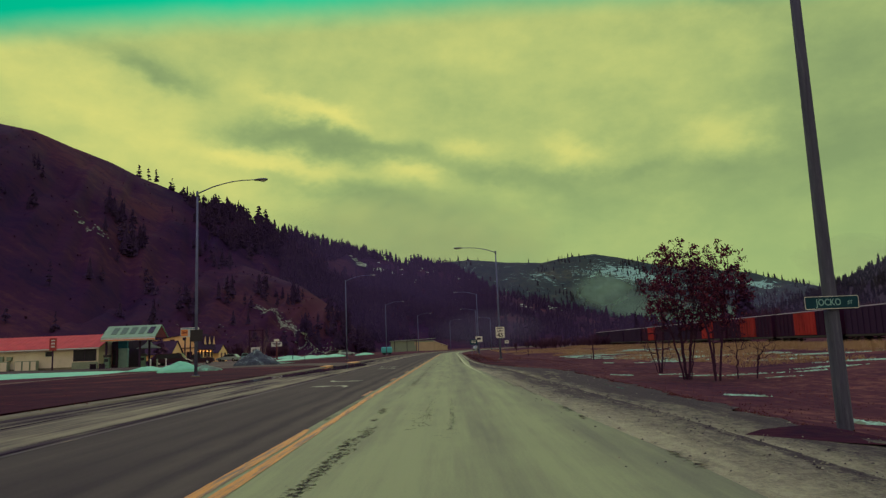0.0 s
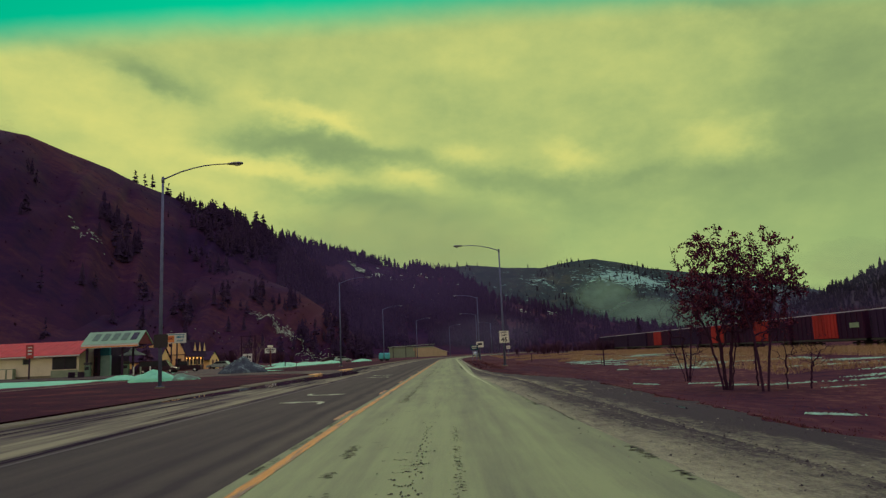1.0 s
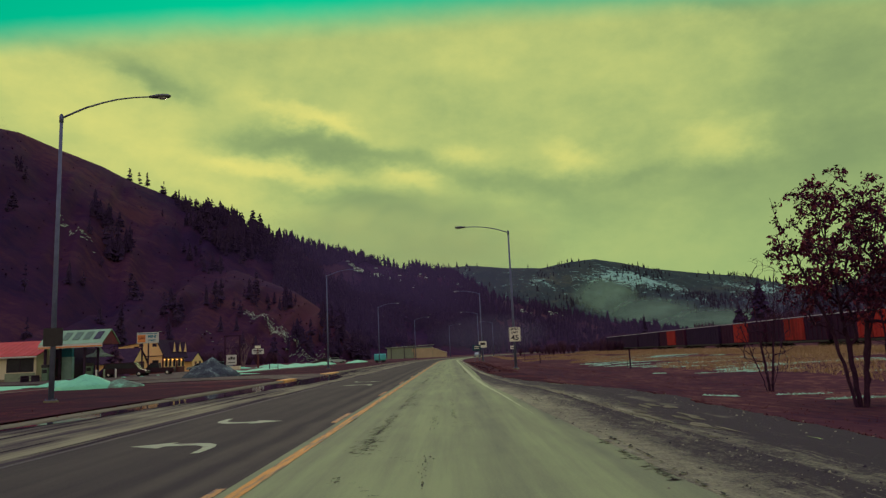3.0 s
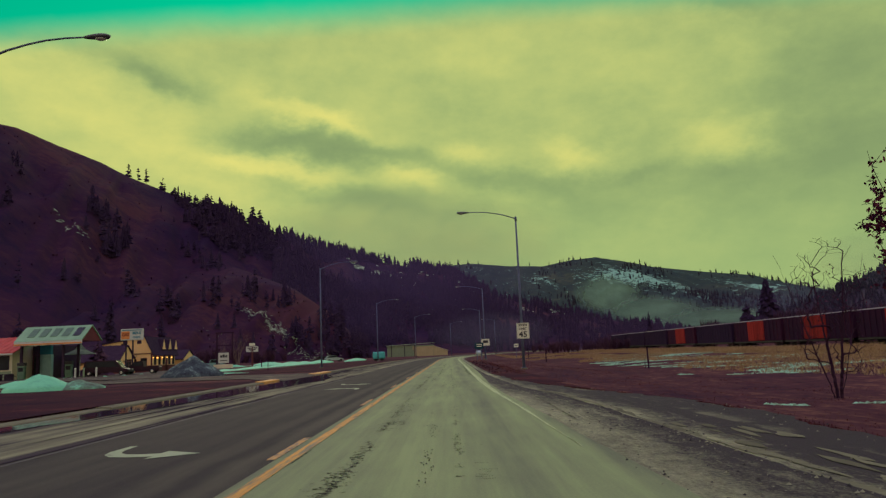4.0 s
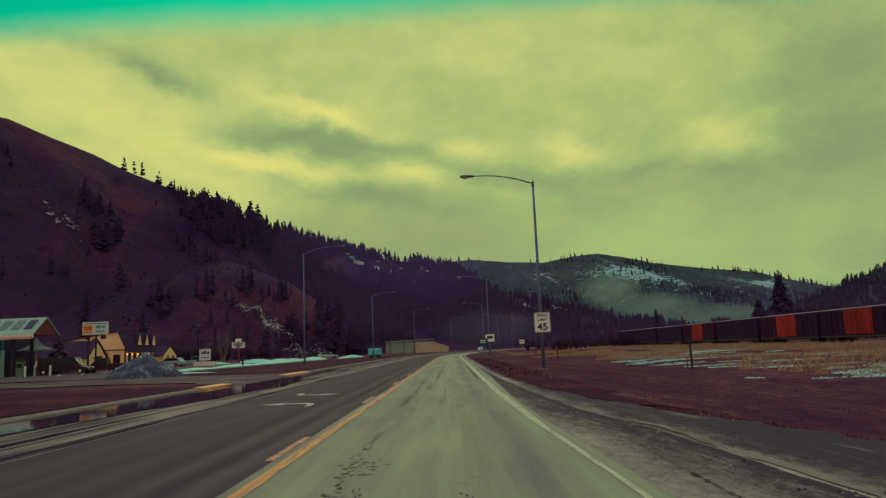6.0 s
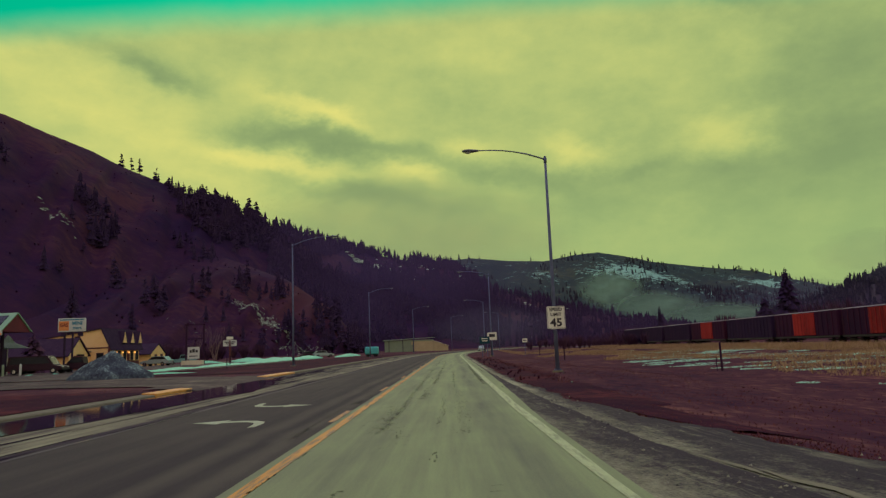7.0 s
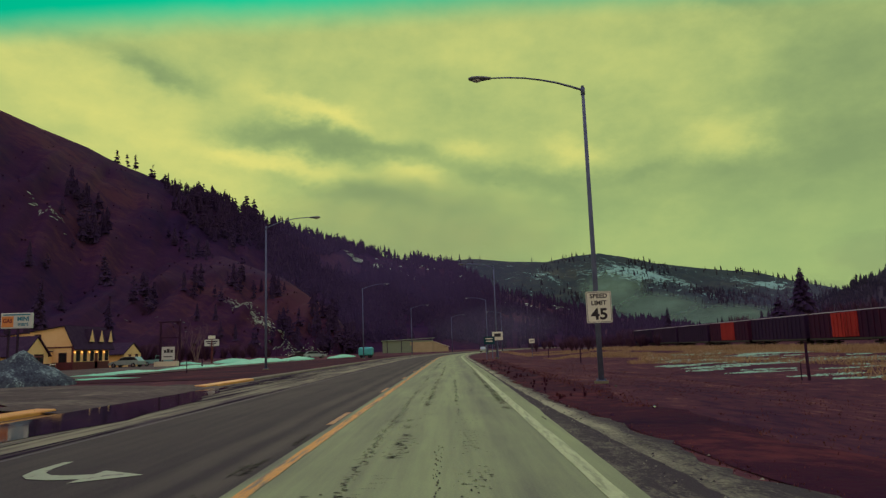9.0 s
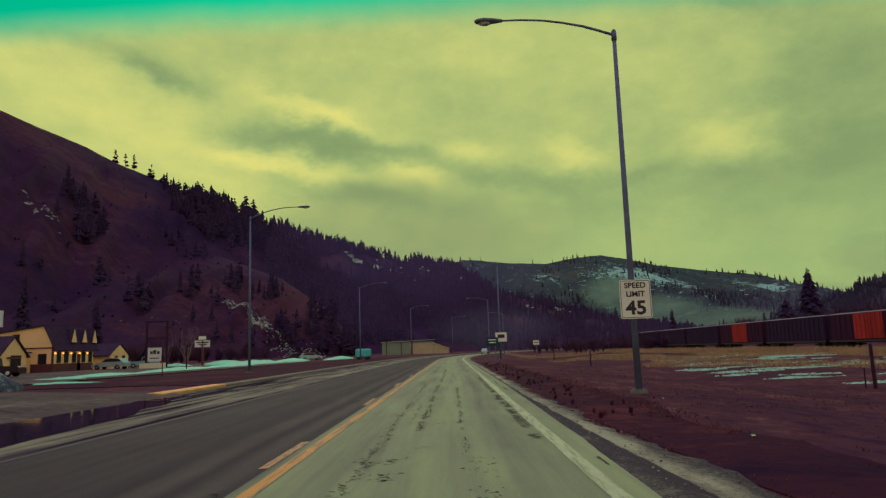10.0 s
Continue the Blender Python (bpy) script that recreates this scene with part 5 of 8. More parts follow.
for _ in range(110):
    y = 62 + 60 * rb.random() ** 1.3
    x = apron(y) + 0.7 + abs(rb.gauss(0, 0.7)) + axis_x(y)
    places.append((x, y, land(x, y), rb.uniform(0.06, 0.2)))
brush("edge_brush", "dark low tufts of scrub along the ditch", places, M_TURF, 37, 0.8)


def spruce(m, h, rad, label, seed, mat=None):
    rnd = random.Random(seed)
    t = thing("spruce_tree", m, label, "conifer")
    bm = bmesh.new()
    tube(bm, [(0, 0, -0.6), (0, 0, h * 0.5), (0.02 * h, 0, h * 0.97)], [0.022 * h, 0.012 * h, 0.002 * h], 7)
    part("trunk", bm, M_BARK, t)
    verts, faces = [], []
    n = int(h * 9)
    for i in range(n):
        q = i / n
        z = h * (0.07 + 0.92 * q)
        r = rad * (1 - q) ** 0.75 * rnd.uniform(0.55, 1.15) + 0.15
        a = i * 2.4 + rnd.uniform(-0.4, 0.4)
        for k in range(3):
            aa = a + rnd.uniform(-0.45, 0.45)
            l = r * rnd.uniform(0.55, 1.0)
            dr = rnd.uniform(0.15, 0.45)
            b = len(verts)
            wx, wy = -math.sin(aa) * l * 0.28, math.cos(aa) * l * 0.28
            cx, cy = math.cos(aa), math.sin(aa)
            verts.extend([(0, 0, z), (cx * l * 0.6 + wx, cy * l * 0.6 + wy, z - l * dr * 0.7), (cx * l, cy * l, z - l * dr), (cx * l * 0.6 - wx, cy * l * 0.6 - wy, z - l * dr * 0.8), (cx * l * 0.55, cy * l * 0.55, z + l * 0.12)])
            faces.extend([(b, b + 1, b + 4), (b + 1, b + 2, b + 4), (b + 2, b + 3, b + 4), (b + 3, b, b + 4)])
    from_lists("crown", verts, faces, mat or M_CONIFER, t)


spruce(pose(123, 290, 0.5), 25.5, 8.0, "tall dark spruce standing behind the railway", 41)
spruce(pose(115.5, 292, 0.5), 15, 7.0, "shorter dark spruce beside a tall one", 42)
spruce(pose(88, 330, 0.5), 15, 3.4, "slim dark spruce beyond the bend", 43)
spruce(pose(-66, 178, 0.3), 13, 2.6, "dark spruce behind the restaurant", 44)
spruce(pose(-70, 162, 0.3), 16, 3.0, "dark spruce behind the restaurant", 45)


for x, y, z, h, w, s in ((-279, 620, 160, 19, 3.0, 1), (-272, 624, 161, 16, 2.0, 2), (-266, 627, 160, 17, 2.0, 3), (-254, 634, 154, 16, 2.4, 4), (-216, 652, 138, 17, 3.0, 5), (-208, 656, 134, 18, 3.6, 6), (-192, 666, 126, 18, 3.4, 7),
                         (-183, 672, 121, 27, 4.6, 8), (-177, 675, 119, 25, 4.2, 9), (-243, 634, 140, 20, 4.0, 10), (-236, 632, 132, 22, 4.4, 11), (-190, 655, 110, 22, 4.4, 12), (-200, 655, 118, 20, 4.2, 13), (-182, 655, 100, 22, 4.6, 14)):
    t = thing("pine_tree", pose(x, y, z), "dark ragged pine standing on the bare crest", "conifer", "pines on the crest")
    verts, faces = [], []
    pine_lists(verts, faces, (0, 0, -1), h, w * 1.75, random.Random(100 + s))
    from_lists("trunk", verts[:8], faces[:4], M_BARK, t)
    from_lists("crown", verts[8:], [tuple(k - 8 for k in f) for f in faces[4:]], M_CONIFER, t)


def leafy_tree(m, h, spread, stems, label, seed, leaves=4200, leaf_from=0.42, leaf_size=0.085, bark=None, stout=0.0125, bunch=0.45):
    """A many-stemmed small tree: tapered limbs, twigs and a thin crown of withered leaves in clumps."""
    rnd = random.Random(seed)
    t = thing("small_tree", m, label, "tree", "trees beside the gravel")
    bm = bmesh.new()
    tips = []

    def grow(p, d, length, r, level):
        n = 4
        pts, rad = [p.copy()], [r]
        for i in range(n):
            d = (d + Vector((rnd.uniform(-1, 1), rnd.uniform(-1, 1), rnd.uniform(-0.2, 0.5))) * (0.13 + 0.05 * level)).normalized()
            p = p + d * length / n
            pts.append(p.copy())
            rad.append(r * (1 - 0.55 * (i + 1) / n))
        tube(bm, pts, rad, 6 if level < 2 else 4, False)
        if p.z > leaf_from * h:
            tips.append((p.copy(), level))
            tips.append((pts[2].copy(), level))
        if level < 4 and length > 0.25:
            for q in range(rnd.choice((2, 3, 3)) if level else 4):
                k = rnd.choice((2, 3, 4)) if q else 4
                side = Vector((rnd.uniform(-1, 1), rnd.uniform(-1, 1), rnd.uniform(0.0, 0.8))).normalized()
                grow(pts[k], (d * 0.75 + side * 0.75).normalized(), length * rnd.uniform(0.5, 0.74), rad[k] * rnd.uniform(0.5, 0.72), level + 1)

    for i in range(stems):
        a = math.tau * i / stems + rnd.uniform(-0.4, 0.4)
        d = Vector((math.cos(a) * spread * rnd.uniform(0.25, 0.6), math.sin(a) * spread * rnd.uniform(0.25, 0.6), 1)).normalized()
        grow(Vector((math.cos(a) * 0.09, math.sin(a) * 0.09, -0.15)), d, h * rnd.uniform(0.40, 0.5), h * stout * rnd.uniform(0.8, 1.4), 0)
    part("trunk", bm, bark or M_BARK, t)
    if leaves:
        verts, faces = [], []
        ends = [q for q in tips if q[1] >= 3] or tips
        ends = rnd.sample(ends, max(4, int(len(ends) * bunch)))
        for _ in range(leaves):
            c, level = rnd.choice(ends)
            p = c + Vector((rnd.gauss(0, 1), rnd.gauss(0, 1), rnd.gauss(0, 1))) * 0.13
            s = leaf_size * rnd.uniform(0.5, 1.3)
            u = Vector((rnd.gauss(0, 1), rnd.gauss(0, 1), rnd.gauss(0, 1))).normalized()
            v = u.orthogonal().normalized()
            b = len(verts)
            verts.extend([tuple(p - u * s), tuple(p + v * s * 0.55), tuple(p + u * s), tuple(p - v * s * 0.55)])
            faces.append((b, b + 1, b + 2, b + 3))
        from_lists("crown", verts, faces, M_LEAF, t)
    return t


def crown_tree(m, label, stems, fork, crown, twigs, seed, leaf_low, leaves=11, leaf_size=0.07, tip=0.0054, bare=0.25):
    """A tree grown into its crown: stems rise to the fork, then each twig end is reached by a limb from the nearest wood.
    crown: middle (x, y, z) and half sizes (x, y, z) above the foot. Leaves hang in loose bunches from the ends above leaf_low."""
    rnd = random.Random(seed)
    t = thing("small_tree", m, label, "tree", "trees beside the gravel")
    pos, parent, ends = [], [], []

    def add(p, up):
        pos.append(Vector(p))
        parent.append(up)
        return len(pos) - 1

    own, tops = [], []
    c, half = Vector(crown[0]), crown[1]
    for stem, (bx, by, lx, ly) in enumerate(stems):
        last = add((bx, by, -0.2), -1)
        for q in range(1, 9):
            f = q / 8
            last = add((bx + lx * f + rnd.gauss(0, 0.02), by + ly * f + rnd.gauss(0, 0.02), fork * f), last)
        dx, dy = bx + lx - c.x * 0.3, by + ly - c.y * 0.3
        for q in range(1, 11):
            f = q / 10
            rise = (c.z + half[2] * 0.72 - fork) * f
            last = add((bx + lx + (lx * 0.5 + dx * 2.2) * f + rnd.gauss(0, 0.02), by + ly + (ly * 0.5 + dy * 2.2) * f + rnd.gauss(0, 0.02), fork + rise), last)
        own += [stem] * 19
        tops.append(Vector((bx + lx, by + ly)))
    goals = []
    while len(goals) < twigs:
        d = Vector((rnd.gauss(0, 1), rnd.gauss(0, 1), rnd.gauss(0, 1))).normalized() * rnd.random() ** 0.38
        p = Vector((c.x + d.x * half[0], c.y + d.y * half[1], c.z + d.z * half[2]))
        if noise.noise((p.x * 0.9, p.y * 0.9, p.z * 0.9 + seed)) > -0.2:
            goals.append(p)
    goals.sort(key=lambda p: (p - Vector((c.x * 0.5, c.y * 0.5, fork))).length)
    for p in goals:
        best, k = 1e9, 0
        flat = Vector((p.x - c.x * 0.5, p.y - c.y * 0.5)) * 0.25
        stem = min(range(len(tops)), key=lambda q: (flat - tops[q]).length + rnd.gauss(0, 0.06))
        for i, q in enumerate(pos):
            if own[i] != stem:
                continue
            d = (p - q).length + 1.6 * max(0.0, q.z - p.z + 0.15 * (p - q).length)
            if q.z > 0.35 * fork and d < best:
                best, k = d, i
        a, last = pos[k], k
        n = max(2, int((p - a).length / 0.22))
        for i in range(1, n + 1):
            f = i / n
            w = a.lerp(p, f)
            w.z += 0.10 * (p - a).length * math.sin(math.pi * f)
            if i < n:
                w += Vector((rnd.gauss(0, 1), rnd.gauss(0, 1), rnd.gauss(0, 0.6))) * 0.014
            last = add(w, last)
            own.append(stem)
        ends.append(last)
    load = [0.0] * len(pos)
    for e in ends:
        load[e] += 1.0
    for i in range(len(pos) - 1, -1, -1):
        if parent[i] >= 0:
            load[parent[i]] += load[i]
    rad = [tip * max(1.0, k) ** 0.47 for k in load]
    verts, faces = [], []
    for i, up in enumerate(parent):
        if up < 0:
            continue
        a, b = pos[up], pos[i]
        d = (b - a).normalized()
        u = d.orthogonal().normalized()
        w = d.cross(u)
        n = 7 if rad[i] > 0.03 else 4
        r0 = min(rad[up], rad[i] * 1.35)
        k = len(verts)
        for p, r in ((a, r0), (b + d * rad[i] * 0.3, rad[i])):
            verts.extend([tuple(p + r * (math.cos(math.tau * q / n) * u + math.sin(math.tau * q / n) * w)) for q in range(n)])
        faces.extend([(k + q, k + (q + 1) % n, k + n + (q + 1) % n, k + n + q) for q in range(n)])
    from_lists("trunk", verts, faces, M_BARK, t)
    verts, faces = [], []
    for e in ends:
        if pos[e].z < leaf_low or rnd.random() < bare:
            continue
        for _ in range(int(leaves * rnd.uniform(0.5, 1.5))):
            p = pos[e] + Vector((rnd.gauss(0, 0.085), rnd.gauss(0, 0.085), rnd.gauss(-0.02, 0.08)))
            g = leaf_size * rnd.uniform(0.6, 1.3)
            u = Vector((rnd.gauss(0, 1), rnd.gauss(0, 1), rnd.gauss(-0.8, 0.7))).normalized()
            v = u.orthogonal().normalized()
            v = (v * math.cos(rnd.uniform(0, 3)) + u.cross(v) * math.sin(rnd.uniform(0, 3))).normalized()
            k = len(verts)
            verts.extend([tuple(p - u * g), tuple(p + v * g * 0.5 - u * g * 0.1), tuple(p + u * g + v * g * 0.15), tuple(p - v * g * 0.5)])
            faces.append((k, k + 1, k + 2, k + 3))
    if faces:
        from_lists("crown", verts, faces, M_LEAF, t)
    return t


def foot(x, y):
    return pose(x, y, land(x, y))


crown_tree(foot(12.92, 34.3), "many-stemmed small tree with withered dark red leaves", ((-0.14, 0.0, -0.40, 0.1), (-0.02, 0.08, -0.06, 0.12), (0.10, -0.06, 0.22, -0.12), (0.22, 0.06, 0.50, 0.2)), 2.2, ((0.1, 0.0, 4.9), (2.45, 2.0, 2.75)), 780, 51, 2.7, 13, 0.078, bare=0.2)
crown_tree(foot(13.9, 32.6), "slim two-stemmed tree with withered dark leaves", ((-0.08, 0.0, -0.15, 0.05), (0.14, 0.0, 0.35, 0.05)), 2.4, ((0.7, 0.0, 4.9), (1.6, 1.3, 2.4)), 320, 52, 2.7, 13, 0.078, bare=0.18)
crown_tree(foot(14.18, 43.4), "bare young tree with many fine upright twigs", ((-0.14, 0.0, -0.35, 0.0), (-0.02, 0.06, -0.05, 0.08), (0.06, -0.04, 0.12, -0.05), (0.14, 0.05, 0.38, 0.1)), 1.1, ((0.1, 0.0, 3.3), (1.6, 1.3, 2.8)), 380, 53, 2.6, 3, 0.05, tip=0.0052, bare=0.86)
crown_tree(foot(15.42, 33.73), "thin bare sapling in the red grass", ((0.0, 0.0, 0.05, 0.0),), 1.0, ((0.1, 0.0, 2.1), (0.7, 0.7, 1.1)), 60, 54, 2.0, 4, 0.055, bare=0.6)
crown_tree(foot(16.13, 33.08), "leaning bare sapling in the red grass", ((0.0, 0.0, 0.15, 0.0),), 0.8, ((0.35, 0.0, 1.9), (1.0, 0.8, 0.95)), 80, 55, 2.0, 3, 0.055, bare=0.6)
crown_tree(foot(15.3, 36.6), "slim bare tree behind the two-stemmed one", ((0.0, 0.0, 0.05, 0.0),), 1.6, ((0.3, 0.0, 3.2), (1.2, 1.0, 1.7)), 110, 56, 3.4, 8, 0.07, bare=0.5)


leafy_tree(pose(-46, 170, 0.2), 8.5, 0.45, 4, "bare tree with pale stems behind the lot", 57, 0, bark=M_PALEBARK)
leafy_tree(pose(-52, 176, 0.2), 7.0, 0.6, 3, "bare tree with pale stems behind the lot", 58, 0, bark=M_PALEBARK)
spruce(pose(-48.6, 114.4, 0.15), 4.9, 2.9, "broad dark juniper beside the filling station", 46, M_BRUSH)


# ---- grasses ----
def blades(name, label, mat, count, seed, place, h0, h1, width):
    rnd = random.Random(seed)
    verts, faces = [], []
    while count > 0:
        got = place(rnd)
        if got is None:
            continue
        count -= 1
        x, y, k = got
        z = land(x, y) - 0.02
        for _ in range(3):
            a = rnd.uniform(0, 6.28)
            h = rnd.uniform(h0, h1) * k
            lx, ly = rnd.gauss(0, 0.45) * h, rnd.gauss(0, 0.45) * h
            px, py = x + rnd.gauss(0, 0.10), y + rnd.gauss(0, 0.10)
            w = width * rnd.uniform(0.6, 1.4)
            dx, dy = math.cos(a) * w, math.sin(a) * w
            b = len(verts)
            verts.extend([(px - dx, py - dy, z), (px + dx, py + dy, z), (px + lx, py + ly, z + h)])
            faces.append((b, b + 1, b + 2))
    tagged(from_lists(name, verts, faces, mat), label, "grass", kind="stuff")


def right_bank(rnd):
    y = rnd.uniform(4, 130) if rnd.random() < 0.7 else rnd.uniform(40, 90)
    s = apron(y) + 0.5 + rnd.random() ** 2.2 * 14
    if noise.noise((s * 0.25, y * 0.2, 3)) < -0.25 and rnd.random() < 0.7:
        return None
    return s + axis_x(y), y, 0.6 + 0.8 * rnd.random()


def left_bank(rnd):
    y = rnd.uniform(15, 62) if rnd.random() < 0.6 else rnd.uniform(79, 200)
    s = rnd.uniform(-24 if y > 79 else -27, -11.2)
    return s + axis_x(y), y, 0.6 + 0.8 * rnd.random()


def straw_belt(rnd):
    y, s = rnd.uniform(45, 240), 46.5 - 33.0 * rnd.random() ** 1.5
    if s < 36 and noise.noise((s * 0.1, y * 0.05, 5)) < 0.0:
        return None
    tall = 0.5 + 0.5 * noise.noise((s * 0.12, y * 0.07, 11.0))
    return s, y, 0.7 + 0.6 * rnd.random() + (0.3 + 0.9 * tall if s > 39 else -0.2)


blades("verge_grass", "short dead red-brown grass on the road bank", M_BLADES, 15000, 61, right_bank, 0.02, 0.06, 0.018)
def road_edge(rnd):
    y = rnd.uniform(3, 70)
    return apron(y) + 0.55 + rnd.gauss(0, 0.28) + axis_x(y), y, 0.4 + 0.9 * rnd.random()


blades("edge_grass", "ragged dead grass creeping over the edge of the gravel", M_BLADES, 5000, 64, road_edge, 0.008, 0.036, 0.014)
blades("left_verge_grass", "short dead red-brown grass behind the kerb", M_BLADES, 6000, 62, left_bank, 0.02, 0.08, 0.016)
blades("straw_grass", "tall straw-coloured grass before the railway", M_TALL, 42000, 63, straw_belt, 0.12, 0.40, 0.028)


# ---- snow ----
def snow_patch(x, y, rx, ry, seed):
    """A thin sheet of old snow, melted into streaks and scraps with grass standing between them."""
    rnd = random.Random(int(seed * 1000))
    verts, faces = [], []
    for q in range(int(24 + 70 * rx * ry)):
        f, a = rnd.random() ** 0.5 * 1.15, rnd.uniform(0, math.tau)
        cx, cy = x + rx * f * math.cos(a), y + ry * f * math.sin(a) + 0.25 * noise.noise((cx_noise(x, rx, f, a), seed, 0))
        w, d = rnd.uniform(0.06, 0.36) * (1.15 - 0.6 * f), rnd.uniform(0.03, 0.10) * (1.2 - 0.6 * f)
        b, n = len(verts), 7
        for k in range(n):
            g, e = math.tau * k / n, rnd.uniform(0.55, 1.15)
            px, py = cx + w * e * math.cos(g), cy + d * e * math.sin(g)
            verts.append((px, py, land(px, py) - 0.005))
        verts.append((cx, cy, land(cx, cy) + 0.035 + 0.04 * rnd.random()))
        faces.extend([(b + k, b + (k + 1) % n, b + n) for k in range(n)])
    ob = from_lists("snow_patch", verts, faces, M_FIELDSNOW, smooth=True)
    tagged(ob, "thin ragged patch of old snow on dead grass", "snow patch", "snow patches on the field", "stuff")


def cx_noise(x, rx, f, a):
    return (x + rx * f * math.cos(a)) * 0.5


rs = random.Random(71)
for i in range(60):
    y = rs.uniform(58, 150)
    s = lerp_list(y, [(58, 19), (85, 18), (110, 21), (150, 27)]) + rs.random() ** 1.5 * 15
    snow_patch(s, y, rs.uniform(0.4, 2.0), rs.uniform(0.25, 1.0), i * 1.7 + 3)
for x, y, rx, ry in ((19.5, 61.5, 2.2, 0.5), (22.4, 64, 2.6, 0.8), (26, 65.5, 3.4, 1.0), (30, 66, 3.0, 1.2), (24.6, 79, 2.4, 1.0), (17.8, 84.5, 1.8, 0.6), (17.7, 99, 1.6, 1.2), (18.3, 93, 2.2, 1.2), (36, 118, 5, 3.0), (31, 131, 4, 2.4), (36, 124, 4, 2.4),
                     (21, 71.4, 2.0, 0.5), (15.1, 63.3, 0.5, 0.14), (24, 72, 1.5, 0.5), (14.7, 37.8, 1.2, 0.3), (17.2, 37.1, 1.4, 0.35), (20.5, 36.5, 1.6, 0.3), (17.6, 33, 1.0, 0.2), (23, 39, 2.2, 0.5), (28, 44, 3, 0.8), (10.4, 20.4, 0.8, 0.12), (10.9, 40.5, 0.6, 0.12),
                     (14.5, 41, 1.0, 0.2), (9.4, 11.8, 0.5, 0.35), (10.2, 11.0, 0.6, 0.3), (20.2, 107.7, 2, 1.5), (22, 95, 2.6, 1.2), (16.3, 89.5, 1.2, 0.6), (33, 88, 4, 1.6), (29, 98, 4, 1.8), (27, 52, 3.2, 0.8), (33, 57, 4, 1.2)):
    snow_patch(x, y, rx, ry, x * 1.3 + y)


def snow_bank(name, x, y, rx, ry, h, seed, mat, label, base=0.15, peaks=1.0, turn=0.0, category="snow bank"):
    """A ploughed heap with a lumpy surface."""
    bm = bmesh.new()
    n, rings = 40, 12
    top = bm.verts.new((0, 0, h))
    last = None
    for q in range(1, rings + 1):
        f = q / rings
        ring = []
        for k in range(n):
            a = math.tau * k / n
            e = 1 + 0.22 * noise.noise((math.cos(a) * 1.3, math.sin(a) * 1.3, seed))
            px, py = rx * f * e * math.cos(a), ry * f * e * math.sin(a)
            z = h * (1 - f) ** peaks + (1 - f) * (0.35 * h * noise.noise((px * 0.6, py * 0.6, seed)) + 0.22 * h * noise.noise((px * 1.8, py * 1.8, seed + 5))) * min(1.0, 4 * f) * 0.8
            ring.append(bm.verts.new((px, py, max(z, 0) if q < rings else -0.3)))
        for k in range(n):
            if last is None:
                bm.faces.new((top, ring[k], ring[(k + 1) % n]))
            else:
                bm.faces.new((last[k], ring[k], ring[(k + 1) % n], last[(k + 1) % n]))
        last = ring
    ob = link_mesh(name, bm, mat, smooth=True)
    ob.matrix_basis = pose(x, y, base, 0, 0, turn)
    tagged(ob, label, category)


snow_bank("snow_bank", -23.4, 57.4, 2.1, 1.6, 0.95, 3, M_SNOW, "ploughed heap of clean snow on the verge", peaks=0.7)
snow_bank("snow_bank", -21.3, 57.9, 1.5, 1.2, 0.55, 7, M_DSNOW, "dirt-crusted heap of ploughed snow", peaks=0.7)
snow_bank("snow_bank", -30.6, 68.2, 2.8, 1.8, 0.5, 9, M_SNOW, "low ploughed ridge of snow", peaks=0.8)
snow_bank("snow_field", -46, 63, 14.0, 15.5, 0.34, 12, M_SNOW, "broad sheet of old snow beside the forecourt", peaks=0.4, base=0.10)
snow_bank("mound", -23.0, 80.6, 2.7, 2.5, 1.9, 15, M_GRAVEL, "grey mound of road grit dusted with snow", peaks=0.95, category="mound")
for x, y, rx, ry, h in ((-28.0, 98, 2.2, 1.0, 0.25), (-28.4, 105, 1.1, 8, 0.32), (-28.8, 122, 1.3, 13, 0.42), (-29.0, 141, 1.7, 11, 0.5), (-29.5, 158, 2.2, 10, 0.7), (-34, 168, 2.6, 6, 0.7), (-30, 180, 2.4, 13, 0.75), (-26, 212, 2.2, 18, 0.7), (-23, 89, 3.0, 0.5, 0.15), (-40, 172, 4, 4, 0.8), (-36, 158, 3, 1.2, 0.45), (-44, 160, 3, 1.6, 0.6)):
    snow_bank("snow_bank", x, y, rx, ry, h, x * 0.7 + y, M_SNOW, "low ploughed bank of snow along the parking lot", peaks=0.6, base=0.1)
for x, y, rx in ((-40.6, 100.3, 0.7), (-42.1, 103.2, 0.6), (-40.0, 104.0, 0.8), (-39.6, 108.0, 0.7), (-45.6, 100.6, 0.9), (-44.2, 99.6, 0.5)):
    snow_bank("snow_bank", x, y, rx, rx * 0.6, 0.16, x + 2 * y, M_SNOW, "small melting heap of snow on the forecourt", peaks=0.7, base=0.12)


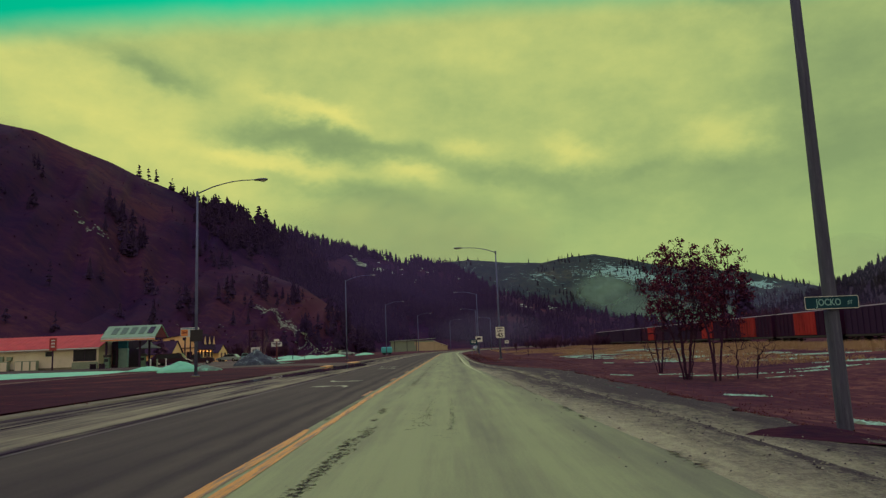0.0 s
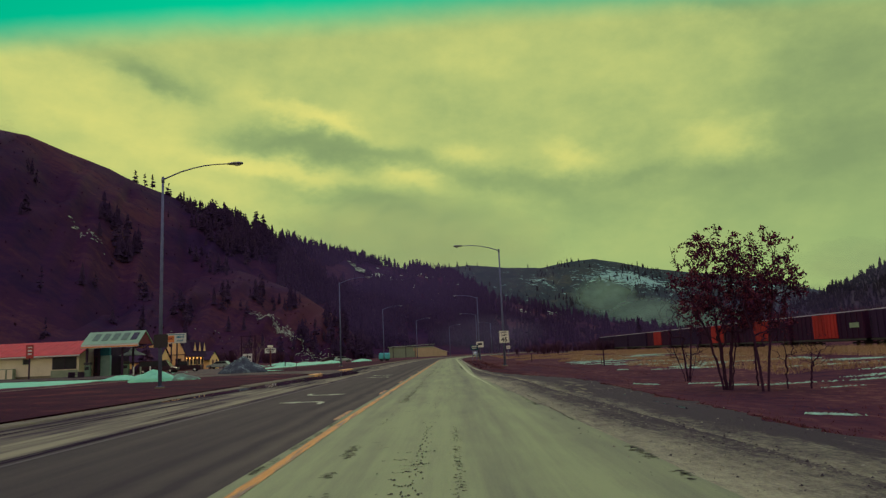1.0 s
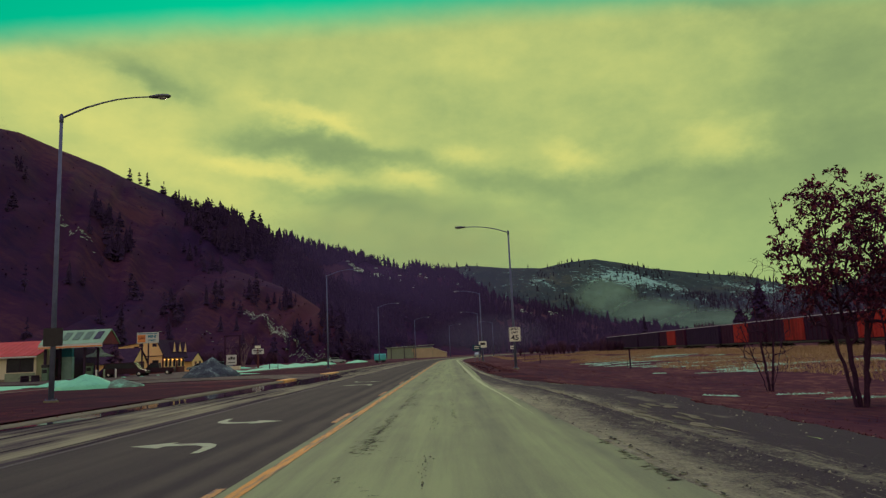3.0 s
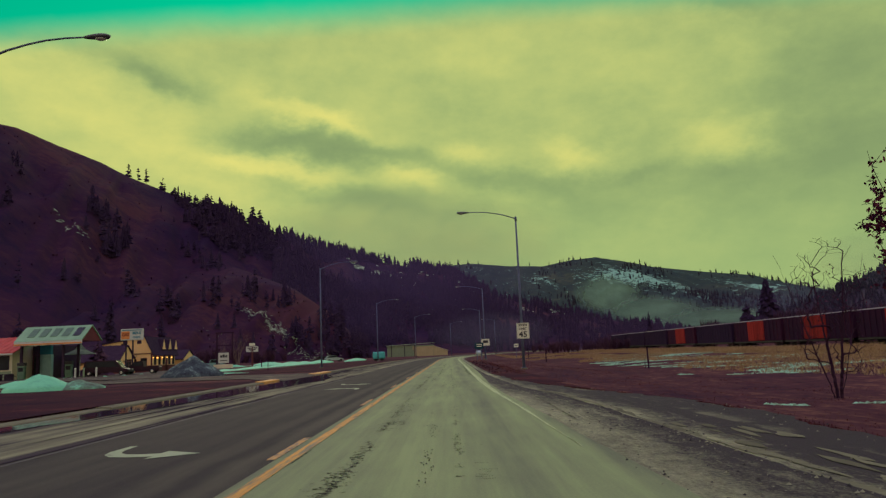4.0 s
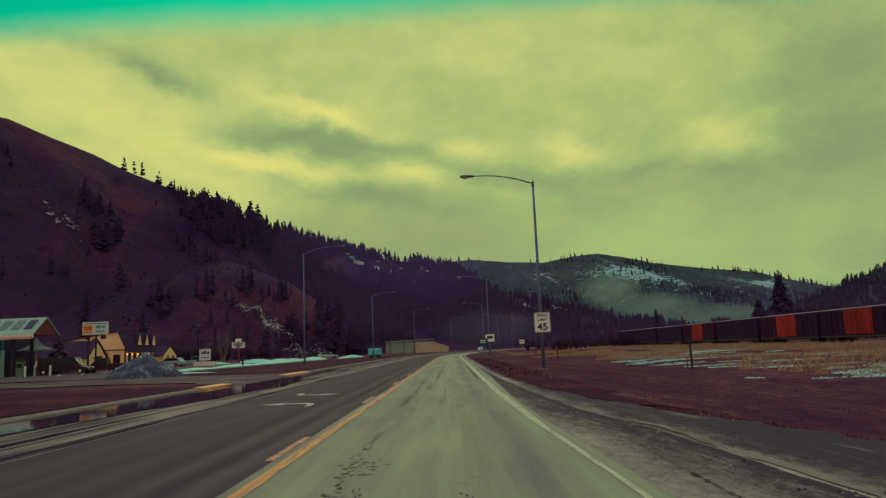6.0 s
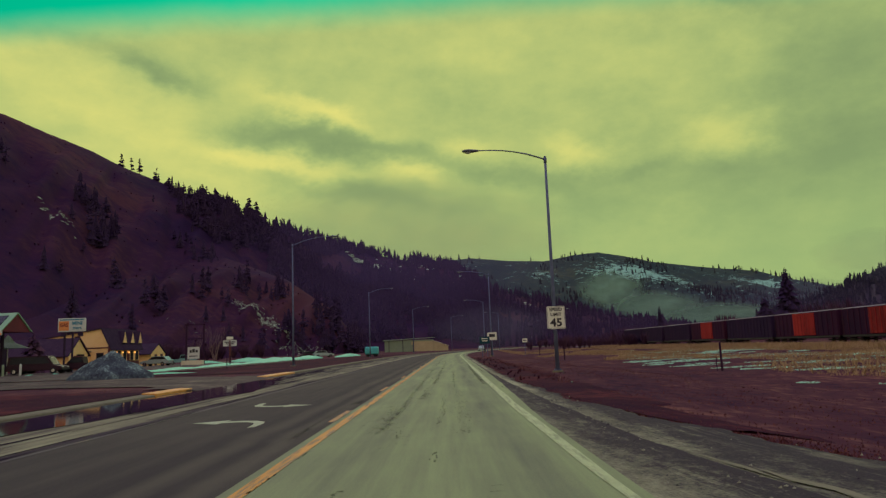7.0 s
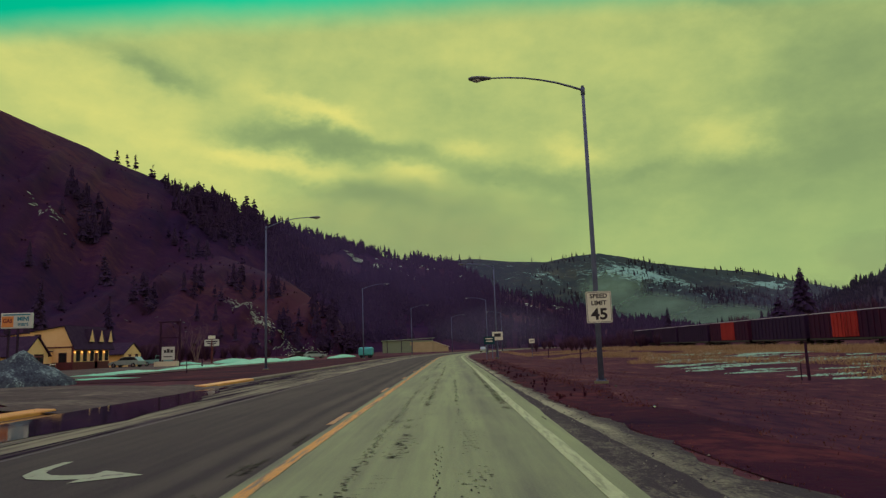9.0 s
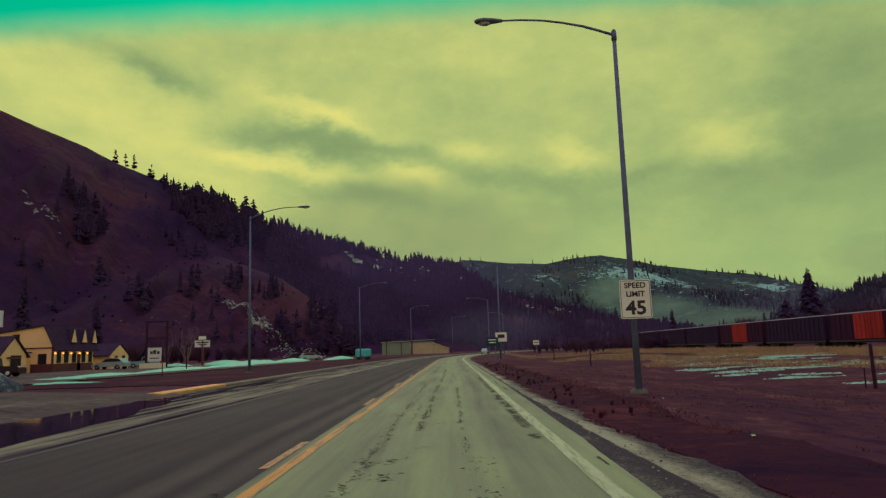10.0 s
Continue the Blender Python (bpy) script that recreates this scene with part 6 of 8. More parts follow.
# ---- snow left on the slopes ----
def slope_snow(data, runs, label, seed):
    """Small ragged remnants of snow lying on a hillside along runs (x0, y0, x1, y1, scatter, count, least, most)."""
    rnd = random.Random(seed)
    hv, w, cols = data
    arr = np.array([tuple(v) for v in hv])
    verts, faces = [], []
    for x0, y0, x1, y1, scat, count, r0, r1 in runs:
        for _ in range(count):
            q = rnd.random()
            x, y = x0 + (x1 - x0) * q + rnd.gauss(0, scat), y0 + (y1 - y0) * q + rnd.gauss(0, scat)
            i = int(np.argmin((arr[:, 0] - x) ** 2 + (arr[:, 1] - y) ** 2))
            j = i + 1 if (i + 1) % w else i - 1
            k = i + w if i + w < len(hv) else i - w
            a, u, v = hv[i], (hv[j] - hv[i]).normalized(), (hv[k] - hv[i]).normalized()
            n = u.cross(v).normalized()
            n = n if n.z > 0 else -n
            c = a + u * (x - a.x) * 0.0 + v * rnd.uniform(-0.5, 0.5) * (hv[k] - hv[i]).length + u * rnd.uniform(-0.5, 0.5) * (hv[j] - hv[i]).length + n * (0.8 + 0.2 * r1)
            r, b = rnd.uniform(r0, r1), len(verts)
            for s in range(8):
                g = math.tau * s / 8
                f = r * rnd.uniform(0.35, 1.1)
                p = c + v * f * 1.6 * math.cos(g) + u * f * 0.55 * math.sin(g)
                verts.append(tuple(p))
            verts.append(tuple(c + n * 0.25 * r))
            faces.extend([(b + s, b + (s + 1) % 8, b + 8) for s in range(8)])
    tagged(from_lists("slope_snow", verts, faces, M_FLECK), label, "snow remnants", kind="stuff")


slope_snow(V_LEFT, [(-206, 381, -186, 371, 1.6, 40, 0.3, 1.3), (-108, 850, -72, 880, 8.0, 90, 3.0, 7.5), (-60, 870, -40, 880, 9, 16, 1.5, 4.0), (10, 990, 30, 1010, 8, 14, 1.5, 4.5), (-70, 960, -20, 1010, 12, 14, 1.5, 4.0), (110, 1000, 175, 1050, 10, 14, 1.5, 4.5), (40, 900, 120, 960, 14, 10, 1.0, 3.0)], "old snow left in gullies of the valley side", 81)
slope_snow(V_SPUR, [(-94, 341, -68, 327, 1.4, 380, 0.08, 0.45), (-82, 338, -67, 327, 2.0, 220, 0.1, 0.5), (-64, 316, -46, 330, 3.0, 160, 0.1, 0.5), (-68, 308, -50, 326, 3.0, 120, 0.10, 0.5), (-110, 300, -70, 290, 8, 14, 0.1, 0.4)], "bright flecks of snow between rocks on the spur", 82)


# ---- mist and painted haze ----
def mist(x, y, z, w, h, mat, bow=0.12):
    """A gently bowed sheet of mist and painted haze hanging before a slope."""
    n = 10
    verts, faces, uvs = [], [], []
    for i in range(n + 1):
        q = i / n
        for j in (0, 1):
            verts.append(((q - 0.5) * w, bow * w * (1 - (2 * q - 1) ** 2), j * h))
            uvs.append((q, j))
    for i in range(n):
        faces.append((2 * i, 2 * i + 2, 2 * i + 3, 2 * i + 1))
    ob = from_lists("mist_haze_sheet", verts, faces, mat)
    uv = ob.data.uv_layers.new(name="UVMap")
    for lp in ob.data.loops:
        uv.data[lp.index].uv = uvs[lp.vertex_index]
    ob.matrix_basis = pose(x, y, z)
    tagged(ob, "thin sheet of valley mist and painted haze before the hill", "mist", "banks of valley mist", "stuff")


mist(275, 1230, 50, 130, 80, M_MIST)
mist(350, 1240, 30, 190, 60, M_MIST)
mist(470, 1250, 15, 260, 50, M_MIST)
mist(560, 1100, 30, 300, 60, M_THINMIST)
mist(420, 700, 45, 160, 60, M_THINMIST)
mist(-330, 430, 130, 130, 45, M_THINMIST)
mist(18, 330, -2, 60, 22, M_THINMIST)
# sheets that paint violet air haze over the slopes and the valley floor
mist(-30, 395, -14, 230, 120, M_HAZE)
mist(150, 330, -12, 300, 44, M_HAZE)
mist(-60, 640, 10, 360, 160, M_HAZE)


# ---- street lamps ----
def street_lamp(m, label, arm=3.0, height=11.4, rise=0.72):
    """A galvanised pole on a concrete foot, with one curved arm along +x and a cobra-head luminaire."""
    t = thing("street_lamp", m, label, "street lamp", "street lamps along the highway")
    bm = bmesh.new()
    tube(bm, [(0, 0, -0.25), (0, 0, 0.10)], [0.26, 0.26], 14)
    part("footing", bm, M_KERB, t, "concrete footing")
    bm = bmesh.new()
    box(bm, -0.17, 0.17, -0.17, 0.17, 0.10, 0.13, 0.008)
    for a in (-0.13, 0.13):
        for b in (-0.13, 0.13):
            tube(bm, [(a, b, 0.12), (a, b, 0.19)], [0.018, 0.018], 6)
    part("base_plate", bm, M_GALV, t)
    bm = bmesh.new()
    tube(bm, [(0, 0, 0.12), (0, 0, height * 0.5), (0, 0, height)], [0.105, 0.085, 0.062], 12)
    tube(bm, [(0, 0, height), (0, 0, height + 0.06)], [0.07, 0.05], 10)
    part("pole", bm, M_GALV, t, smooth=True)
    bm = bmesh.new()
    pts = [(0.04, 0, height - 0.10)] + [(arm * q, 0, height - 0.10 + rise * lerp_list(q, [(0, 0), (0.27, 0.53), (0.45, 0.77), (0.62, 0.93), (0.8, 1.0), (1.0, 1.0)])) for q in (0.14, 0.27, 0.36, 0.45, 0.62, 0.8, 1.0)]
    tube(bm, pts, [0.045, 0.043, 0.041, 0.038, 0.036, 0.034, 0.032, 0.03], 8)
    tube(bm, [(0, 0, height - 0.30), (0, 0, height - 0.02)], [0.085, 0.085], 10)
    part("arm", bm, M_GALV, t, smooth=True)
    z = height - 0.10 + rise
    bm = bmesh.new()
    rings = []
    for q, w, h in ((-0.10, 0.05, 0.05), (0.05, 0.09, 0.07), (0.25, 0.14, 0.09), (0.5, 0.17, 0.10), (0.68, 0.14, 0.08), (0.78, 0.06, 0.04)):
        rings.append([bm.verts.new((arm + q, w * math.cos(math.tau * k / 10), z + h * (math.sin(math.tau * k / 10)))) for k in range(10)])
    for a, b in zip(rings, rings[1:]):
        for k in range(10):
            bm.faces.new((a[k], b[k], b[(k + 1) % 10], a[(k + 1) % 10]))
    bm.faces.new(rings[0])
    bm.faces.new(rings[-1][::-1])
    bmesh.ops.recalc_face_normals(bm, faces=bm.faces[:])
    head = part("luminaire", bm, M_LUM, t, "grey cobra-head housing", True)
    bm = bmesh.new()
    bmesh.ops.create_uvsphere(bm, u_segments=12, v_segments=6, radius=1.0, matrix=Matrix.Translation((arm + 0.46, 0, z - 0.07)) @ Matrix.Diagonal((0.2, 0.12, 0.075, 1)))
    part("lens", bm, M_LENS, head, "milky glass bowl", True)
    return t


lamp_l = street_lamp(pose(-15.58, 39.6, 0.12), "tall galvanised street lamp with curved arm on grass verge", 3.75, 11.72, 0.74)
for y in (100.1, 161.0, 222.0, 283.0):
    copy_thing(lamp_l, pose(axis_x(y) - 15.1, y, 0.14))
lamp_r = street_lamp(pose(5.33, 68.8, -0.10, 0, 0, 180), "tall galvanised street lamp carrying a speed limit sign", 3.6, 11.22, 0.60)
for y in (130.0, 191.0, 252.0):
    copy_thing(lamp_r, pose(axis_x(y) + 5.5, y, land(axis_x(y) + 5.5, y) + 0.1, 0, 0, 180))["label"] = "tall galvanised street lamp with curved arm beside the field"


# ---- signs ----
def speed_sign(m):
    t = thing("speed_limit_sign", m, "white speed limit sign with black figures on a lamp pole", "road sign")
    w, h = 0.93, 1.15
    bm = bmesh.new()
    prism(bm, rounded(w, h, 0.06), 0.008, FACE)
    part("panel", bm, M_SIGNW, t)
    bm = bmesh.new()
    o, i = rounded(w - 0.05, h - 0.05, 0.05), rounded(w - 0.085, h - 0.085, 0.04)
    vo, vi = [bm.verts.new((x, -0.011, z)) for x, z in o], [bm.verts.new((x, -0.011, z)) for x, z in i]
    for k in range(len(o)):
        q = (k + 1) % len(o)
        bm.faces.new((vo[k], vo[q], vi[q], vi[k]))
    part("border", bm, M_BLACK, t, "thin black border")
    F = lambda z: pose(0, -0.012, z, 90)
    lettering("SPEED", 0.225, M_BLACK, t, F(0.40), 0.001, 1.05, bold=0.03)
    lettering("LIMIT", 0.225, M_BLACK, t, F(0.145), 0.001, 1.05, bold=0.03)
    lettering("45", 0.56, M_BLACK, t, F(-0.275), 0.001, 1.1, bold=0.03)
    for z in (-0.42, 0.42):
        bm = bmesh.new()
        tube(bm, [(0, 0.13, z - 0.02), (0, 0.13, z + 0.02)], [0.122, 0.122], 12)
        part("bracket", bm, M_GALV, t)


speed_sign(pose(5.38, 68.64, 2.66))


def sign_back(m):
    t = thing("warning_sign", m, "dark back of a square road sign on a lamp pole", "road sign")
    bm = bmesh.new()
    prism(bm, rounded(0.78, 0.72, 0.05), 0.01, FACE)
    part("panel", bm, M_BLACK, t)
    bm = bmesh.new()
    tube(bm, [(0, 0.13, -0.03), (0, 0.13, 0.03)], [0.12, 0.12], 12)
    part("bracket", bm, M_GALV, t)


sign_back(pose(-15.5, 39.44, 2.68))


def street_name_sign(x, y):
    pole = thing("utility_pole", pose(x, y, land(x, y)), "grey weathered wooden pole leaning slightly over the gravel", "utility pole")
    bm = bmesh.new()
    tube(bm, [(0.03, 0, -0.6), (0.02, 0, 0.0), (0.0, 0, 3.0), (0.0, 0, 6.5), (0.0, 0, 11.5)], [0.155, 0.145, 0.125, 0.105, 0.085], 16)
    part("shaft", bm, M_WOODPOLE, pole, smooth=True)
    s = thing("street_name_sign", pose(x - 0.06, y - 0.16, 1.895, 0, 0, 2), "green street name sign with white letters on wooden pole", "street sign")
    bm = bmesh.new()
    prism(bm, rounded(1.05, 0.255, 0.03), 0.006, FACE)
    part("panel", bm, M_GREEN, s)
    bm = bmesh.new()
    o, i = rounded(1.035, 0.24, 0.028), rounded(1.015, 0.22, 0.02)
    vo, vi = [bm.verts.new((a, -0.0085, b)) for a, b in o], [bm.verts.new((a, -0.0085, b)) for a, b in i]
    for k in range(len(o)):
        q = (k + 1) % len(o)
        bm.faces.new((vo[k], vo[q], vi[q], vi[k]))
    part("border", bm, M_SIGNW, s, "thin white border")
    lettering("JOCKO", 0.18, M_SIGNTEXT, s, pose(-0.06, -0.009, 0.0, 90), 0.001, 0.82)
    lettering("ST", 0.095, M_SIGNTEXT, s, pose(0.35, -0.009, -0.01, 90), 0.001, 0.95)
    bm = bmesh.new()
    prism(bm, rounded(0.9, 0.23, 0.03), 0.006, pose(-0.27, 0.45, 0.0, 90, 0, 62))
    part("cross_panel", bm, M_GREEN, s, "second name panel seen nearly edge-on")
    bm = bmesh.new()
    box(bm, -0.06, 0.06, 0.002, 0.05, -0.03, 0.03)
    part("bracket", bm, M_GALV, s)


street_name_sign(7.53, 9.2)


def bars(t, mat, rows, y=-0.012):
    """Plain bars in place of writing that cannot be read: (x, z, width, height)."""
    bm = bmesh.new()
    for x, z, w, h in rows:
        box(bm, x - w / 2, x + w / 2, y - 0.004, y, z - h / 2, z + h / 2)
    part("writing", bm, mat, t)


def post_sign(name, m, w, h, z, label, panel, posts=(0.0,), rows=(), ink=None, post_mat=None, pr=0.04):
    t = thing(name, m, label, "sign")
    for px in posts:
        bm = bmesh.new()
        box(bm, px - pr, px + pr, 0.012, 0.012 + 2 * pr, -0.4, z + h / 2 - 0.05, 0.006)
        part("post", bm, post_mat or M_GALV, t)
    bm = bmesh.new()
    prism(bm, rounded(w, h, 0.04), 0.012, Matrix.Translation((0, 0, z)) @ FACE)
    part("panel", bm, panel, t)
    if rows:
        bars(t, ink or M_BLACK, [(x, z + dz, a, b) for x, dz, a, b in rows], -0.014)
    return t


post_sign("guide_sign", pose(4.55, 129.4, -0.2), 1.35, 0.95, 2.35, "green guide sign beside the road before the bend", M_GREEN, (-0.35, 0.35), [(0, 0.2, 0.9, 0.12), (0, -0.1, 0.8, 0.12)], M_SIGNW)
post_sign("route_sign", pose(5.6, 129.7, -0.2), 1.3, 1.05, 2.85, "pale route sign assembly beside a lamp pole", M_SIGNW, (0.0,), [(0.0, 0.1, 0.8, 0.4)])
post_sign("notice_sign", pose(13.2, 160, -0.4), 0.9, 0.7, 2.5, "small pale sign on a post beyond the field", M_SIGNW, (0.0,), [(0, 0, 0.6, 0.14)])
post_sign("lot_sign", pose(-40.9, 144.6, 0.2), 1.9, 1.85, 1.85, "white board with a dark mountain outline before the lot", M_WPAINT, (-0.85, 0.85), [(-0.45, 0.25, 0.35, 0.4), (0.0, 0.33, 0.4, 0.55), (0.5, 0.25, 0.35, 0.4), (0, -0.5, 1.3, 0.14)], M_BLACK, M_TRIM, 0.08)
post_sign("inn_sign", pose(-41.2, 164, 0.2), 2.55, 1.1, 3.5, "pale roadside sign with a small cap panel on one brown post", M_WPAINT, (0.0,), [(0, 0.22, 2.0, 0.2), (0, -0.1, 1.5, 0.18), (0, -0.36, 0.8, 0.14)], M_DARK, M_TRIM, 0.16)
post_sign("cap_sign", pose(-41.2, 163.96, 0.2), 1.25, 0.55, 4.45, "small cap panel above the roadside sign", M_SIGNW, (0.0,), (), None, M_TRIM, 0.1)


def red_frame(m):
    t = thing("empty_billboard", m, "tall empty dark red billboard frame beside the lot", "billboard")
    for x in (-1.4, 1.4):
        bm = bmesh.new()
        box(bm, x - 0.12, x + 0.12, -0.12, 0.12, -0.3, 6.25, 0.02)
        part("post", bm, M_BARK, t)
    bm = bmesh.new()
    box(bm, -1.7, 1.7, -0.12, 0.12, 6.25, 6.45, 0.02)
    part("crossbar", bm, M_BARK, t)
    bm = bmesh.new()
    box(bm, -1.4, 1.4, -0.06, 0.06, 4.0, 4.15)
    part("crossbar", bm, M_BARK, t)


red_frame(pose(-40.9, 145.2, 0.2))


def fuel_sign(m):
    t = thing("fuel_sign", m, "white filling station and mini market sign on dark posts", "sign")
    for x in (-0.75, 0.1):
        bm = bmesh.new()
        box(bm, x - 0.09, x + 0.09, -0.09, 0.09, -0.3, 4.7, 0.01)
        part("post", bm, M_DARK, t)
    bm = bmesh.new()
    box(bm, -1.45, 1.45, -0.16, 0.16, 4.58, 6.1, 0.04)
    part("cabinet", bm, M_WPAINT, t, "white sign box")
    bm = bmesh.new()
    box(bm, -1.36, -0.28, -0.17, -0.163, 4.72, 5.78, 0.0)
    part("colour_block", bm, M_ORSIGN, t, "orange block behind the letters")
    lettering("GAS", 0.56, M_BOLDRED, t, pose(-0.82, -0.172, 5.32, 90), 0.003, 0.85, bold=0.03)
    lettering("MINI", 0.56, M_BLUE, t, pose(0.60, -0.166, 5.50, 90), 0.003, 0.95, bold=0.035)
    lettering("mart", 0.50, M_BLUE, t, pose(0.60, -0.166, 5.0, 90), 0.003, 1.0, bold=0.03)
    bm = bmesh.new()
    box(bm, -1.25, 1.25, -0.172, -0.164, 5.86, 5.98)
    part("writing", bm, M_BLUE, t)
    for x in (-0.85, 0.95):
        bm = bmesh.new()
        box(bm, x - 0.24, x + 0.24, -0.3, 0.1, 4.05, 4.5, 0.03)
        part("lamp_box", bm, M_DARK, t)


fuel_sign(pose(-42.6, 111.6, 0.15, 0, 0, 8))


def price_sign(m):
    t = thing("price_sign", m, "dark red price sign on a slim post before the store", "sign")
    bm = bmesh.new()
    box(bm, -0.09, 0.09, -0.06, 0.06, -0.2, 3.0)
    part("post", bm, M_DARK, t)
    bm = bmesh.new()
    box(bm, -0.5, 0.5, -0.1, 0.1, 2.9, 4.75, 0.03)
    part("cabinet", bm, M_REDSIGN, t)
    bars(t, M_WPAINT, [(0.05, 4.4, 0.6, 0.16), (0.05, 3.95, 0.55, 0.22), (0.05, 3.5, 0.55, 0.22)], -0.102)


price_sign(pose(-57.5, 98, 0.2))


# ---- buildings ----
def gable_prism(bm, x0, x1, y0, y1, z0, z1, along="x", over=0.0, thick=0.0):
    """A solid gable: ridge along x or y from eave height z0 to ridge height z1."""
    if along == "x":
        ym = (y0 + y1) / 2
        a = [(x0, y0, z0), (x0, y1, z0), (x0, ym, z1)]
        b = [(x1, y0, z0), (x1, y1, z0), (x1, ym, z1)]
    else:
        xm = (x0 + x1) / 2
        a = [(x0, y0, z0), (x1, y0, z0), (xm, y0, z1)]
        b = [(x0, y1, z0), (x1, y1, z0), (xm, y1, z1)]
    va, vb = [bm.verts.new(p) for p in a], [bm.verts.new(p) for p in b]
    bm.faces.new(va)
    bm.faces.new(vb[::-1])
    for i in range(3):
        bm.faces.new((va[i], vb[i], vb[(i + 1) % 3], va[(i + 1) % 3]))
    bmesh.ops.recalc_face_normals(bm, faces=bm.faces[:])


def slab(bm, a, b, c, d, thick):
    """A roof plane through four corners, thickened upward."""
    n = (Vector(b) - Vector(a)).cross(Vector(d) - Vector(a)).normalized()
    if n.z < 0:
        n = -n
    lo = [bm.verts.new(Vector(p)) for p in (a, b, c, d)]
    hi = [bm.verts.new(Vector(p) + n * thick) for p in (a, b, c, d)]
    bm.faces.new(lo)
    bm.faces.new(hi)
    for i in range(4):
        bm.faces.new((lo[i], lo[(i + 1) % 4], hi[(i + 1) % 4], hi[i]))
    bmesh.ops.recalc_face_normals(bm, faces=bm.faces[:])
    return n


def window(parent, m, w, h, panes=2, frame_mat=None, name="window", deep=0.05):
    """A window set on a wall: the frame proud of it, dark panes in it. m puts its middle, facing -y."""
    fm = frame_mat or M_TRIM
    bm = bmesh.new()
    f = 0.07
    for x0, x1, z0, z1 in ((-w / 2, w / 2, h / 2 - f, h / 2), (-w / 2, w / 2, -h / 2, -h / 2 + f), (-w / 2, -w / 2 + f, -h / 2 + f, h / 2 - f), (w / 2 - f, w / 2, -h / 2 + f, h / 2 - f)):
        box(bm, x0, x1, -deep, 0.0, z0, z1)
    for k in range(1, panes):
        x = -w / 2 + w * k / panes
        box(bm, x - 0.03, x + 0.03, -deep, 0.0, -h / 2 + f, h / 2 - f)
    bmesh.ops.transform(bm, matrix=m, verts=bm.verts[:])
    win = part(name, bm, fm, parent)
    for k in range(panes):
        bm = bmesh.new()
        x0, x1 = -w / 2 + w * k / panes + 0.04, -w / 2 + w * (k + 1) / panes - 0.04
        box(bm, x0, x1, -0.02, -0.005, -h / 2 + f, h / 2 - f)
        bmesh.ops.transform(bm, matrix=m, verts=bm.verts[:])
        part("pane", bm, M_GLASS, win)
    return win


SIDE = pose(0, 0, 0, 0, 0, 90)  # turns a thing that faces -y to face +x


def store():
    t = thing("store_building", pose(0, 0, 0.12), "long low cream store with a red metal roof", "building")
    bm = bmesh.new()
    box(bm, -92, -53.3, 103, 113, -0.3, 3.45)
    part("wall", bm, M_CREAM, t)
    bm = bmesh.new()
    box(bm, -92, -53.3, 102.94, 103.0, 0.0, 0.5)
    part("plinth", bm, M_KERB, t)
    roof = bmesh.new()
    slab(roof, (-92.5, 102.4, 3.3), (-52.9, 102.4, 3.3), (-52.9, 108, 5.35), (-92.5, 108, 5.35), 0.12)
    roof = part("roof", roof, M_REDROOF, t)
    bm = bmesh.new()
    slab(bm, (-92.5, 113.6, 3.3), (-52.9, 113.6, 3.3), (-52.9, 108, 5.35), (-92.5, 108, 5.35), 0.12)
    part("roof", bm, M_REDROOF, t)
    bm = bmesh.new()
    gable_prism(bm, -91.9, -53.4, 103.1, 112.9, 3.4, 5.2)
    part("gable_wall", bm, M_CREAM, t)
    for i in range(48):
        x = -92.2 + i * 0.82
        bm = bmesh.new()
        slab(bm, (x, 102.36, 3.43), (x + 0.05, 102.36, 3.43), (x + 0.05, 107.98, 5.48), (x, 107.98, 5.48), 0.04)
        part("seam", bm, M_REDROOF, roof)
    bm = bmesh.new()
    box(bm, -92.5, -52.9, 102.30, 102.40, 3.16, 3.34)
    part("fascia", bm, M_WPAINT, t, "white fascia board")
    window(t, pose(-55.4, 103.0, 2.2), 3.5, 1.75, 2, M_DARK)
    bm = bmesh.new()
    box(bm, -57.3, -53.4, 102.90, 103.0, 0.15, 1.2)
    part("panel", bm, M_UMBR, t, "grey panel below the window")
    window(t, pose(-60.9, 103.0, 2.6), 1.1, 0.8, 1, M_UMBR)
    bm = bmesh.new()
    box(bm, -68.9, -67.7, 102.6, 103.0, 1.6, 2.5, 0.03)
    part("air_conditioner", bm, M_UMBR, t)
    bm = bmesh.new()
    box(bm, -67.2, -66.4, 102.7, 103.0, 1.8, 2.4, 0.03)
    part("air_conditioner", bm, M_UMBR, t)


store()
for x, w in ((-68.4, 1.2), (-67.0, 1.1), (-64.8, 1.1), (-63.6, 1.1), (-62.5, 0.9)):
    t = thing("ice_cabinet", pose(x, 102.1, 0.25), "grey-white steel cabinet standing against the store wall", "cabinet", "cabinets along the store wall")
    bm = bmesh.new()
    box(bm, -w / 2, w / 2, -0.35, 0.35, 0.0, 1.55, 0.03)
    part("body", bm, M_UMBR, t)
    bm = bmesh.new()
    box(bm, -w / 2 + 0.08, w / 2 - 0.08, -0.375, -0.352, 0.15, 1.45)
    part("door", bm, M_CREAM, t)


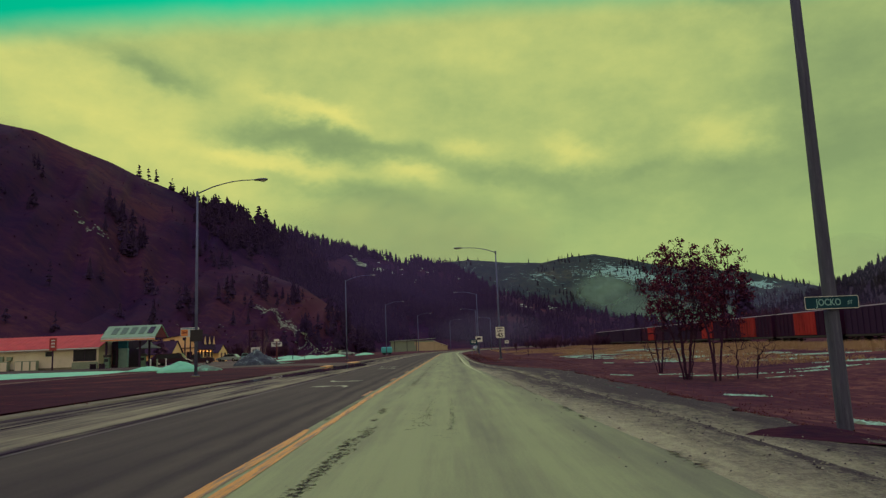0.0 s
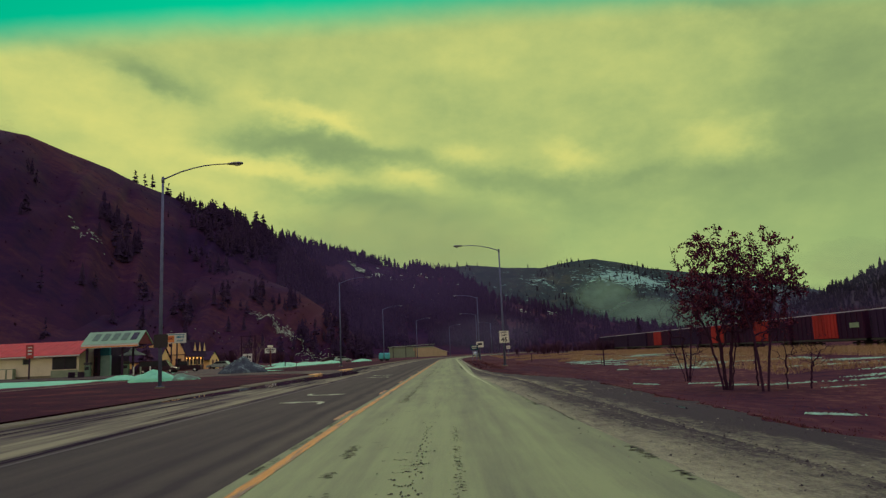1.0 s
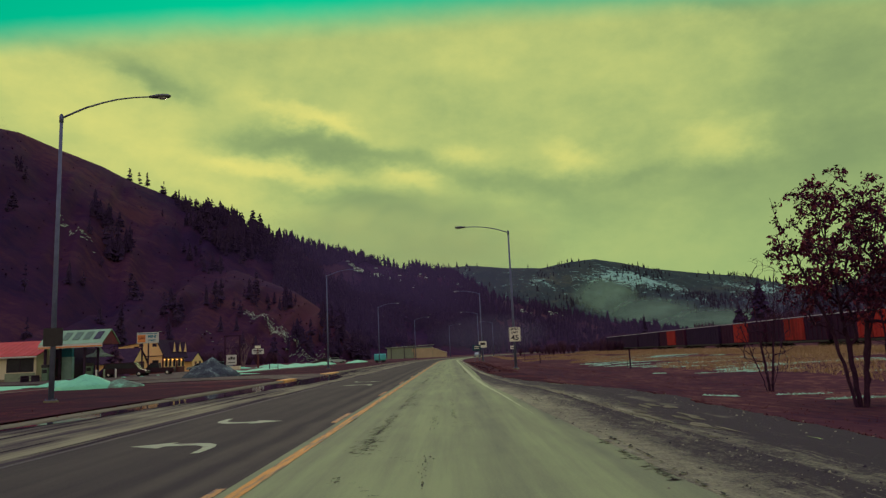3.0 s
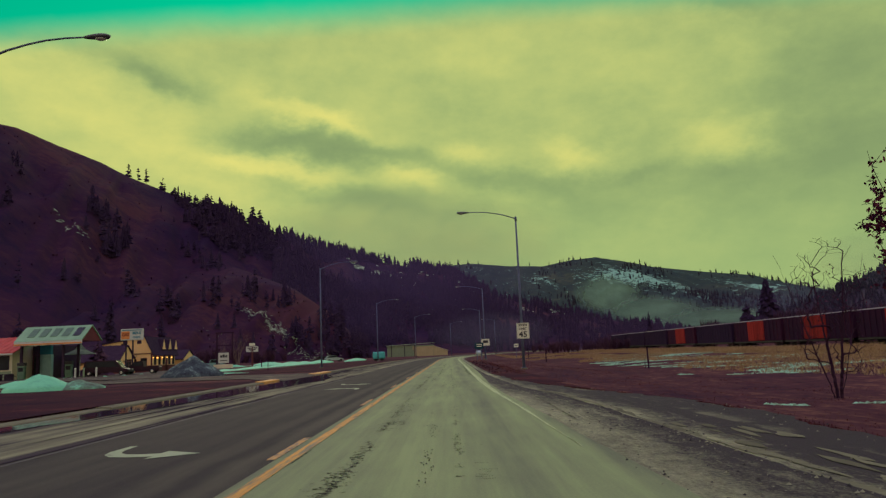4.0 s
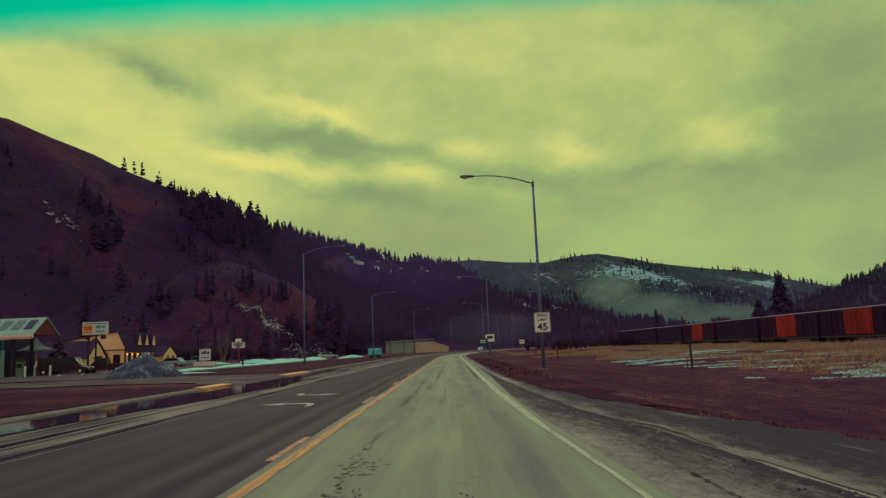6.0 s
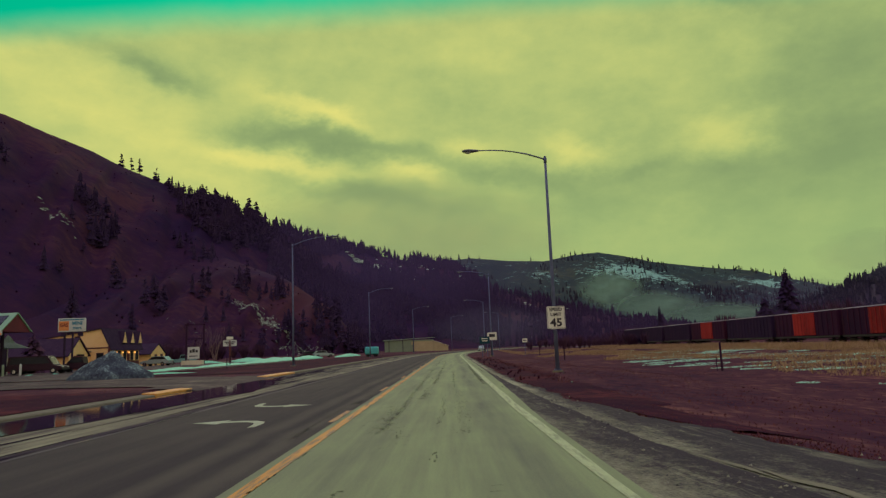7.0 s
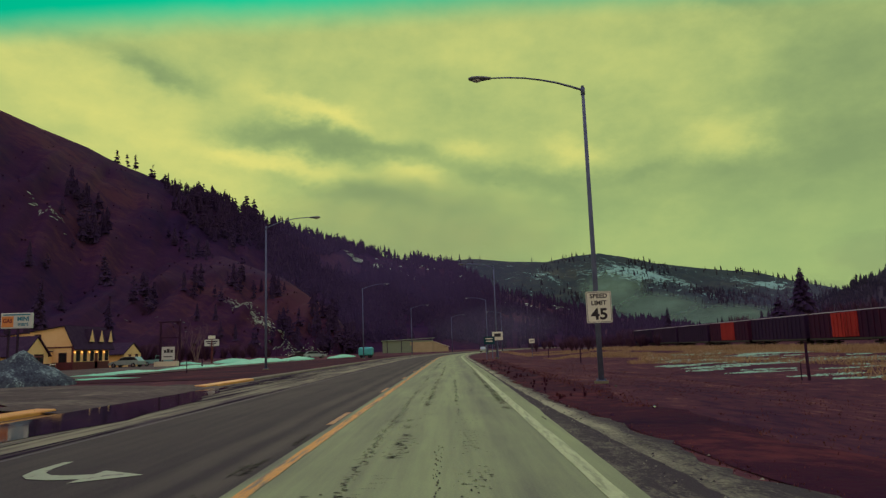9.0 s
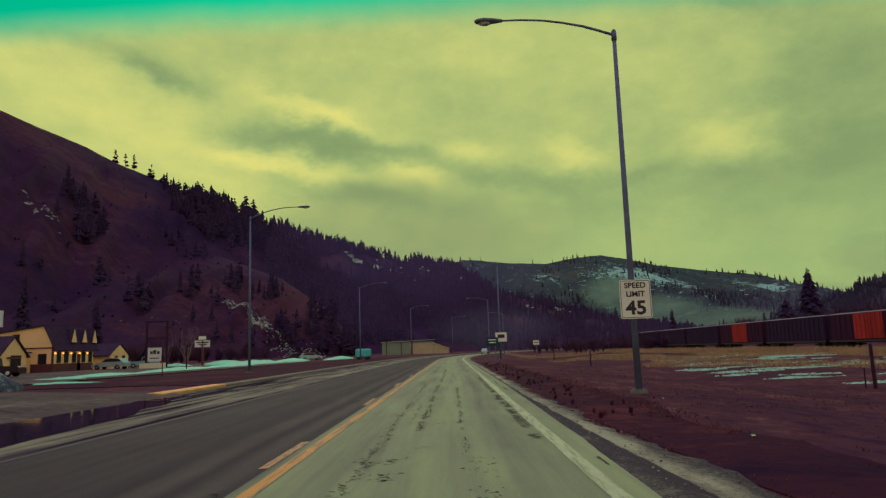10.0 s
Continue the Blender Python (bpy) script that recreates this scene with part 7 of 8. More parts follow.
def canopy():
    t = thing("fuel_canopy", pose(0, 0, 0.15), "filling station canopy with pale green metal roof on slim columns", "canopy")
    x0, x1, y0, ym, y1, ze, zr = -52.4, -44.2, 101.7, 104.2, 106.7, 4.5, 6.35
    bm = bmesh.new()
    slab(bm, (x0, y0, ze), (x1, y0, ze), (x1, ym, zr), (x0, ym, zr), 0.10)
    roof = part("roof", bm, M_MINT, t, "pale green ribbed metal sheets")
    for i in range(17):
        x = x0 + 0.1 + i * 0.48
        bm = bmesh.new()
        slab(bm, (x, y0 + 0.02, ze + 0.10), (x + 0.04, y0 + 0.02, ze + 0.10), (x + 0.04, ym, zr + 0.10), (x, ym, zr + 0.10), 0.03)
        part("seam", bm, M_MINT, roof)
    for i in range(5):
        x = x0 + 1.2 + i * 1.38
        bm = bmesh.new()
        f = lambda q: (y0 + (ym - y0) * q, ze + (zr - ze) * q + 0.13)
        slab(bm, (x, f(0.25)[0], f(0.25)[1]), (x + 0.85, f(0.25)[0], f(0.25)[1]), (x + 0.85, f(0.8)[0], f(0.8)[1]), (x, f(0.8)[0], f(0.8)[1]), 0.05)
        part("skylight", bm, M_SKYL if i < 4 else M_GLASS, roof, "" if i < 4 else "dark open skylight")
    bm = bmesh.new()
    slab(bm, (x0, y1, ze), (x1, y1, ze), (x1, ym, zr), (x0, ym, zr), 0.10)
    part("roof", bm, M_MINT, t)
    bm = bmesh.new()
    gable_prism(bm, x0 + 0.15, x1 - 0.10, y0 + 0.1, y1 - 0.1, ze - 0.02, zr - 0.03)
    part("gable", bm, M_GABLE, t, "red-brown gable boarding")
    bm = bmesh.new()
    box(bm, x0, x1, y0 - 0.06, y0 + 0.06, ze - 0.42, ze + 0.06)
    part("fascia", bm, M_WPAINT, t, "cream fascia band")
    bm = bmesh.new()
    box(bm, x0, x1, y0 - 0.09, y0 - 0.062, ze - 0.36, ze - 0.2)
    part("stripe", bm, M_ORSIGN, t, "orange stripe")
    for x in (x0 + 0.5, x1 - 2.6):
        for y in (y0 + 0.8, y1 - 0.8):
            bm = bmesh.new()
            box(bm, x - 0.13, x + 0.13, y - 0.13, y + 0.13, -0.2, ze - 0.02, 0.015)
            part("column", bm, M_DARK, t)


canopy()


def kiosk():
    t = thing("service_bay", pose(0, 0, 0.15), "dark recessed store front under the canopy", "building")
    bm = bmesh.new()
    box(bm, -53.2, -50.6, 107, 113, -0.3, 4.2)
    part("wall", bm, M_DARK, t)
    window(t, pose(-52.5, 107.0, 1.7), 1.2, 2.6, 1, M_TRIM)
    bm = bmesh.new()
    box(bm, -51.9, -50.5, 106.4, 106.99, -0.1, 3.05, 0.03)
    part("ice_cabinet", bm, M_PALECYAN, t, "pale cabinet beside the window")
    bm = bmesh.new()
    box(bm, -51.95, -50.6, 106.42, 106.99, 3.06, 4.2, 0.03)
    part("ice_sign", bm, M_BLUE, t, "blue sign box above the cabinet")


kiosk()


def planter(m, w, mat, label):
    t = thing("planter_box", m, label, "planter")
    bm = bmesh.new()
    box(bm, -w / 2, w / 2, -0.5, 0.5, -0.2, 0.7, 0.03)
    part("wall", bm, mat, t)
    bm = bmesh.new()
    box(bm, -w / 2 + 0.1, w / 2 - 0.1, -0.4, 0.4, 0.66, 0.72)
    part("soil", bm, M_DARK, t)


planter(pose(-40.3, 142.6, 0.2), 3.2, M_CREAM, "low cream planter wall below the white board")


def bench(m):
    t = thing("picnic_bench", m, "dark wooden picnic bench standing in the snow", "bench")
    bm = bmesh.new()
    box(bm, -0.9, 0.9, -0.35, 0.35, 0.70, 0.76)
    part("tabletop", bm, M_DARK, t)
    for y in (-0.75, 0.75):
        bm = bmesh.new()
        box(bm, -0.9, 0.9, y - 0.13, y + 0.13, 0.42, 0.47)
        part("seat", bm, M_DARK, t)
    for x in (-0.65, 0.65):
        bm = bmesh.new()
        box(bm, x - 0.05, x + 0.05, -0.8, 0.8, -0.1, 0.70)
        part("leg_frame", bm, M_DARK, t)


bench(pose(-50.2, 96.5, 0.25))


def fuel_pump(m):
    t = thing("fuel_pump", m, "upright grey fuel pump with a dark display and cap", "fuel pump", "pumps under the canopy")
    bm = bmesh.new()
    box(bm, -0.4, 0.4, -0.25, 0.25, 0.0, 1.6, 0.04)
    part("body", bm, M_SKYL, t)
    bm = bmesh.new()
    box(bm, -0.3, 0.3, -0.27, -0.252, 0.95, 1.4)
    part("display", bm, M_GLASS, t)
    bm = bmesh.new()
    box(bm, -0.45, 0.45, -0.28, 0.28, 1.62, 2.0, 0.03)
    part("topper", bm, M_BLACK, t)
    bm = bmesh.new()
    tube(bm, [(0.42, 0, 1.3), (0.55, 0, 0.9), (0.5, 0, 0.4), (0.43, 0, 0.8)], [0.025] * 4, 6)
    part("hose", bm, M_TIRE, t)
    return t


p = fuel_pump(pose(-51.5, 102, 0.25))
copy_thing(p, pose(-47.2, 104.6, 0.25))
for x, y, c in ((-44.5, 101.0, M_WPAINT), (-43.6, 101.2, M_UMBR), (-43.0, 103, M_WPAINT)):
    t = thing("bollard", pose(x, y, 0.2), "short pale steel bollard beside the pumps", "bollard", "bollards beside the pumps")
    bm = bmesh.new()
    tube(bm, [(0, 0, -0.1), (0, 0, 1.1), (0, 0, 1.16)], [0.11, 0.11, 0.05], 10)
    part("post", bm, c, t)


def parasol(m):
    t = thing("canopy_tent", m, "pale peaked canvas shelter on a post", "shelter")
    bm = bmesh.new()
    c = bm.verts.new((0, 0, 4.4))
    low = [bm.verts.new((2.1 * math.cos(math.tau * k / 8), 2.1 * math.sin(math.tau * k / 8), 2.9)) for k in range(8)]
    mid = [bm.verts.new((0.7 * math.cos(math.tau * k / 8), 0.7 * math.sin(math.tau * k / 8), 3.5)) for k in range(8)]
    for k in range(8):
        q = (k + 1) % 8
        bm.faces.new((c, mid[k], mid[q]))
        bm.faces.new((mid[k], low[k], low[q], mid[q]))
    bmesh.ops.solidify(bm, geom=bm.faces[:], thickness=0.04)
    part("canvas", bm, M_UMBR, t)
    bm = bmesh.new()
    tube(bm, [(0, 0, -0.1), (0, 0, 4.3)], [0.06, 0.06], 8)
    part("post", bm, M_WPAINT, t)


parasol(pose(-48.4, 109.4, 0.2))


def wall_sconce(parent, m):
    bm = bmesh.new()
    bmesh.ops.create_uvsphere(bm, u_segments=8, v_segments=6, radius=0.10, matrix=m)
    part("sconce", bm, M_GLOW, parent, "small glowing wall lamp", True)


def restaurant():
    t = thing("restaurant_building", pose(-1.6, 2.0, 0.25), "pale yellow restaurant with dark roofs and red lower walls", "building")
    # tall block with a lopsided gable facing the filling station
    bm = bmesh.new()
    out = [(-64, -0.3), (-49.2, -0.3), (-49.2, 3.1), (-50.4, 5.8), (-57.0, 4.9), (-64, 3.9)]
    prism(bm, out, 10.0, Matrix.Translation((0, 145.3, 0)) @ FACE)
    part("wall", bm, M_YWALL, t)
    bm = bmesh.new()
    slab(bm, (-50.42, 135.0, 5.82), (-50.42, 146.2, 5.82), (-48.85, 146.2, 2.6), (-48.85, 135.0, 2.6), 0.14)
    part("roof", bm, M_DKROOF, t)
    bm = bmesh.new()
    slab(bm, (-50.4, 135.0, 5.84), (-50.4, 146.2, 5.84), (-64.4, 146.2, 3.87), (-64.4, 135.0, 3.87), 0.14)
    part("roof", bm, M_DKROOF, t)
    bm = bmesh.new()
    box(bm, -64.02, -49.16, 135.24, 135.3, -0.2, 1.0)
    box(bm, -49.2, -49.14, 135.3, 145.3, -0.2, 1.0)
    part("wainscot", bm, M_TRIM, t, "dark red lower wall")
    bm = bmesh.new()
    box(bm, -49.35, -49.12, 135.22, 135.4, 1.0, 3.2)
    box(bm, -60, -49.1, 135.2, 135.3, 2.95, 3.1)
    part("trim_board", bm, M_TRIM, t)
    for x, z in ((-57.9, 4.1), (-54.0, 4.3)):
        window(t, pose(x, 135.3, z), 0.9, 1.1, 1, M_TRIM)
    
    window(t, pose(-50.55, 135.3, 1.3), 1.1, 2.0, 1, M_TRIM)
    for y in (136.6, 138.4, 140.3, 142.7, 144.5):
        window(t, Matrix.Translation((-49.18, y, 1.8)) @ SIDE, 0.95, 1.45, 2, M_DARK)
    bm = bmesh.new()
    box(bm, -49.24, -49.14, 141.1, 141.9, 0.0, 2.2)
    part("door", bm, M_TRIM, t)
    for y in (135.6, 137.4, 139.4, 141.5, 143.6):
        wall_sconce(t, Matrix.Translation((-49.05, y, 2.3)))
    for y in (139.9, 142.6, 145.3):
        # narrow pointed dormers standing on the steep slope
        bm = bmesh.new()
        v = [bm.verts.new(q) for q in ((-49.02, y - 0.72, 3.72), (-49.02, y + 0.72, 3.72), (-49.02, y, 5.6), (-50.45, y, 5.6), (-49.42, y - 0.72, 3.72), (-49.42, y + 0.72, 3.72))]
        for f in ((0, 1, 2), (0, 2, 3, 4), (1, 5, 3, 2), (0, 4, 5, 1)):
            bm.faces.new([v[i] for i in f])
        bmesh.ops.recalc_face_normals(bm, faces=bm.faces[:])
        dorm = part("dormer", bm, M_DKROOF, t)
        bm = bmesh.new()
        prism(bm, [(-0.64, 0.0), (0.64, 0.0), (0.0, 1.7)], 0.04, Matrix.Translation((-49.02, y, 3.76)) @ SIDE @ FACE)
        part("dormer_front", bm, M_YWALL, dorm, "pointed yellow dormer front")
    # lower wing before the tall block, its gable to the road
    bm = bmesh.new()
    box(bm, -68, -51.1, 127.7, 132.8, -0.3, 2.15)
    part("front_wall", bm, M_YWALL, t)
    bm = bmesh.new()
    gable_prism(bm, -67.9, -51.1, 127.7, 132.8, 2.13, 4.3)
    part("front_gable", bm, M_YWALL, t)
    for ya, yb in ((127.2, 130.25), (133.3, 130.25)):
        bm = bmesh.new()
        slab(bm, (-68.3, ya, 1.82), (-50.9, ya, 1.82), (-50.9, yb, 4.38), (-68.3, yb, 4.38), 0.13)
        part("roof", bm, M_DKROOF, t)
    bm = bmesh.new()
    box(bm, -51.1, -51.03, 127.7, 132.8, -0.2, 0.7)
    box(bm, -68, -51.1, 127.63, 127.7, -0.2, 0.7)
    part("wainscot", bm, M_TRIM, t, "dark red lower wall")
    window(t, Matrix.Translation((-51.03, 130.6, 1.35)) @ SIDE, 2.0, 1.6, 2, M_TRIM)
    bm = bmesh.new()
    box(bm, -51.06, -51.0, 128.9, 131.7, 1.75, 1.95)
    part("trim_board", bm, M_TRIM, t)
    # link between the front wing and the tall block
    bm = bmesh.new()
    box(bm, -62, -52, 132.8, 135.3, -0.3, 2.4)
    part("link_wall", bm, M_YWALL, t)
    bm = bmesh.new()
    slab(bm, (-51.8, 132.9, 2.35), (-51.8, 135.2, 2.45), (-62, 135.2, 2.9), (-62, 132.9, 2.8), 0.12)
    part("roof", bm, M_DKROOF, t)


restaurant()


def gatehouse():
    t = thing("small_house", pose(-2.1, 3.6, 0.2), "small pale yellow gabled house with a dark roof", "house")
    bm = bmesh.new()
    box(bm, -60, -50.0, 151.5, 157.5, -0.3, 2.1)
    part("wall", bm, M_YWALL, t)
    bm = bmesh.new()
    gable_prism(bm, -59.9, -50.0, 151.6, 157.4, 2.08, 3.7)
    part("gable", bm, M_YWALL, t)
    for ya, yb in ((150.9, 154.5), (158.1, 154.5)):
        bm = bmesh.new()
        slab(bm, (-60.2, ya, 1.9), (-49.86, ya, 1.9), (-49.86, yb, 3.78), (-60.2, yb, 3.78), 0.13)
        part("roof", bm, M_DKROOF, t)
    bm = bmesh.new()
    box(bm, -50.0, -49.94, 152.9, 153.8, 0.0, 1.95)
    part("door", bm, M_TRIM, t)
    window(t, Matrix.Translation((-49.98, 155.8, 1.35)) @ SIDE, 1.0, 1.3, 2, M_TRIM)


gatehouse()


def far_warehouse():
    t = thing("warehouse", pose(0, 0, 0.2), "long low yellow and grey shed beside the far bend", "building")
    bm = bmesh.new()
    box(bm, -29, -8, 340, 352, -0.5, 4.9)
    part("wall", bm, M_UMBR, t)
    bm = bmesh.new()
    box(bm, -17.5, -8.05, 339.9, 340.0, -0.4, 4.3)
    part("yellow_wall", bm, M_SHED, t, "yellow cladding")
    bm = bmesh.new()
    slab(bm, (-29.6, 339.4, 4.9), (-7.4, 339.4, 5.6), (-7.4, 352.5, 5.8), (-29.6, 352.5, 5.2), 0.25)
    part("roof", bm, M_UMBR, t)
    bm = bmesh.new()
    prism(bm, [(-8, -0.4), (-1.5, -0.4), (-1.5, 1.8), (-8, 4.3)], 10, Matrix.Translation((0, 350.5, 0)) @ FACE)
    part("lean_to", bm, M_SHED, t)
    bm = bmesh.new()
    slab(bm, (-8.2, 340.2, 4.45), (-1.0, 340.2, 1.75), (-1.0, 351, 1.75), (-8.2, 351, 4.45), 0.2)
    part("lean_to_roof", bm, M_CREAM, t)
    for x in (-23.2, -18.6):
        bm = bmesh.new()
        box(bm, x - 1.8, x + 1.8, 339.85, 340.0, -0.2, 2.9)
        part("door", bm, M_UMBR, t, "pale grey roller door")
    for x in (-27, -21, -16.5):
        bm = bmesh.new()
        box(bm, x - 0.14, x + 0.14, 338.6, 338.9, -0.4, 5.2)
        part("post", bm, M_DARK, t)


far_warehouse()


def covered_trailer(m):
    t = thing("covered_trailer", m, "small trailer under a bright teal tarpaulin", "trailer")
    bm = bmesh.new()
    box(bm, -1.3, 1.3, -1.1, 1.1, 0.45, 1.95, 0.28)
    part("tarpaulin", bm, M_TEAL, t)
    for x in (-0.7, 0.7):
        for y in (-1.0, 0.85):
            bm = bmesh.new()
            tube(bm, [(x, y, 0.32), (x, y + 0.18, 0.32)], [0.32, 0.32], 12)
            part("wheel", bm, M_TIRE, t)
    bm = bmesh.new()
    box(bm, -1.25, 1.25, -0.8, 0.8, 0.36, 0.47)
    part("frame", bm, M_STEEL, t)


covered_trailer(pose(-15.8, 173, 0.12))


# ---- vehicles ----
def car(m, paint, label, L=4.6, W=1.78, H=1.5, style="wagon", category="car"):
    """A parked car along x, nose to +x: lower body, glazed cabin, wheels, lamps."""
    t = thing("parked_" + ("van" if style == "van" else "car"), m, label, category)
    hl = L / 2
    body = [(-hl, 0.35), (hl - 0.05, 0.35), (hl, 0.55), (hl - 0.08, 0.72), (hl - 1.05, 0.92), (-hl + 0.1, 0.95), (-hl, 0.8)]
    bm = bmesh.new()
    prism(bm, body, W, Matrix.Translation((0, W / 2, 0)) @ FACE)
    bmesh.ops.bevel(bm, geom=[e for e in bm.edges if abs(e.verts[0].co.y - e.verts[1].co.y) < 0.01], offset=0.06, segments=2, affect="EDGES")
    part("body", bm, paint, t)
    if style == "van":
        cab = [(-hl + 0.05, 0.9), (hl - 0.9, 0.9), (hl - 1.6, H), (-hl + 0.25, H)]
    elif style == "pickup":
        cab = [(-0.5, 0.9), (hl - 1.1, 0.9), (hl - 1.75, H), (-0.35, H)]
    else:
        cab = [(-hl + 0.15, 0.9), (hl - 1.25, 0.9), (hl - 1.95, H - 0.06), (hl - 2.4, H), (-hl + 0.7, H - 0.03)]
    bm = bmesh.new()
    prism(bm, cab, W - 0.3, Matrix.Translation((0, (W - 0.3) / 2, 0)) @ FACE)
    cabin = part("cabin", bm, paint, t)
    for s in (-1, 1):
        bm = bmesh.new()
        cx = sum(x for x, _ in cab) / len(cab)
        cz = sum(z for _, z in cab) / len(cab)
        inner = [(cx + (x - cx) * 0.88, cz + (z - cz) * 0.70 + 0.02) for x, z in cab]
        prism(bm, inner, 0.012, Matrix.Translation((0, s * (W - 0.3) / 2 + (0.012 if s > 0 else 0.0), 0)) @ FACE)
        part("window", bm, M_GLASS, cabin)
    bm = bmesh.new()
    a, b = cab[1], cab[2]
    y = W / 2 - 0.27
    slab(bm, (a[0] - 0.02, -y, a[1] + 0.04), (a[0] - 0.02, y, a[1] + 0.04), (b[0] + 0.04, y, b[1] - 0.05), (b[0] + 0.04, -y, b[1] - 0.05), 0.015)
    part("windscreen", bm, M_GLASS, cabin)
    for x in (-hl + 0.85, hl - 0.85):
        for s in (-1, 1):
            bm = bmesh.new()
            tube(bm, [(x, s * (W / 2 - 0.2), 0.32), (x, s * (W / 2 + 0.01), 0.32)], [0.32, 0.32], 18)
            wheel = part("wheel", bm, M_TIRE, t)
            bm = bmesh.new()
            tube(bm, [(x, s * (W / 2), 0.32), (x, s * (W / 2 + 0.02), 0.32)], [0.19, 0.16], 14)
            part("rim", bm, M_CHROME, wheel)
    for s in (-1, 1):
        bm = bmesh.new()
        box(bm, hl - 0.12, hl + 0.005, s * (W / 2 - 0.35) - 0.16, s * (W / 2 - 0.35) + 0.16, 0.60, 0.72, 0.02)
        part("headlight", bm, M_LENS, t)
        bm = bmesh.new()
        box(bm, -hl - 0.006, -hl + 0.1, s * (W / 2 - 0.2) - 0.1, s * (W / 2 - 0.2) + 0.1, 0.62, 0.8, 0.02)
        part("tail_light", bm, M_REDSIGN, t)
    bm = bmesh.new()
    box(bm, hl - 0.06, hl + 0.05, -W / 2 + 0.1, W / 2 - 0.1, 0.34, 0.5, 0.03)
    part("bumper", bm, M_BLACK, t)
    return t


car(pose(-46.2, 143.2, 0.24, 0, 0, 172), M_CARW, "silver-green estate car parked before the restaurant", 4.7)
car(pose(-45.8, 153.0, 0.24, 0, 0, 20), M_CART, "pale teal pickup parked behind an estate car", 4.9, 1.8, 1.6, "pickup")
car(pose(-43.1, 106.2, 0.26, 0, 0, 4), M_CARD, "dark maroon van parked beside the filling station", 5.6, 1.9, 1.85, "van", "van")
car(pose(-40.6, 110.0, 0.26, 0, 0, 190), M_CARD, "dark pickup parked behind a van", 4.8, 1.85, 1.65, "pickup")
car(pose(-28.5, 190, 0.24, 0, 0, 25), M_CARW, "pale car parked at the far end of the lot", 4.5)
car(pose(-34, 200, 0.24, 0, 0, -160), M_CARD, "dark car parked at the far end of the lot", 4.5)
car(pose(axis_x(250) + 0.2, 250, 0.0, 0, 0, 82), M_CARW, "pale car standing on the far bend of the highway", 4.5)


# ---- railway ----
RAIL_X, RAIL_Z = 51.55, -0.60


def railway():
    bm = bmesh.new()
    prof = [(-3.2, -0.05), (-1.9, 0.36), (1.9, 0.36), (3.2, -0.05)]
    ys = list(range(20, 330, 10))
    rings = [[bm.verts.new((RAIL_X + s, y, z + RAIL_Z)) for s, z in prof] for y in ys]
    for a, b in zip(rings, rings[1:]):
        for i in range(3):
            bm.faces.new((a[i], a[i + 1], b[i + 1], b[i]))
    bmesh.ops.recalc_face_normals(bm, faces=bm.faces[:])
    tagged(link_mesh("ballast_bed", bm, M_BALLAST), "low grey ballast bed of a railway", "railway", kind="structure")
    for s in (-0.72, 0.72):
        bm = bmesh.new()
        box(bm, RAIL_X + s - 0.035, RAIL_X + s + 0.035, 20, 320, RAIL_Z + 0.40, RAIL_Z + 0.53)
        tagged(link_mesh("rail", bm, M_RAIL), "worn steel rail on the ballast", "rail", "rails", "structure")
    bm = bmesh.new()
    for i in range(480):
        y = 20 + i * 0.62
        box(bm, RAIL_X - 1.3, RAIL_X + 1.3, y, y + 0.22, RAIL_Z + 0.31, RAIL_Z + 0.40)
    tagged(link_mesh("railway_ties", bm, M_BARK), "dark wooden railway ties", "ties", kind="stuff")


railway()


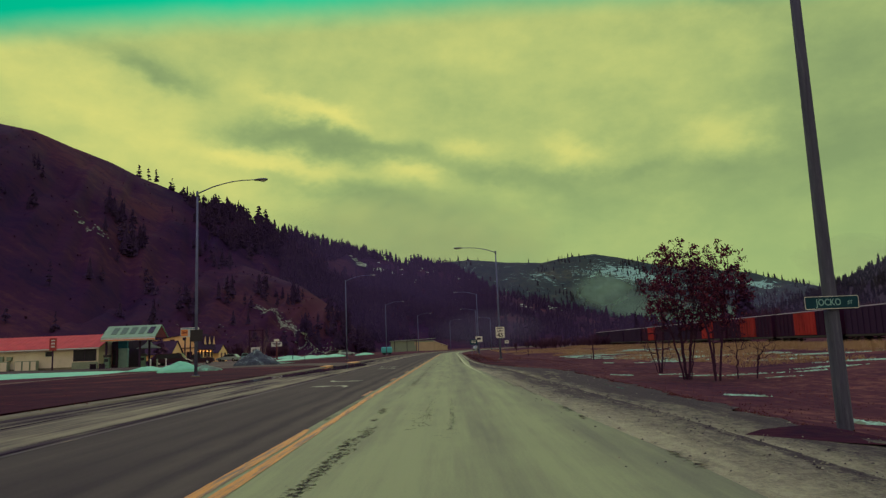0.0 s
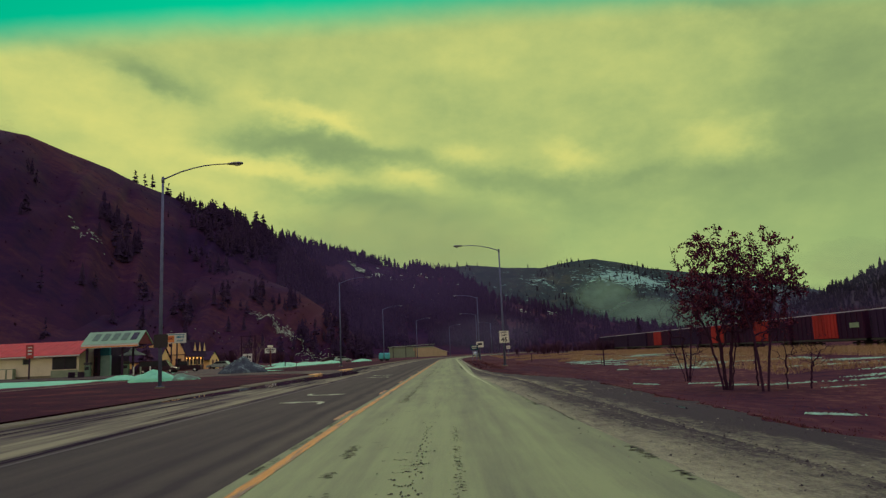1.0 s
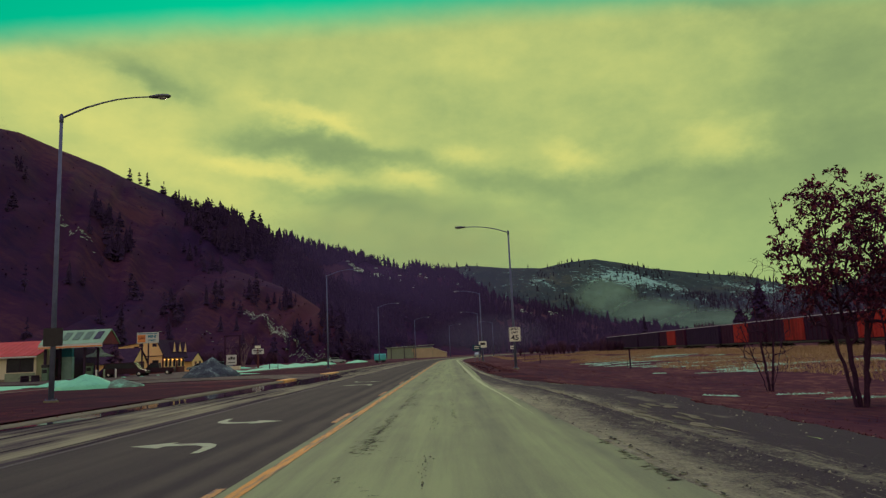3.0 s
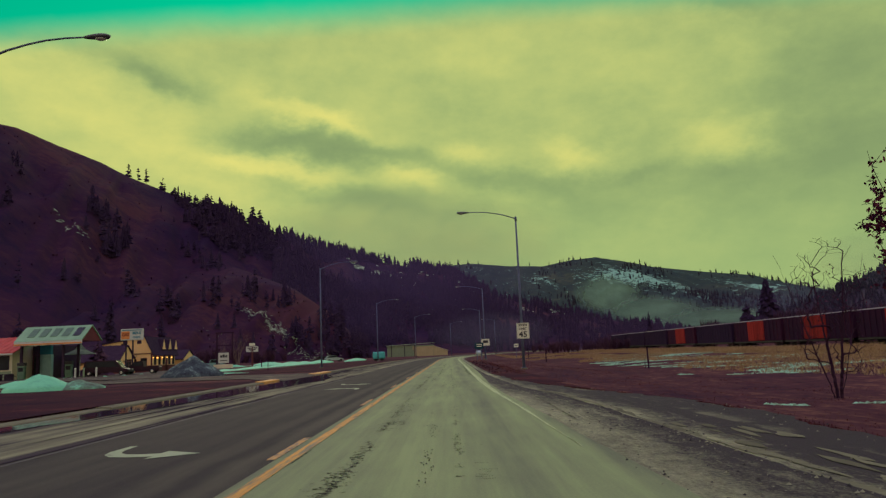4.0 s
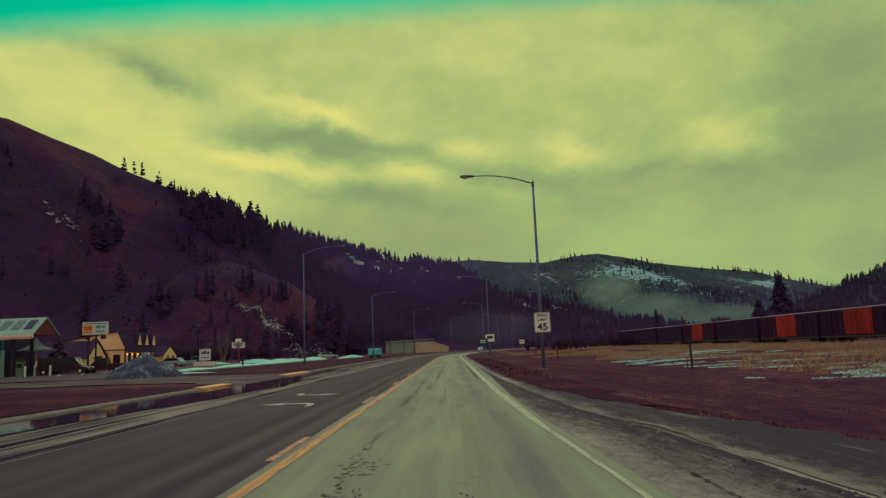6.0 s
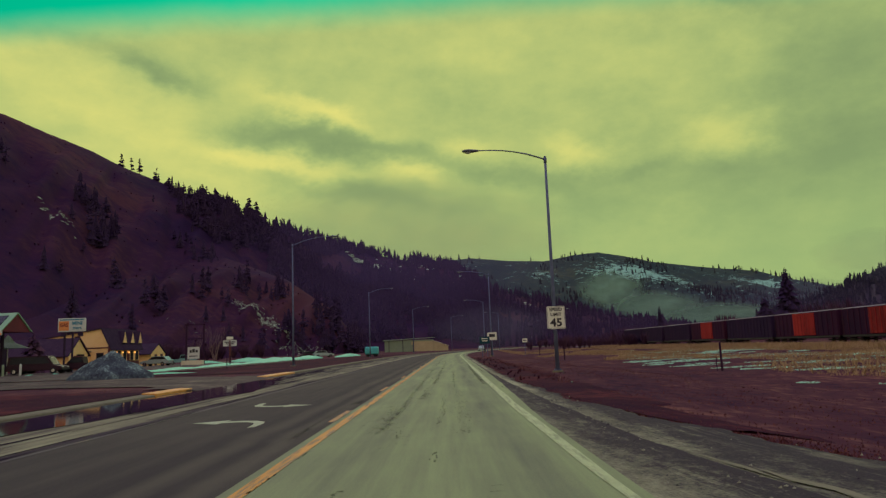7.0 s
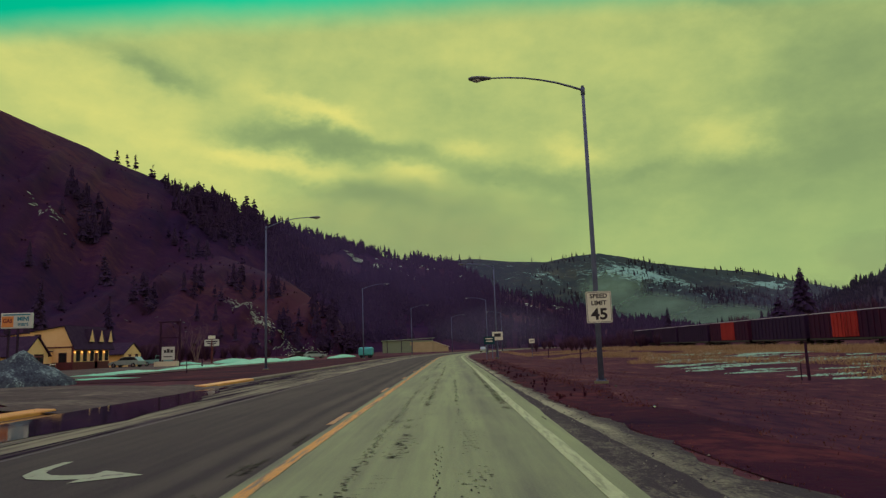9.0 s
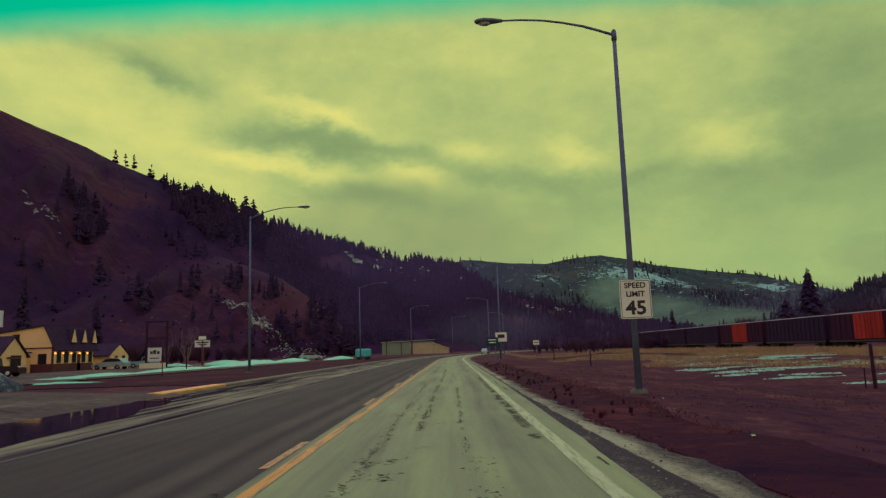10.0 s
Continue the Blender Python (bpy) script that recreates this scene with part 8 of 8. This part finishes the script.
def boxcar(m, body_mat, doors, label, length=18.0):
    """A freight car along y: ribbed steel body, plug doors, running gear."""
    t = thing("boxcar", m, label, "boxcar", "cars of the freight train")
    hl = length / 2
    W, z0, z1 = 1.5, 1.05, 4.35
    bm = bmesh.new()
    box(bm, -W, W, -hl, hl, z0, z1, 0.05)
    body = part("body", bm, body_mat, t)
    bm = bmesh.new()
    v = [(-W - 0.03, z1 - 0.02), (W + 0.03, z1 - 0.02), (W * 0.5, z1 + 0.17), (0, z1 + 0.2), (-W * 0.5, z1 + 0.17)]
    prism(bm, v, length + 0.1, Matrix.Translation((0, hl + 0.05, 0)) @ FACE)
    part("roof", bm, M_ROOFCAR, t, "weathered roof, painted pale for the rim light")
    for s in (-1, 1):
        n = 15
        for i in range(n):
            y = -hl + 0.25 + (length - 0.5) * i / (n - 1)
            if doors and abs(y) < 3.3:
                continue
            bm = bmesh.new()
            box(bm, s * W - 0.06, s * W + 0.06, y - 0.05, y + 0.05, z0 + 0.05, z1 - 0.03)
            part("rib", bm, body_mat, body)
        if doors:
            for y in (-1.53, 1.53):
                bm = bmesh.new()
                box(bm, s * W - 0.09, s * W + 0.09, y - 1.48, y + 1.48, z0 + 0.12, z1 - 0.08, 0.02)
                d = part("door", bm, M_ORANGE, t, "orange plug door")
                for q in (-0.95, 0.0, 0.95):
                    bm = bmesh.new()
                    box(bm, s * W - 0.13, s * W + 0.13, y + q - 0.04, y + q + 0.04, z0 + 0.2, z1 - 0.15)
                    part("locking_bar", bm, M_ORANGE, d)
        bm = bmesh.new()
        box(bm, s * W - 0.05, s * W + 0.05, -hl, hl, z0 - 0.22, z0)
        part("side_sill", bm, M_STEEL, t)
    for y in (-hl + 2.2, hl - 2.2):
        bm = bmesh.new()
        box(bm, -1.15, 1.15, y - 1.5, y + 1.5, 0.42, 0.62, 0.05)
        box(bm, -0.4, 0.4, y - 0.3, y + 0.3, 0.55, 1.0)
        truck = part("truck", bm, M_STEEL, t)
        for a in (-0.85, 0.85):
            for s in (-0.74, 0.74):
                bm = bmesh.new()
                tube(bm, [(s - 0.06, y + a, 0.42), (s + 0.06, y + a, 0.42)], [0.42, 0.42], 16)
                part("wheel", bm, M_STEEL, truck)
    bm = bmesh.new()
    box(bm, -0.25, 0.25, -hl - 0.55, hl + 0.55, 0.72, 0.98)
    part("centre_sill", bm, M_STEEL, t)
    bm = bmesh.new()
    for k in range(6):
        box(bm, -W - 0.10, -W - 0.05, hl - 0.6, hl - 0.15, 1.2 + k * 0.45, 1.23 + k * 0.45)
    part("ladder", bm, M_STEEL, t)
    return t


RAILTOP = RAIL_Z + 0.525
red_car = boxcar(pose(RAIL_X, 95.4, RAILTOP), M_BOXCAR, True, "weathered red-brown boxcar with bright orange doors")
for y in (114.5, 133.3, 171.6):
    copy_thing(red_car, pose(RAIL_X, y, RAILTOP))
dark_car = boxcar(pose(RAIL_X, 152.4, RAILTOP), M_BOXDARK, False, "dark weathered boxcar with ribbed sides")
for y in (76.3, 57.2, 190.7, 209.8, 228.9):
    copy_thing(dark_car, pose(RAIL_X, y, RAILTOP))


bm = bmesh.new()
box(bm, -1.585, -1.565, -7.9, -5.9, 2.4, 3.0)
part("stencil_panel", bm, M_UMBR, red_car, "pale stencilled panel")


# ---- small roadside things ----
def marker_post(x, y, h, label, k=1.0):
    bm = bmesh.new()
    tube(bm, [(0, 0, -0.3), (0.02, 0, h * 0.5), (0.05, 0.01, h)], [0.075 * k, 0.07 * k, 0.06 * k], 8)
    ob = link_mesh("marker_post", bm, M_BARK)
    ob.matrix_basis = pose(x, y, land(x, y), 0, -2, 0)
    tagged(ob, label, "post", "old posts in the field")


marker_post(16.2, 75.6, 1.72, "dark weathered wooden post in the field")
marker_post(16.0, 75.9, 0.8, "short thin stake behind a taller post", 0.4)
marker_post(13.5, 118, 1.5, "dark weathered wooden post in the field")
marker_post(14.5, 150, 1.5, "dark weathered wooden post in the field")
marker_post(-21.1, 99.0, 1.6, "thin dark post on the grass verge", 0.5)
marker_post(-28, 122, 1.3, "thin dark post beside the lot")
marker_post(-33, 176, 2.0, "brown wooden post beside the lot")


def litter(x, y, label, r=0.07, l=0.2):
    bm = bmesh.new()
    tube(bm, [(-l / 2, 0, r), (l * 0.3, 0, r), (l / 2, 0, r * 0.95)], [r, r, r * 0.4], 8)
    ob = link_mesh("litter_can", bm, M_CHROME)
    ob.matrix_basis = pose(x, y, land(x, y) + 0.02, 0, 0, 30)
    tagged(ob, label, "litter")


litter(4.3, 58.5, "crushed pale can lying in the grass", 0.025, 0.1)
litter(5.2, 66.0, "small pale scrap lying in the grass", 0.02, 0.07)


def lump(x, y, r, label, seed):
    bm = bmesh.new()
    bmesh.ops.create_icosphere(bm, subdivisions=2, radius=r)
    for v in bm.verts:
        v.co *= 1 + 0.35 * noise.noise(v.co * (2.5 / r * 0.4) + Vector((seed, 0, 0)))
        v.co.z *= 0.7
    ob = link_mesh("clod", bm, M_BARK)
    ob.matrix_basis = pose(x, y, land(x, y) + r * 0.3)
    tagged(ob, label, "clod", "clods along the road edge")


rl = random.Random(91)
for i in range(26):
    y = rl.uniform(50, 95)
    lump(apron(y) + rl.uniform(-0.1, 0.9), y, rl.uniform(0.02, 0.06), "dark clod of frozen earth at the road edge", i)
